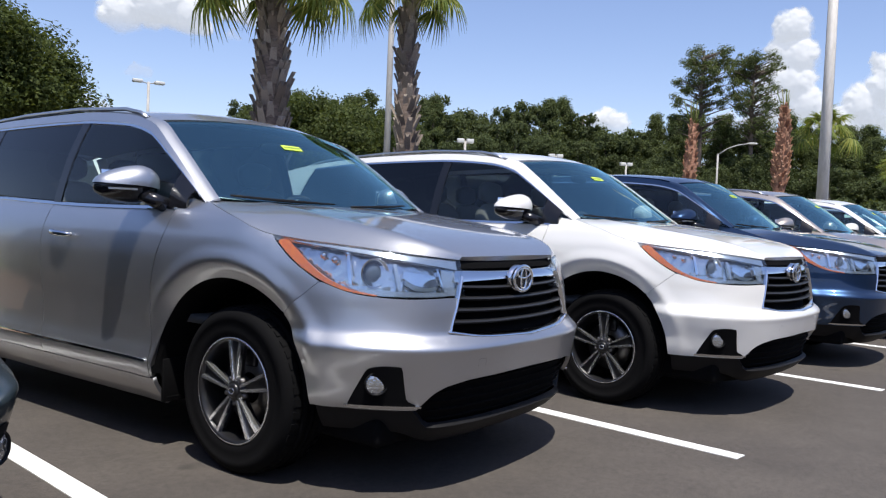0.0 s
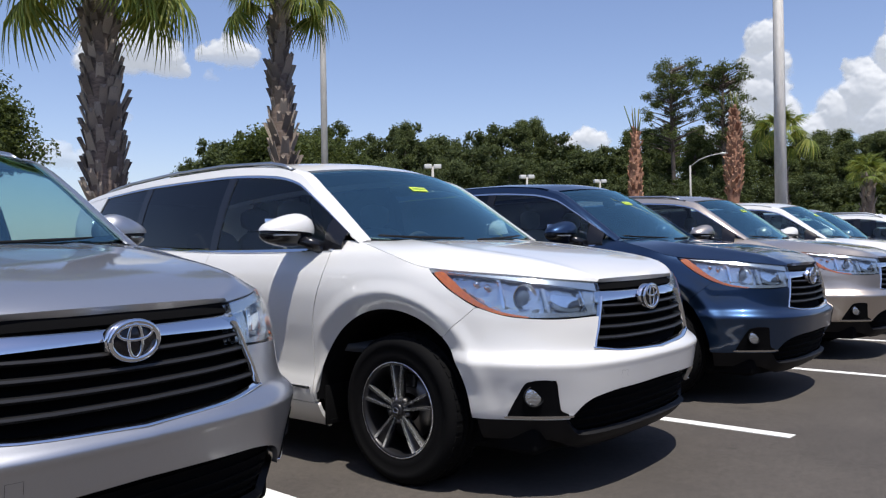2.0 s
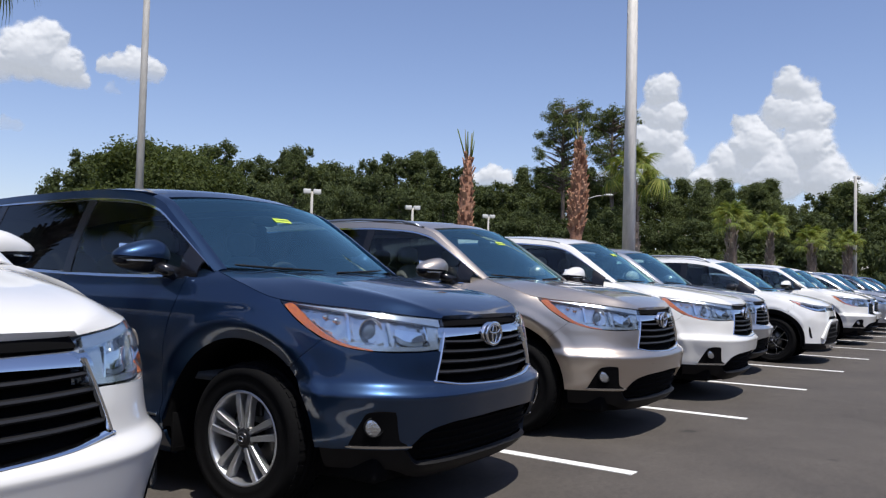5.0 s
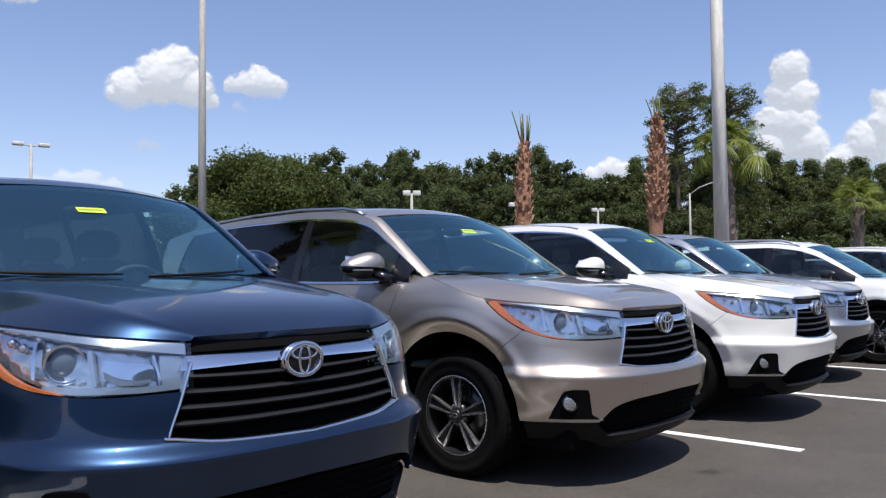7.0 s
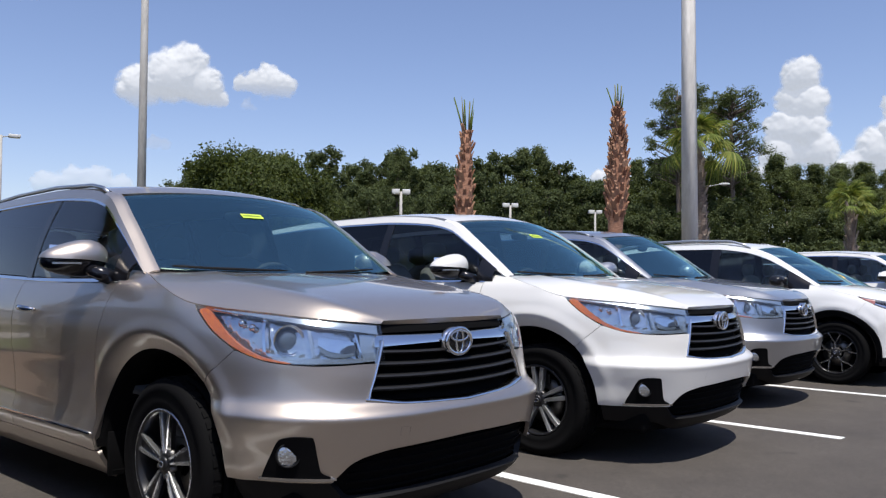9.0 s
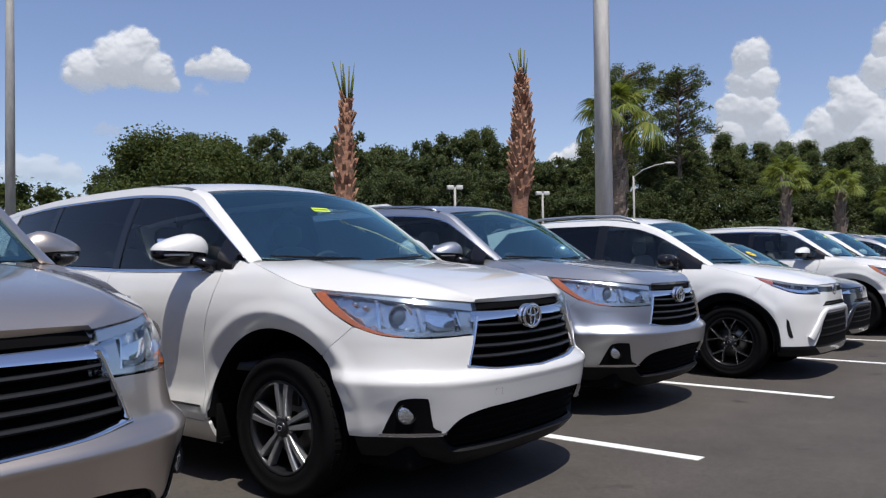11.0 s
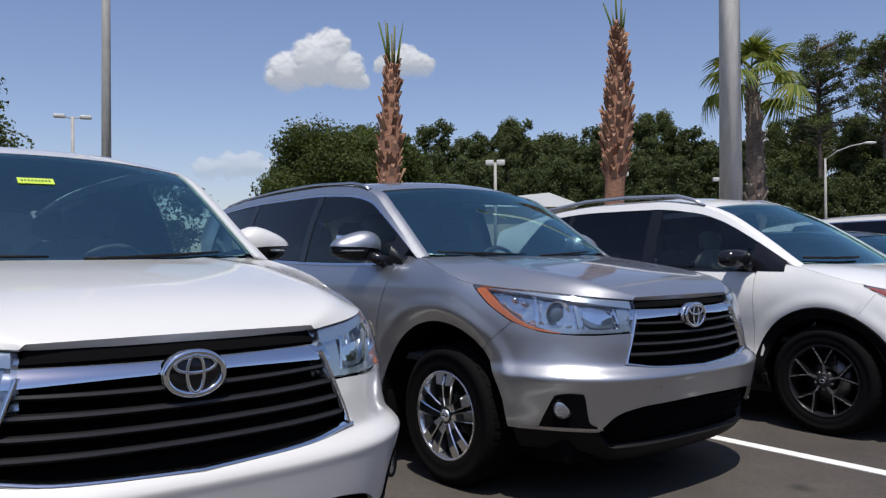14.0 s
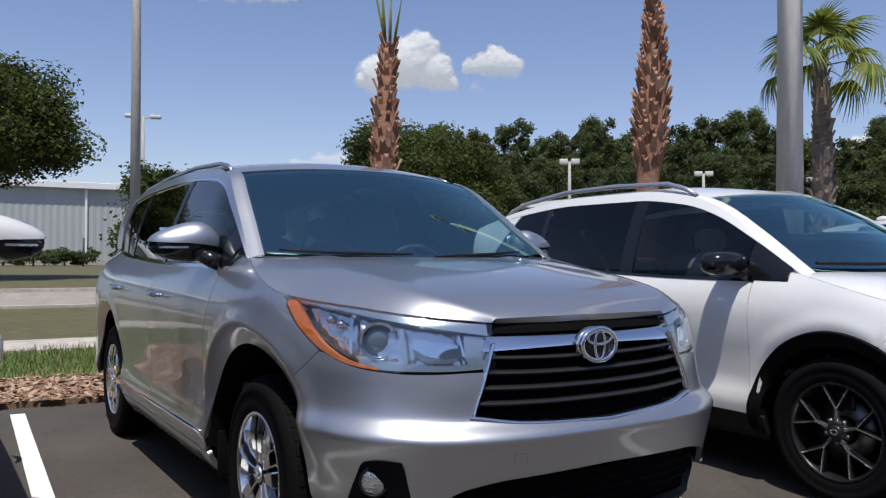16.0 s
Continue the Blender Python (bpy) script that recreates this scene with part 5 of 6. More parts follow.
flat("ground", -1500, 2500, -1500, 2500, 0.0, asphalt, "dark grey asphalt of the open car park", "ground")
# added wall, never in view: blocks bright horizon sky from the cars' front reflections
tagged(link_mesh("wall_south", box_bm(-70, 45, -18.4, -18.0, 0, 6.0, 0.02), material("plain_grey_wall", (0.20, 0.19, 0.18), 0.85), smooth=False), "unseen plain grey wall added behind the camera to darken reflections", "wall", kind="structure")
STALLS = [1.585 + 2.675 * i for i in range(16)]
for i, x in enumerate(STALLS):
    bm = box_bm(x - 0.05, x + 0.05, -0.322, 5.2, -0.02, 0.004)
    lean = -0.021 if i == 5 else 0.006 if i % 2 else -0.006
    for v in bm.verts:
        v.co.x += (v.co.y + 0.3) * lean
    tagged(link_mesh("parking_line", bm, line_paint, smooth=False), "white painted bay line on dark asphalt", "road marking", "bay lines")

# ---------------------------------------------------------------- the row of cars
def dress(car, paint):
    for o in car.children_recursive:
        if o.type == "MESH" and o.data.materials and o.data.materials[0] == M["paint"]:
            o.material_slots[0].link = "OBJECT"
            o.material_slots[0].material = PAINTS[paint]


TEMPLATES = {}
CARS = {
    "teal": ("dark slate-blue mid-size SUV with alloy wheels on asphalt", "teal"), "silver": ("silver mid-size SUV with dark machined alloy wheels", "silver"),
    "silver6": ("bright silver mid-size SUV with chromed five-spoke wheels", "silver"), "white": ("pearl white mid-size SUV with roof rails and machined wheels", "white"),
    "white5": ("pearl white mid-size SUV with plain roof and silver wheels", "white"), "navy": ("navy blue mid-size SUV with silver five-spoke wheels", "navy"),
    "champagne": ("champagne metallic mid-size SUV with machined alloy wheels", "champagne"), "rav": ("white compact crossover with black arches and black wheels", "pure_white"),
    "dark": ("dark graphite low hatchback with an oval yellow sticker", "graphite"), "far_silver": ("silver crossover parked far along the row", "silver"), "far_dark": ("dark blue SUV parked far along the row", "graphite"),
}
ROW = [  # kind, x, y, turn in degrees, body, wheels, roof rails
    ("teal", 0.20, 0.12, 2.5, "suv", "twin", True), ("silver", 3.149, 0.262, 6.7, "suv", "twin", True), ("white", 5.684, -0.086, 2.1, "suv", "twin", True), ("navy", 8.414, -0.02, 3.0, "suv", "silver", False),
    ("champagne", 11.133, 0.022, 2.4, "suv", "twin", True), ("white5", 13.80, 0.042, 3.6, "suv", "grey", False), ("silver6", 16.502, 0.477, 3.4, "suv", "chrome", True), ("rav", 19.179, -0.06, 2.5, "crossover", "black", True),
    ("dark", 21.9, 0.35, 2.0, "crossover", "black", False), ("white5", 24.55, 0.1, 2.0, "suv", "grey", False), ("white5", 27.2, 0.3, 2.0, "suv", "grey", False), ("far_silver", 29.9, 0.2, 2.0, "crossover", "black", True),
    ("silver", 32.6, 0.3, 2.0, "suv", "twin", True), ("far_dark", 35.3, 0.2, 2.0, "suv", "twin", True), ("far_silver", 38.0, 0.2, 2.0, "crossover", "black", True), ("far_dark", 40.7, 0.2, 2.0, "suv", "silver", False)]
for kind, x, y, turn, body, wheels, rails in ROW:
    key = (body, wheels, rails)
    m = pose(x, y, 0, 0, 0, turn)
    if key not in TEMPLATES:
        TEMPLATES[key] = (build_suv if body == "suv" else build_crossover)(M, wheels, rails)
        car = TEMPLATES[key][0]
        car.matrix_world = m
    else:
        car = copy_thing(TEMPLATES[key][0], m)
    if kind == "silver6":
        for o in [o for o in car.children_recursive if o.name.startswith(("sticker", "print_mark"))]:
            bpy.data.objects.remove(o)
    if kind == "dark":
        car.scale = (0.97, 0.98, 0.865)
        pane = TEMPLATES[key][1]
        oval = bmesh.new()
        oval.faces.new([oval.verts.new(pane(-0.44 + 0.10 * math.cos(a), 0.62 + 0.085 * math.sin(a), -0.006)) for a in steps(0, 2 * math.pi, 28)[:-1]])
        part("sticker", oval, material("oval_yellow", (0.75, 0.55, 0.05), 0.5), car, "oval yellow paper sticker")
        bar = sheet_bm(lambda u, v: pane(lerp(-0.49, -0.39, u), lerp(0.605, 0.635, v), -0.008), [0, 1], [0, 1], 0)
        part("print_mark", bar, M["sticker_print"], car)
    dress(car, CARS[kind][1])
    tagged(car, CARS[kind][0], "car", "row of parked cars")

# ---------------------------------------------------------------- verge, road and grass behind the row
def ground_mat(name, a, b, scale, fine, rough=0.95, height=0.02):
    m = material(name, a, rough)
    f, g = noise_tex(m, fine, 4, 0.7), noise_tex(m, scale, 4, 0.6)
    k = noise_tex(m, scale * 5, 6, 0.75)
    c = mix(m, 0.5, ramp(m, f, (0.3, tuple(x * 0.6 for x in a)), (0.7, tuple(x * 1.35 for x in b))), ramp(m, g, (0.35, a), (0.65, b)))
    color(m, mix(m, 1.0, c, ramp(m, k, (0.30, (0.62, 0.60, 0.58)), (0.68, (1.18, 1.16, 1.12))), "MULTIPLY"))
    bump(m, f, 0.6, height)
    return m


grass_mat = ground_mat("grass_ground", (0.085, 0.13, 0.030), (0.13, 0.15, 0.05), 0.6, 40)
dry_mat = ground_mat("dry_grass_ground", (0.115, 0.10, 0.052), (0.085, 0.088, 0.036), 0.5, 30)
mulch_mat = ground_mat("mulch_ground", (0.16, 0.095, 0.060), (0.24, 0.165, 0.115), 2.0, 60)
concrete = ground_mat("concrete", (0.42, 0.39, 0.355), (0.47, 0.44, 0.40), 0.8, 60, 0.9, 0.004)
road_mat = ground_mat("pale_road", (0.27, 0.245, 0.225), (0.32, 0.295, 0.27), 0.4, 50, 0.9, 0.004)
chip_mat = material("bark_chip", (0.25, 0.15, 0.09), 0.9)
_n, _l, _b = nodes(chip_mat)
_g = _n.new("ShaderNodeNewGeometry")
color(chip_mat, ramp(chip_mat, _g.outputs["Random Per Island"], (0.0, (0.10, 0.055, 0.035)), (0.5, (0.27, 0.16, 0.10)), (1.0, (0.45, 0.34, 0.25))))


def slab(name, x0, x1, y0, y1, z0, z1, mat, label, category):
    return tagged(link_mesh(name, box_bm(x0, x1, y0, y1, z0, z1), mat, smooth=False), label, category, kind="structure")


slab("mulch_bed", -60, 62, 5.46, 6.70, -0.1, 0.05, mulch_mat, "brown bark mulch bed behind the bays", "ground")
slab("grass_verge", -60, 62, 6.70, 8.80, -0.1, 0.07, grass_mat, "short green grass verge", "grass")
slab("pavement", -60, 62, 8.80, 10.10, -0.1, 0.10, concrete, "pale concrete pavement beside the verge", "pavement")
slab("dry_verge", -60, 62, 10.10, 17.60, -0.1, 0.06, dry_mat, "dry yellowish grass between pavement and road", "grass")
slab("kerb", -300, 300, 17.60, 17.85, -0.1, 0.12, concrete, "pale concrete kerb along the road", "kerb")
slab("road", -300, 300, 17.85, 26.8, -0.1, 0.02, road_mat, "pale worn road surface behind the trees", "road")
slab("kerb", -300, 300, 26.8, 27.05, -0.1, 0.14, concrete, "pale concrete kerb along the road", "kerb")
slab("field", -400, 500, 27.05, 420, -0.1, 0.05, dry_mat, "dry grass field in front of the woods", "grass")

rng = random.Random(5)
verts, faces = [], []
for i in range(5200):
    x, y = rng.uniform(9, 17.6), rng.uniform(5.42, 6.78)
    a, l, w = rng.uniform(0, math.pi), rng.uniform(0.02, 0.06), rng.uniform(0.008, 0.02)
    z = 0.052 + rng.uniform(0, 0.02)
    t = rng.uniform(-0.5, 0.5)
    ca, sa = math.cos(a), math.sin(a)
    k = len(verts)
    for u, v in ((-l, -w), (l, -w), (l, w), (-l, w)):
        verts.append((x + u * ca - v * sa, y + u * sa + v * ca, z + u * t))
    verts.append((x, y, z + 0.012))
    faces += [(k, k + 1, k + 4), (k + 1, k + 2, k + 4), (k + 2, k + 3, k + 4), (k + 3, k, k + 4)]
me = bpy.data.meshes.new("bark_chips")
me.from_pydata(verts, [], faces)
me.materials.append(chip_mat)
tagged(new("bark_chips", me), "loose brown bark chips on the mulch bed", "mulch", kind="stuff")

blade_mat = material("grass_blade", (0.10, 0.17, 0.035), 0.7)
_g = nodes(blade_mat)[0].new("ShaderNodeNewGeometry")
color(blade_mat, ramp(blade_mat, _g.outputs["Random Per Island"], (0.0, (0.06, 0.12, 0.02)), (0.6, (0.13, 0.20, 0.04)), (1.0, (0.26, 0.24, 0.09))))
verts, faces = [], []
for i in range(9000):
    x, y = rng.uniform(11, 18.5), 6.7 + 2.1 * rng.random()
    a, h, w, t = rng.uniform(0, 6.28), rng.uniform(0.05, 0.14), 0.007, rng.uniform(-0.06, 0.06)
    k = len(verts)
    verts += [(x - w * math.cos(a), y - w * math.sin(a), 0.06), (x + w * math.cos(a), y + w * math.sin(a), 0.06), (x + t, y + t * 0.6, 0.07 + h)]
    faces.append((k, k + 1, k + 2))
me = bpy.data.meshes.new("grass_blades")
me.from_pydata(verts, [], faces)
me.materials.append(blade_mat)
tagged(new("grass_blades", me), "green grass blades on the verge", "grass", kind="stuff")

# ---------------------------------------------------------------- leaves and trees
def leaf_mat(name, lo, mid, hi, rough=0.55):
    m = material(name, mid, rough)
    n, l, b = nodes(m)
    g = n.new("ShaderNodeNewGeometry")
    c = ramp(m, g.outputs["Random Per Island"], (0.0, lo), (0.55, mid), (1.0, hi))
    color(m, c)
    b.inputs["Specular IOR Level"].default_value = 0.10
    t, x = n.new("ShaderNodeBsdfTranslucent"), n.new("ShaderNodeMixShader")
    l.new(mix(m, 1.0, c, (1.25, 1.2, 0.6), "MULTIPLY"), t.inputs[0])
    x.inputs[0].default_value = 0.38
    l.new(b.outputs[0], x.inputs[1])
    l.new(t.outputs[0], x.inputs[2])
    l.new(x.outputs[0], n["Material Output"].inputs[0])
    return m


oak_leaf = leaf_mat("oak_leaves", (0.042, 0.058, 0.019), (0.064, 0.084, 0.027), (0.098, 0.118, 0.040))
wood_leaf = leaf_mat("woodland_leaves", (0.052, 0.069, 0.031), (0.074, 0.095, 0.041), (0.108, 0.130, 0.058))
pine_leaf = leaf_mat("pine_needles", (0.052, 0.070, 0.030), (0.092, 0.118, 0.048), (0.150, 0.175, 0.074))
bark = material("bark", (0.12, 0.095, 0.075), 0.9)
color(bark, ramp(bark, noise_tex(bark, 6, 5, 0.7, stretch=(6, 6, 1)), (0.3, (0.06, 0.045, 0.035)), (0.7, (0.19, 0.15, 0.12))))


def leaves_mesh(name, blobs, per, size, mat, seed, narrow=0.75, up=0.3):
    """Many small pointed leaves over lumps (x, y, z, rx, rz)."""
    r = np.random.RandomState(seed)
    vs, fs = [], []
    for bx, by, bz, rx, rz in blobs:
        n = int(per * rx * rx)
        d = r.normal(size=(n, 3))
        d /= np.linalg.norm(d, axis=1)[:, None]
        k = np.clip(0.80 + 0.30 * r.normal(size=n), 0.2, 1 + 0.35 / max(rx, 0.5))[:, None]
        p = np.array([bx, by, bz]) + d * k * np.array([rx, rx, rz])
        nn = d + r.normal(size=(n, 3)) * 0.7 + np.array([0, 0, up])
        nn /= np.linalg.norm(nn, axis=1)[:, None]
        t = np.cross(nn, r.normal(size=(n, 3)))
        t /= np.linalg.norm(t, axis=1)[:, None]
        b = np.cross(nn, t)
        s = size * r.uniform(0.6, 1.3, n)[:, None]
        q = np.stack([p - t * s, p + t * s * 0.7 - b * s * narrow, p + t * s * 0.5 + b * s * narrow], 1).reshape(-1, 3)
        base = sum(len(v) for v in vs)
        vs.append(q)
        i = np.arange(n)[:, None] * 3 + base
        fs.append(np.concatenate([i, i + 1, i + 2], 1))
    me = bpy.data.meshes.new(name)
    me.from_pydata(np.concatenate(vs).tolist(), [], np.concatenate(fs).tolist())
    me.materials.append(mat)
    return me


def build_tree(label, seed, height, spread, mat, leaf, per, base=0.25, lobes=22, trunk_r=0.25, fine=1.0):
    r = random.Random(seed)
    tree = thing("tree", label, "tree", "woodland trees")
    blobs = []
    for i in range(lobes):
        a, q = r.uniform(0, 6.283), math.sqrt(r.random())
        z = r.uniform(base + 0.1, 0.90)
        env = math.sin(math.pi * min(1, (z - base * 0.6) / (1.02 - base * 0.6)))**0.6
        rad = spread * (0.12 + 0.17 * r.random()**1.3) * fine
        blobs.append((math.cos(a) * q * spread * 0.82 * env, math.sin(a) * q * spread * 0.82 * env, z * height, rad, rad * r.uniform(0.6, 1.15)))
    if fine < 1:   # leaves between the clumps
        blobs.append((0, 0, height * (0.47 + base * 0.4), spread * 0.66, height * (0.38 - base * 0.3)))
    me = leaves_mesh("crown", blobs, per, leaf, mat, seed)
    c = new("crown", me)
    c.parent = tree
    bm = tube_bm([(0, 0, -0.1), (0.05, 0.02, height * 0.25), (0.1, -0.05, height * 0.5), (0.0, 0.1, height * 0.8)], [trunk_r * 1.3, trunk_r, trunk_r * 0.8, trunk_r * 0.3], 9)
    for i in range(7):
        b = blobs[i * 3 % len(blobs)]
        z0 = height * r.uniform(0.25, 0.5)
        tube_bm([(0.06, 0, z0), (b[0] * 0.5, b[1] * 0.5, lerp(z0, b[2], 0.6)), (b[0], b[1], b[2])], [trunk_r * 0.45, trunk_r * 0.3, trunk_r * 0.1], 6, bm)
    part("trunk", bm, bark, tree)
    return tree


def build_pine(label, seed, height, spread, crown_from):
    r = random.Random(seed)
    tree = thing("tree", label, "tree", "woodland trees")
    bm = tube_bm([(0, 0, -0.1), (0.1, 0, height * 0.4), (-0.1, 0.1, height * 0.75), (0, 0, height * 0.98)], [0.32, 0.25, 0.18, 0.05], 9)
    blobs = []
    for i in range(130):
        z = lerp(crown_from, 0.98, r.random()**0.8)
        a = r.uniform(0, 6.283)
        env = math.sin(math.pi * min(1, max(0.05, (z - crown_from + 0.12) / (1.16 - crown_from))))**0.5 if crown_from > 0.5 else 0.06 + 0.94 * min(1, (1 - z) / 0.5)**0.8
        q = spread * env * r.uniform(0.25, 1.0)
        p = (math.cos(a) * q, math.sin(a) * q, z * height + 0.12 * q)
        rad = r.uniform(0.30, 0.85)
        blobs.append((*p, rad, rad * 0.72))
        tube_bm([(0, 0, z * height - 0.25 * q), (p[0] * 0.55, p[1] * 0.55, p[2] - 0.15 * q), p], [0.09, 0.06, 0.02], 5, bm)
    part("trunk", bm, bark, tree)
    c = new("crown", leaves_mesh("crown", blobs, 330, 0.17, pine_leaf, seed, 0.34, 0.8))
    c.parent = tree
    return tree


def far_at(bearing, dist, x0=8.0, y0=-2.2):
    a = radians(bearing)
    return x0 + math.sin(a) * dist, y0 + math.cos(a) * dist


# the wood behind the road: a belt of broad-leaved trees and pines
woods = [build_tree("leafy dark green woodland tree with a ragged crown", 11 + i, 13.0, 4.6, wood_leaf, 0.155, 420, 0.06, 125, fine=0.68) for i in range(3)]
woods += [build_tree("tall narrow dark green woodland tree", 31, 15.0, 3.4, wood_leaf, 0.155, 440, 0.20, 105, fine=0.70)]
woods += [build_pine("slim pine rising from the wood", 41 + i, 16.0, 2.6, 0.40) for i in range(2)]
rng = random.Random(21)
placed = 0
for row, (extra, count, sc) in enumerate(((0, 30, 0.80), (8, 38, 0.96), (16, 52, 1.12))):
    for i in range(count):
        b = lerp(29.0, 101.0, (i + rng.uniform(-0.3, 0.3)) / (count - 1))
        d = Curve((25, 78), (45, 88), (60, 92), (75, 92), (90, 88), (102, 84))(b) + extra + rng.uniform(-3, 3)
        x, y = far_at(b, d)
        kind = rng.choice([0, 1, 2, 3, 0, 1, 2] if row == 0 else [4, 5, 3, 4, 5, 4] if row == 2 and b > 58 else [4, 5, 3, 4, 0] if row == 1 and b > 62 else [0, 1, 2, 3, 0, 1, 2, 3, 4 + i % 2])
        s = sc * (rng.uniform(0.88, 1.10) if row < 2 else rng.uniform(0.93, 1.06))
        hgt = Curve((25, 0.9), (36, 1.06), (46, 1.14), (52, 1.09), (57, 1.03), (62, 0.98), (72, 0.89), (80, 0.84), (102, 0.84))(b)
        m = pose(x, y, 0, 0, 0, rng.uniform(0, 360)) @ Matrix.Diagonal((s, s, s * hgt, 1))
        if woods[kind].get("used"):
            t = copy_thing(woods[kind], pose(x, y, 0, 0, 0, rng.uniform(0, 360)))
        else:
            t = woods[kind]
            t["used"] = 1
            t.matrix_world = pose(x, y, 0, 0, 0, rng.uniform(0, 360))
        t.scale = (s, s, s * hgt)
for t in woods:
    if "used" in t:
        del t["used"]
for o in list(scene.objects):
    if "used" in o:
        del o["used"]
# undergrowth at the wood's edge
bush = build_tree("dense dark green undergrowth bush at the wood's edge", 61, 4.0, 3.2, wood_leaf, 0.22, 260, 0.0, 20, 0.08)
tagged(bush, category="bush", group="undergrowth")
for i in range(34):
    b = lerp(30, 101, i / 33) + rng.uniform(-0.6, 0.6)
    d = Curve((25, 74), (45, 83), (60, 87), (75, 87), (90, 83), (102, 79))(b) + rng.uniform(-2, 1)
    x, y = far_at(b, d)
    t = bush if i == 0 else copy_thing(bush, pose(x, y, -0.1, 0, 0, rng.uniform(0, 360)))
    t.matrix_world = pose(x, y, -0.1, 0, 0, rng.uniform(0, 360))
    t.scale = (rng.uniform(0.9, 1.4),) * 2 + (rng.uniform(0.8, 1.5),)

# two tall pines over the wood
for x, y, h, seed, sp in ((89.9, 40.4, 22.9, 71, 4.7), (92.9, 35.5, 22.0, 77, 4.3)):
    p = build_pine("tall old pine with an open ragged crown", seed, h, sp, 0.52)
    p.matrix_world = pose(x, y, 0)

# large oaks on open ground
dome = build_tree("broad round live oak with dense dark foliage", 81, 11.0, 7.3, oak_leaf, 0.12, 560, 0.06, 150, 0.4, fine=0.82)
dome.matrix_world = pose(40.0, 47.5, 0)
side_oak = build_tree("large spreading live oak beside the warehouse", 85, 12.6, 6.6, oak_leaf, 0.11, 600, 0.40, 150, 0.45, fine=0.82)
side_oak.matrix_world = pose(12.6, 42.0, 0)
side_oak.scale = (1.10, 1.10, 0.92)
small = build_tree("small thin-crowned tree near the road", 88, 3.7, 1.7, oak_leaf, 0.055, 2600, 0.22, 55, 0.07, fine=0.8)
small.matrix_world = pose(18.8, 19.6, 0.0)
small.scale = (1.15, 1.15, 1.0)

# ---------------------------------------------------------------- palms
palm_leaf = leaf_mat("palm_fronds", (0.080, 0.120, 0.028), (0.15, 0.195, 0.050), (0.30, 0.30, 0.085), 0.45)
palm_dry = leaf_mat("dry_frond_stalks", (0.16, 0.17, 0.06), (0.26, 0.25, 0.11), (0.36, 0.31, 0.16), 0.6)
boot_grey = material("leaf_base_grey", (0.20, 0.165, 0.14), 0.9)
boot_red = material("leaf_base_red", (0.36, 0.17, 0.10), 0.9)
for m, lo, hi in ((boot_grey, (0.15, 0.12, 0.10), (0.42, 0.36, 0.30)), (boot_red, (0.24, 0.10, 0.055), (0.56, 0.33, 0.21))):
    oi = nodes(m)[0].new("ShaderNodeObjectInfo")
    c = ramp(m, oi.outputs["Random"], (0.0, lo), (1.0, hi))
    f = ramp(m, noise_tex(m, 60, 4, 0.7, stretch=(1, 1, 0.2)), (0.3, (0.45, 0.42, 0.40)), (0.7, (1, 1, 1)))
    color(m, mix(m, 1.0, c, f, "MULTIPLY"))
palm_bark = material("palm_trunk", (0.17, 0.13, 0.105), 0.95)
color(palm_bark, ramp(palm_bark, noise_tex(palm_bark, 14, 5, 0.7, stretch=(1, 1, 3)), (0.3, (0.075, 0.055, 0.045)), (0.7, (0.25, 0.19, 0.155))))
red_bark = material("palm_trunk_red", (0.26, 0.13, 0.085), 0.95)
color(red_bark, ramp(red_bark, noise_tex(red_bark, 14, 5, 0.7, stretch=(1, 1, 3)), (0.3, (0.17, 0.075, 0.045)), (0.7, (0.42, 0.23, 0.15))))

bm = bmesh.new()   # one old leaf base: a split wedge that leans outwards
_v = [bm.verts.new(p) for p in ((-0.5, 0, 0), (0.5, 0, 0), (0.32, 0.9, 1.0), (0.06, 0.72, 0.8), (-0.06, 0.72, 0.8), (-0.32, 0.9, 1.0), (-0.4, -0.15, 0.05), (0.4, -0.15, 0.05), (0.22, 0.62, 1.02), (-0.22, 0.62, 1.02))]
for q in ((0, 1, 3, 4), (1, 2, 3), (0, 4, 5), (6, 9, 8, 7), (1, 7, 8, 2), (6, 0, 5, 9), (2, 8, 3), (5, 4, 9), (3, 8, 9, 4)):
    bm.faces.new([_v[i] for i in q])
bmesh.ops.recalc_face_normals(bm, faces=bm.faces)
boot_mesh = {}
for nm, mt in (("grey", boot_grey), ("red", boot_red)):
    me = bpy.data.meshes.new("leaf_base")
    bm.to_mesh(me)
    me.materials.append(mt)
    boot_mesh[nm] = me
bm.free()


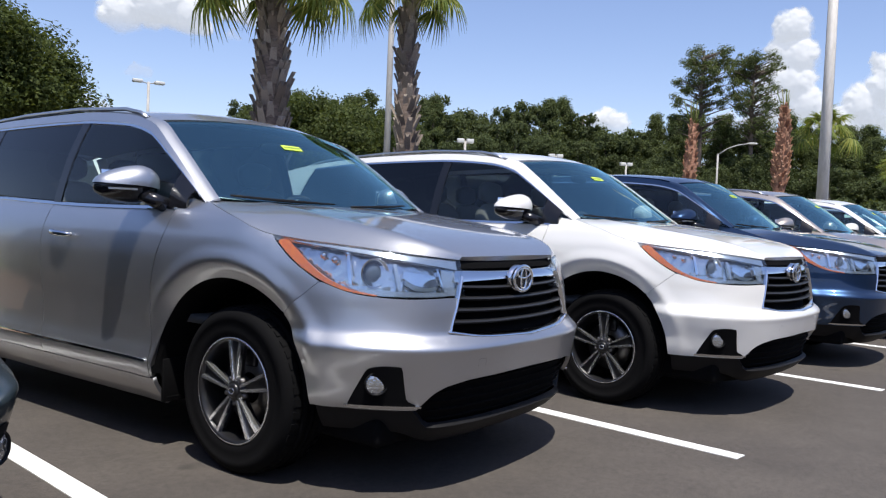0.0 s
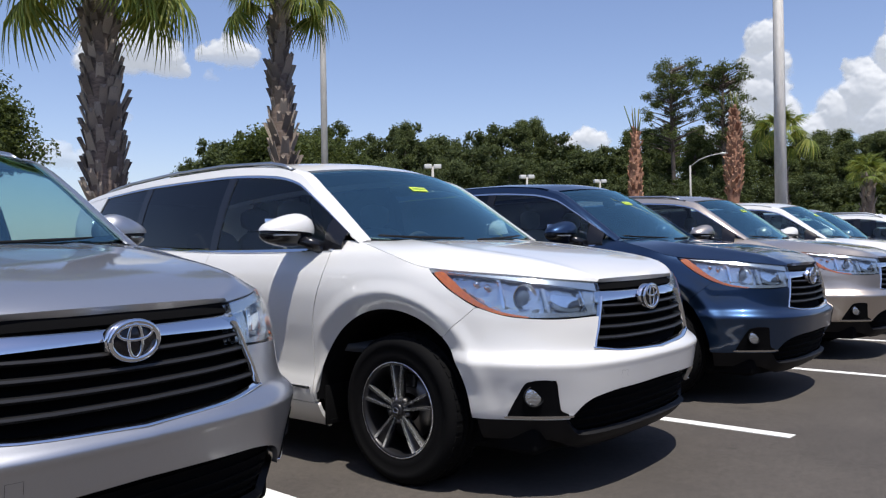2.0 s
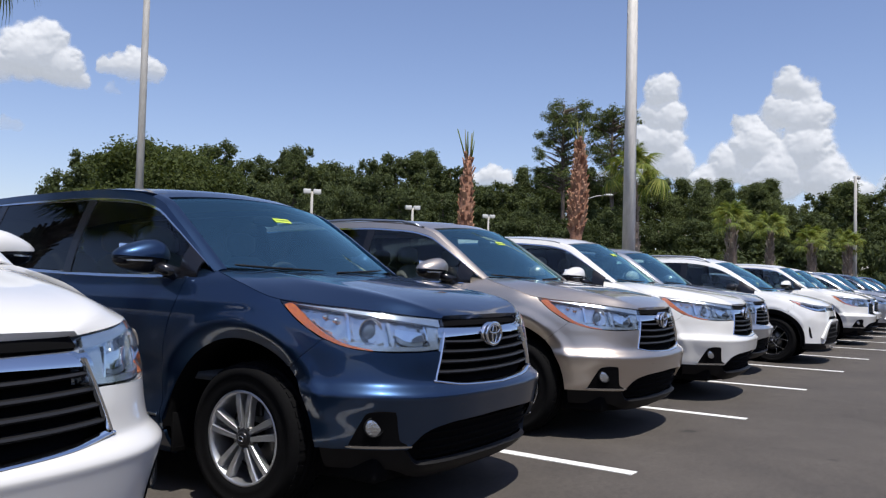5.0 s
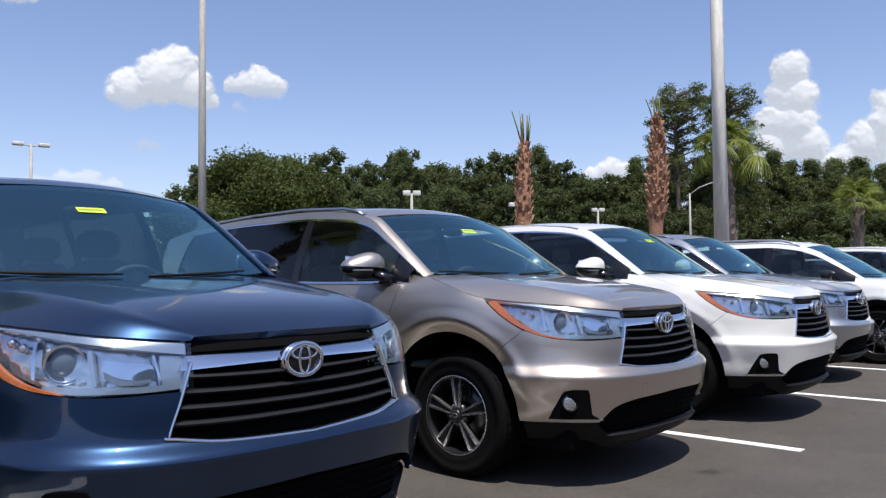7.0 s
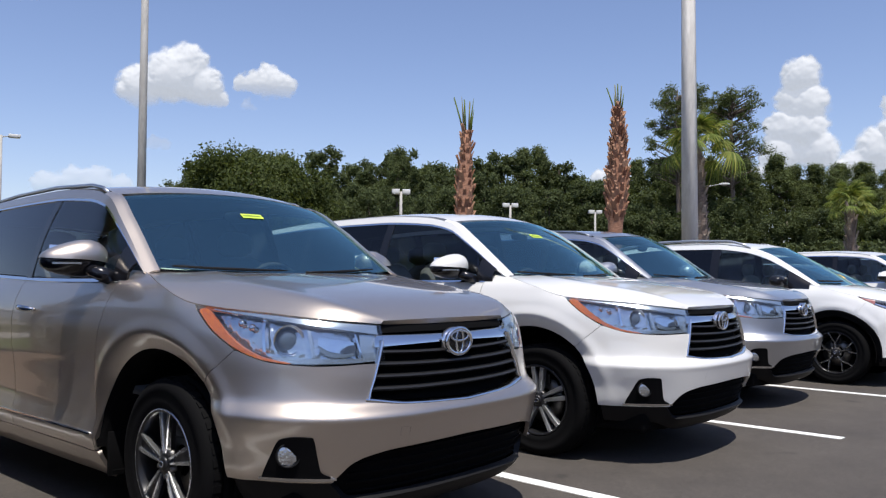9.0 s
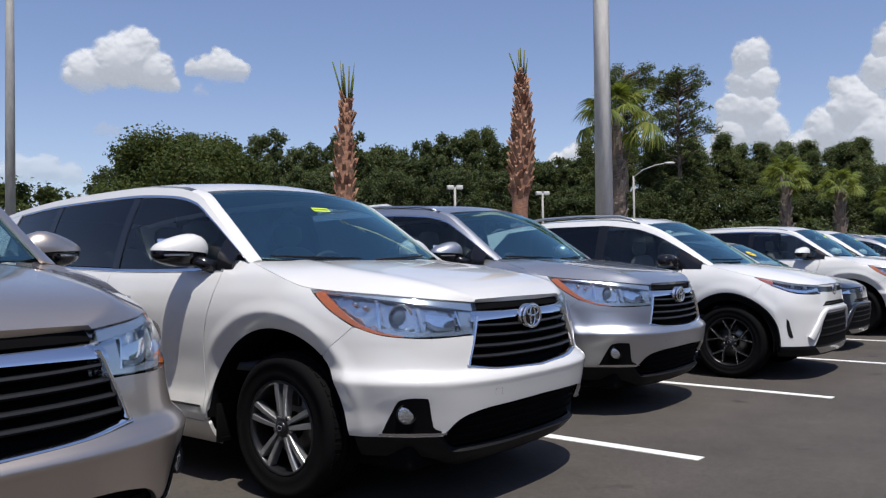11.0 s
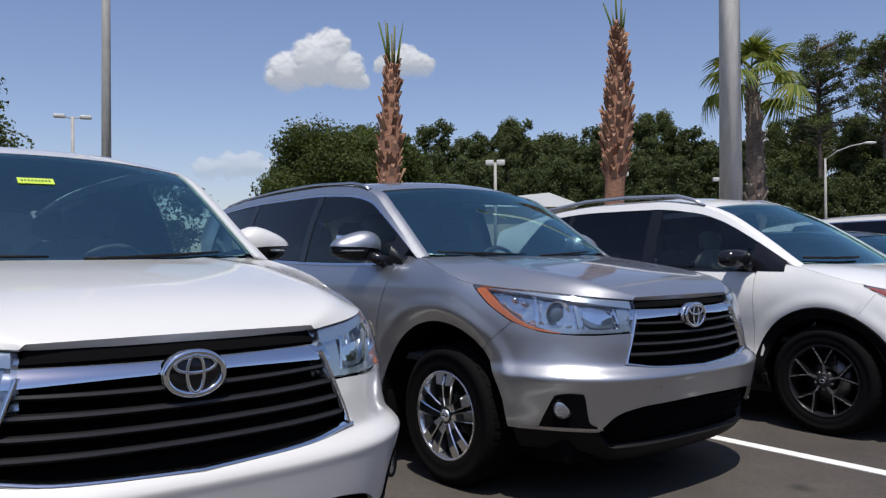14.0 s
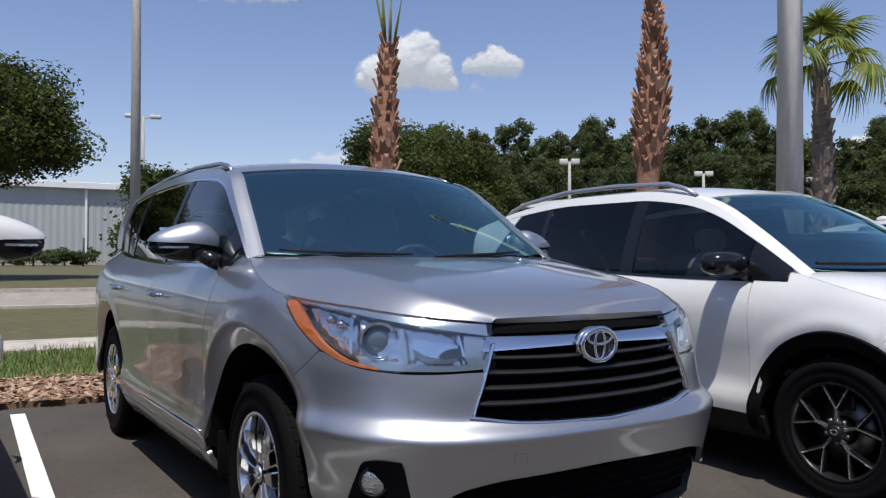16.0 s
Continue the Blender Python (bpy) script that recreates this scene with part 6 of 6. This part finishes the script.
def frond_bm(seed, length, fan, droop, bm=None):
    """A fan leaf: a bowed stalk and narrow blades that spread from its end and hang at the tips. It grows along +x."""
    r = random.Random(seed)
    bm = bm or bmesh.new()
    tip = Vector((length, 0, length * 0.25))
    tube_bm([(0, 0, 0), (length * 0.5, 0, length * 0.19), tip], [0.022, 0.014, 0.008], 5, bm)
    n = 28
    for i in range(n):
        a = lerp(-1.95, 1.95, i / (n - 1)) + r.uniform(-0.04, 0.04)
        l = fan * (0.72 + 0.28 * math.cos(a * 0.7)) * r.uniform(0.88, 1.1)
        d = Vector((math.cos(a), math.sin(a), 0.16 - 0.12 * abs(a)))
        side = Vector((-math.sin(a), math.cos(a), 0.25)).normalized()
        w = 0.036
        rows = []
        for u, ww in ((0.02, 0.4), (0.35, 1.0), (0.65, 0.8), (0.86, 0.4), (1.0, 0.05)):
            p = tip + d * l * u - Vector((0, 0, 1)) * droop * l * u**2.6
            rows.append((bm.verts.new(p - side * w * ww), bm.verts.new(p + Vector((0, 0, w * ww * 0.6))), bm.verts.new(p + side * w * ww)))
        for p, q in zip(rows, rows[1:]):
            bm.faces.new((p[0], q[0], q[1], p[1]))
            bm.faces.new((p[1], q[1], q[2], p[2]))
    return bm


def frond_mesh(seed, length, fan, droop):
    b = frond_bm(seed, length, fan, droop)
    me = bpy.data.meshes.new("frond")
    b.to_mesh(me)
    b.free()
    me.materials.append(palm_leaf)
    return me


FRONDS = [frond_mesh(i, 0.75 + 0.1 * i, 0.70 + 0.04 * i, 0.50 + 0.20 * i) for i in range(4)]


def build_palm(label, x, y, top, radii, boots, look_kind, leaves, seed, boot_from=0.4, boot_size=0.13, group="palms behind the row", size=1.0):
    """radii: trunk radius by height. leaves: 'full', 'cut' or a number."""
    r = random.Random(seed)
    palm = thing("palm", label, "palm tree", group, pose(x, y, 0.03))
    rad = Curve(*radii)
    zs = steps(0, top, 14)
    bend = lambda z: (0.05 * math.sin(z * 0.9 + seed), 0.04 * math.sin(z * 0.7 + 2 * seed))
    bm = tube_bm([(*bend(z), z) for z in zs], [rad(z) * r.uniform(0.96, 1.04) for z in zs], 14)
    part("trunk", bm, palm_bark if look_kind == "grey" else red_bark, palm)
    for i in range(boots):
        z = lerp(boot_from, top - 0.05, (i + 0.5) / boots)
        a = i * 2.39996 + r.uniform(-0.3, 0.3)
        z += r.uniform(-0.03, 0.03)
        o = new("leaf_base", boot_mesh[look_kind])
        o.parent = palm
        s = boot_size * r.uniform(0.75, 1.25)
        bx, by = bend(z)
        q = rad(z) - 0.02
        lean = r.uniform(0.55, 1.35)
        o.matrix_local = pose(bx - math.sin(a) * q, by + math.cos(a) * q, z - 0.04, 0, 0, math.degrees(a)) @ Matrix.Diagonal((s * 0.88, s * lean * 0.8, s * 1.75, 1))
    if leaves == "cut":
        for i in range(7):
            a = i * 0.9 + r.uniform(-0.2, 0.2)
            l, out = r.uniform(0.28, 0.62), r.uniform(0.03, 0.13) + (0.10 if i == 2 else 0)
            p0 = Vector((bend(top)[0] + 0.05 * math.cos(a), bend(top)[1] + 0.05 * math.sin(a), top - 0.1))
            p1 = p0 + Vector((out * math.cos(a), out * math.sin(a), l + 0.1))
            b = tube_bm([p0, p0.lerp(p1, 0.5) + Vector((0, 0, 0.02)), p1], [0.017, 0.015, 0.011 if i % 3 else 0.003], 5)
            part("cut_stalk", b, palm_dry if i % 2 else palm_leaf, palm)
    else:
        for i in range(leaves):
            a = i * 2.39996 + r.uniform(-0.2, 0.2)
            el = lerp(-0.50, 1.25, (i + 0.5) / leaves) + r.uniform(-0.12, 0.12)
            pick = min(3, max(0, int(lerp(3.9, 0, (i + 0.5) / leaves))))
            o = new("frond", FRONDS[min(pick, 1) if group == "distant palms" else pick])
            o.parent = palm
            s = size * r.uniform(0.85, 1.15)
            o.matrix_local = pose(bend(top)[0], bend(top)[1], top - 0.12 + 0.10 * el, 0, 0, math.degrees(a)) @ pose(0, 0, 0, 0, -math.degrees(el)) @ Matrix.Diagonal((s, s, s, 1))
    return palm


build_palm("leafy sabal palm with a rough grey-brown trunk", 5.85, 6.2, 4.05, [(0, 0.22), (0.6, 0.17), (2.2, 0.18), (3.3, 0.145), (4.05, 0.10)], 210, "grey", 44, 1, 0.4, 0.125, size=0.56)
build_palm("slim leafy sabal palm with ragged leaf bases", 8.2, 6.25, 4.42, [(0, 0.19), (0.6, 0.13), (2.4, 0.14), (3.3, 0.11), (4.42, 0.08)], 150, "grey", 30, 2, 0.8, 0.125, size=0.46)
build_palm("trimmed palm with a slim red-brown trunk and cut stalks", 18.82, 7.02, 3.76, [(0, 0.18), (0.8, 0.125), (2.6, 0.14), (3.3, 0.10), (3.76, 0.065)], 190, "red", "cut", 3, 0.6, 0.095)
build_palm("trimmed palm with a swollen red-brown trunk and cut stalks", 22.15, 6.12, 4.52, [(0, 0.19), (1.4, 0.14), (2.2, 0.14), (2.6, 0.18), (3.0, 0.195), (3.4, 0.175), (4.0, 0.105), (4.52, 0.055)], 240, "red", "cut", 4, 2.3, 0.11)
build_palm("leafy sabal palm beside a grey lamp post", 25.7, 6.15, 4.28, [(0, 0.20), (0.6, 0.16), (2.5, 0.15), (3.6, 0.12), (4.28, 0.09)], 110, "grey", 17, 5, 1.0, 0.10, size=0.60)
for i, (x, y, h) in enumerate(((40.3, 7.4, 3.2), (43.6, 8.4, 3.7), (46.5, 7.2, 3.3), (50.5, 8.2, 3.8), (53.0, 6.6, 3.0), (57.5, 7.2, 3.5), (60.0, 5.6, 3.2), (64.0, 6.4, 3.7))):
    build_palm("distant leafy palm with a grey trunk", x, y, h + 0.75, [(0, 0.24), (1.0, 0.19), (h + 0.75, 0.13)], 40, "grey", 16, 20 + i, 0.6, 0.18, "distant palms", size=0.66)

# ---------------------------------------------------------------- lamp posts
pole_mat = material("pole_grey", (0.33, 0.32, 0.30), 0.7)
color(pole_mat, ramp(pole_mat, noise_tex(pole_mat, 9, 5, 0.7, stretch=(1, 1, 0.25)), (0.3, (0.27, 0.26, 0.245)), (0.7, (0.40, 0.39, 0.37))))
pale_pole = material("pole_pale", (0.52, 0.50, 0.47), 0.7)
color(pale_pole, ramp(pale_pole, noise_tex(pale_pole, 9, 5, 0.7, stretch=(1, 1, 0.25)), (0.3, (0.44, 0.42, 0.395)), (0.7, (0.60, 0.58, 0.55))))
lamp_head = material("lamp_head", (0.55, 0.55, 0.54), 0.5)
lamp_glass = material("lamp_glass", (0.75, 0.76, 0.76), 0.25)


def build_post(label, x, y, h, r0, r1, heads, square=False, turn=0.0, group="car park lamp posts", size=1.0, pole_mat=pole_mat, head=(0.40, 1.05, 0.10)):
    post = thing("lamp_post", label, "lamp post", group, pose(x, y, 0.0, 0, 0, turn))
    if square:
        bm = bmesh.new()
        bmesh.ops.create_cube(bm, size=1)
        for v in bm.verts:
            k = r0 if v.co.z < 0 else r1
            v.co = Vector((math.copysign(k, v.co.x), math.copysign(k, v.co.y), 0 if v.co.z < 0 else h))
        bmesh.ops.bevel(bm, geom=bm.edges[:], offset=0.02, segments=2, affect="EDGES")
    else:
        bm = tube_bm([(0, 0, 0), (0, 0, h * 0.5), (0, 0, h)], [r0, (r0 + r1) / 2, r1], 16)
    part("pole", bm, pole_mat, post)
    part("base", lathe_bm([(0.0, 0.55), (r0 * 1.7, 0.55), (r0 * 1.8, 0.5), (r0 * 1.8, 0.0)], 20, "z"), concrete, post)
    for sg in ((-1, 1) if heads == 2 else (1,)):
        arm = part("arm", tube_bm([(0, 0, h - 0.1), (sg * 0.5 * size, 0, h - 0.02)], 0.035 * size, 6), pole_mat, post)
        part("lamp_head", box_bm(min(sg * head[0], sg * head[1]) * size, max(sg * head[0], sg * head[1]) * size, -0.20 * size, 0.20 * size, h - head[2] * size, h + head[2] * size, 0.03), lamp_head, post)
        part("lamp_lens", box_bm(min(sg * (head[0] + 0.06), sg * (head[1] - 0.07)) * size, max(sg * (head[0] + 0.06), sg * (head[1] - 0.07)) * size, -0.15 * size, 0.15 * size, h - (head[2] + 0.015) * size, h - (head[2] + 0.002) * size), lamp_glass, post)
    return post


build_post("tall grey tapered lamp post beside a palm", 24.44, 5.72, 10.5, 0.145, 0.105, 2, True, 4, pole_mat=pale_pole)
build_post("slim grey lamp post near the road", 17.34, 16.45, 11.0, 0.115, 0.075, 2, False, 20)
build_post("twin-headed lamp post across the road", 21.1, 39.5, 8.0, 0.10, 0.07, 2, False, -12, size=0.8)
for x, y, h in ((48.05, 40.3, 7.55), (60.7, 40.4, 7.45), (75.0, 41.4, 7.85)):
    build_post("pale box-headed lamp post before the wood", x, y, h, 0.13, 0.10, 2, False, -38, "distant lamp posts", 1.0, head=(0.10, 0.66, 0.17))
build_post("single-headed lamp post far along the car park", 66.0, 6.1, 9.05, 0.13, 0.09, 1, False, 0, "distant lamp posts")
street = thing("street_lamp", "thin pole street lamp with a curved arm", "street lamp", at=pose(72.2, 30.2, 0))
part("pole", tube_bm([(0, 0, 0), (0, 0, 4.2), (0, 0, 8.4)], [0.12, 0.10, 0.08], 10), pole_mat, street)
part("arm", tube_bm([(0, 0, 8.3), (0.4, -0.7, 8.9), (0.9, -1.55, 9.25), (1.35, -2.35, 9.4)], 0.05, 7), pole_mat, street)
hd = blob_bm((0, 0, 0), (0.45, 0.16, 0.10), sub=2, power=2.5)
hd.transform(Matrix.Translation((1.5, -2.6, 9.4)) @ Matrix.Rotation(math.radians(-60), 4, "Z"))
part("lamp_head", hd, lamp_head, street)

# ---------------------------------------------------------------- buildings
metal_wall = material("white_metal_cladding", (0.62, 0.64, 0.66), 0.5)
color(metal_wall, ramp(metal_wall, noise_tex(metal_wall, 0.15, 5, 0.6, stretch=(1, 1, 0.3)), (0.3, (0.35, 0.37, 0.38)), (0.7, (0.45, 0.465, 0.475))))
roof_metal = material("white_roof", (0.78, 0.79, 0.80), 0.45)
ware = thing("warehouse", "long white metal-clad warehouse with a low roof", "building", at=pose(0, 100, 0))
X0, X1, HW = -70.0, 30.5, 8.9
bm = bmesh.new()
n = 260   # ribbed cladding
for i in range(n):
    a, b = lerp(X0, X1, i / n), lerp(X0, X1, (i + 1) / n)
    ya, yb = (0.0, -0.06) if i % 2 else (-0.06, 0.0)
    q = [bm.verts.new(p) for p in ((a, ya, 0), (b, yb, 0), (b, yb, HW), (a, ya, HW))]
    bm.faces.new(q)
part("front_wall", bm, metal_wall, ware, smooth=False)
part("wall", box_bm(X0, X1, 0.1, 30, 0, HW), metal_wall, ware, smooth=False)
part("roof", box_bm(X0 - 0.5, X1 + 0.5, -0.7, 30.5, HW, HW + 0.75, 0.05), roof_metal, ware, smooth=False)
part("upper_roof", box_bm(X0 - 0.5, 16.0, 4, 26, HW + 0.75, HW + 1.7, 0.05), roof_metal, ware, smooth=False)
part("downpipe", box_bm(24.2, 24.45, -0.3, -0.08, 0, HW), roof_metal, ware, smooth=False)
part("plinth", box_bm(X0, X1, -0.12, 0.1, 0, 0.6), concrete, ware, smooth=False)
hedge = build_tree("low dark clipped hedge before the warehouse", 95, 2.2, 2.4, wood_leaf, 0.18, 260, 0.0, 16, 0.06)
tagged(hedge, category="hedge", group="warehouse hedge")
for i in range(7):
    x = 12.0 + 1.9 * i
    h = hedge if i == 0 else copy_thing(hedge, pose(x, 92, 0))
    h.matrix_world = pose(x, 92, 0.0, 0, 0, 70 * i)
    h.scale = (1.3, 1.0, 0.85)
for x in (18.4, 23.0):
    tagged(link_mesh("fence_post", tube_bm([(x, 88, 0), (x, 88, 3.0)], 0.10, 6), material("dark_post", (0.05, 0.045, 0.04), 0.8)), "dark thin post before the warehouse", "post")
gab = thing("gable_building", "low building with a white gable roof", "building", at=pose(60.5, 50.0, 0, 0, 0, -38))
part("wall", box_bm(-7.2, 3.2, 0, 9, 0, 5.45), material("tan_wall", (0.42, 0.38, 0.33), 0.8), gab, smooth=False)
bm = bmesh.new()
v = [bm.verts.new(p) for p in ((-7.8, -0.6, 5.75), (3.7, -0.6, 5.65), (1.2, -0.6, 6.60), (-7.8, 9.6, 5.75), (3.7, 9.6, 5.65), (1.2, 9.6, 6.60), (-7.8, -0.6, 5.45), (3.7, -0.6, 5.35), (-7.8, 9.6, 5.45), (3.7, 9.6, 5.35))]
for q in ((0, 2, 5, 3), (2, 1, 4, 5), (0, 6, 7, 1), (0, 1, 2), (3, 5, 4), (6, 8, 9, 7), (0, 3, 8, 6), (1, 7, 9, 4), (3, 4, 9, 8)):
    bm.faces.new([v[i] for i in q])
bmesh.ops.recalc_face_normals(bm, faces=bm.faces)
part("roof", bm, roof_metal, gab, smooth=False)

# ---------------------------------------------------------------- clouds
def cloud_material():
    """Cloud lit by the sun, with a glow in place of the light scattered within it; see-through where its density falls
    off and where its base is faded as if by haze.
    """
    m = bpy.data.materials.new("cloud")
    m.use_nodes = True
    n, l = m.node_tree.nodes, m.node_tree.links
    n.clear()
    out, add, mx = n.new("ShaderNodeOutputMaterial"), n.new("ShaderNodeAddShader"), n.new("ShaderNodeMixShader")
    em, df, tr = n.new("ShaderNodeEmission"), n.new("ShaderNodeBsdfDiffuse"), n.new("ShaderNodeBsdfTransparent")
    # even bluish glow stands in for light scattered inside the cloud
    em.inputs[0].default_value, em.inputs[1].default_value = (0.80, 0.87, 0.99, 1), 0.52
    df.inputs[0].default_value = (0.26, 0.252, 0.240, 1)
    at = n.new("ShaderNodeAttribute")
    at.attribute_name = "thickness"
    l.new(em.outputs[0], add.inputs[0])
    l.new(df.outputs[0], add.inputs[1])
    l.new(at.outputs["Fac"], mx.inputs[0])
    l.new(tr.outputs[0], mx.inputs[1])
    l.new(add.outputs[0], mx.inputs[2])
    l.new(mx.outputs[0], out.inputs[0])
    return m


cloud_mat = cloud_material()


def build_cloud(label, lumps, seed, dist=3200.0, step=0.085, thin=1.0):
    """A billowing relief that swells towards the car park. lumps: (bearing, elevation, radius) in degrees."""
    rnd = random.Random(seed)
    L = [(b, e, q * 1.14) for b, e, q in lumps]
    for b, e, q in lumps:   # smaller billows over the upper sides of each lump
        for _ in range(7):
            w, k = rnd.uniform(-0.5, math.pi + 0.5), q * rnd.uniform(0.28, 0.52)
            L.append((b + 0.80 * q * math.cos(w), e + 0.80 * q * math.sin(w), k))
    L = np.array(L)
    b0, b1 = (L[:, 0] - L[:, 2]).min() - 0.7, (L[:, 0] + L[:, 2]).max() + 0.7
    e0, e1 = (L[:, 1] - L[:, 2]).min() - 0.5, (L[:, 1] + L[:, 2]).max() + 0.6
    nb, ne = int((b1 - b0) / step), int((e1 - e0) / step)
    verts, dens, index, faces = [], [], {}, []
    for i in range(nb + 1):
        for j in range(ne + 1):
            b, e = lerp(b0, b1, i / nb), lerp(e0, e1, j / ne)
            w = Vector((b * 0.9, e * 0.9, seed * 7.3))
            wb = b + 0.24 * noise.fractal(w * 1.5, 0.9, 2.1, 3)
            we = e + 0.24 * noise.fractal(w * 1.5 + Vector((31, 7, 0)), 0.9, 2.1, 3)
            d = np.hypot(wb - L[:, 0], (we - L[:, 1]) * np.where(we < L[:, 1], 1.2, 1.0)) / L[:, 2]
            h = float(((1 - d) * np.minimum(1, L[:, 2] / 0.8)).max()) + 0.05 * noise.fractal(w * 4.5, 0.75, 2.2, 4)
            if h < -0.16:
                continue
            cap = L[:, 2] * np.sqrt(np.maximum(0.0, 1.1 - d * d))
            swell = float(np.log(np.exp(7 * cap).sum()) / 7)
            a = smooth01((h + 0.14) / 0.34) * thin
            # lower part made more transparent, imitating haze at the cloud base
            a *= lerp(0.35, 1.0, smooth01((e - e0 - 0.35) / 1.5))
            r = dist - dist * radians(1.0) * swell * 0.8
            index[i, j] = len(verts)
            verts.append((math.sin(radians(b)) * math.cos(radians(e)) * r, math.cos(radians(b)) * math.cos(radians(e)) * r, math.sin(radians(e)) * r))
            dens.append(a)
    for i, j in index:
        q = [(i, j), (i + 1, j), (i + 1, j + 1), (i, j + 1)]
        if all(k in index for k in q):
            faces.append([index[k] for k in q])
    me = bpy.data.meshes.new("cloud")
    me.from_pydata(verts, [], faces)
    me.attributes.new("thickness", "FLOAT", "POINT").data.foreach_set("value", dens)
    me.materials.append(cloud_mat)
    for f in me.polygons:
        f.use_smooth = True
    return tagged(new("cloud", me), label, "cloud", kind="structure")


build_cloud("white cumulus cloud", [(25.0, 12.6, 1.3), (27.0, 13.4, 1.7), (28.0, 14.3, 1.3), (29.0, 13.0, 1.3), (30.0, 12.3, 0.7)], 1)
build_cloud("small white cumulus cloud", [(33.7, 13.5, 1.05), (34.6, 13.3, 0.75), (32.5, 13.5, 0.7), (31.6, 13.4, 0.5), (33.3, 14.4, 0.4)], 2)
build_cloud("wisp of white cloud", [(32.0, 11.9, 0.35), (32.4, 11.8, 0.25)], 3, thin=0.5)
build_cloud("wisp of white cloud", [(26.0, 9.0, 0.5), (26.6, 9.0, 0.4), (25.5, 8.9, 0.3)], 4, thin=0.5)
build_cloud("low white cloud bank", [(19.5, 6.0, 0.8), (21.0, 6.2, 0.9), (22.5, 6.3, 0.9), (24.0, 6.0, 0.7)], 5, thin=0.5)
build_cloud("towering white cumulus cloud", [(70.2, 13.2, 1.1), (69.6, 11.8, 0.9), (70.6, 11.4, 1.2), (69.2, 10.0, 1.1), (70.4, 9.8, 1.3), (69.0, 8.4, 1.2), (71.2, 8.4, 1.2), (68.4, 7.2, 1.0)], 6)
build_cloud("towering white cumulus cloud", [(78.4, 13.2, 1.0), (79.3, 12.7, 0.9), (77.9, 11.5, 1.2), (79.4, 11.0, 1.4), (75.9, 10.6, 0.9), (76.4, 9.3, 1.6), (79.3, 9.0, 1.7), (74.6, 8.2, 1.3), (77.6, 7.5, 1.9), (80.4, 7.3, 1.5), (73.2, 7.0, 1.2), (82.0, 6.2, 1.2)], 7)
build_cloud("flat white cloud overhead", [(13.0, 18.0, 1.0), (14.5, 18.3, 1.3), (16.2, 18.5, 1.4), (18.0, 18.3, 1.1), (19.0, 18.2, 0.7)], 8)
build_cloud("low white cloud behind the wood", [(58.3, 7.4, 0.8), (59.3, 7.0, 0.7), (57.3, 7.0, 0.7)], 9)
build_cloud("low white cloud behind the wood", [(84.5, 6.2, 1.0), (86.5, 6.6, 1.3), (88.5, 6.2, 1.2), (66.5, 6.6, 1.2)], 10, thin=0.5)
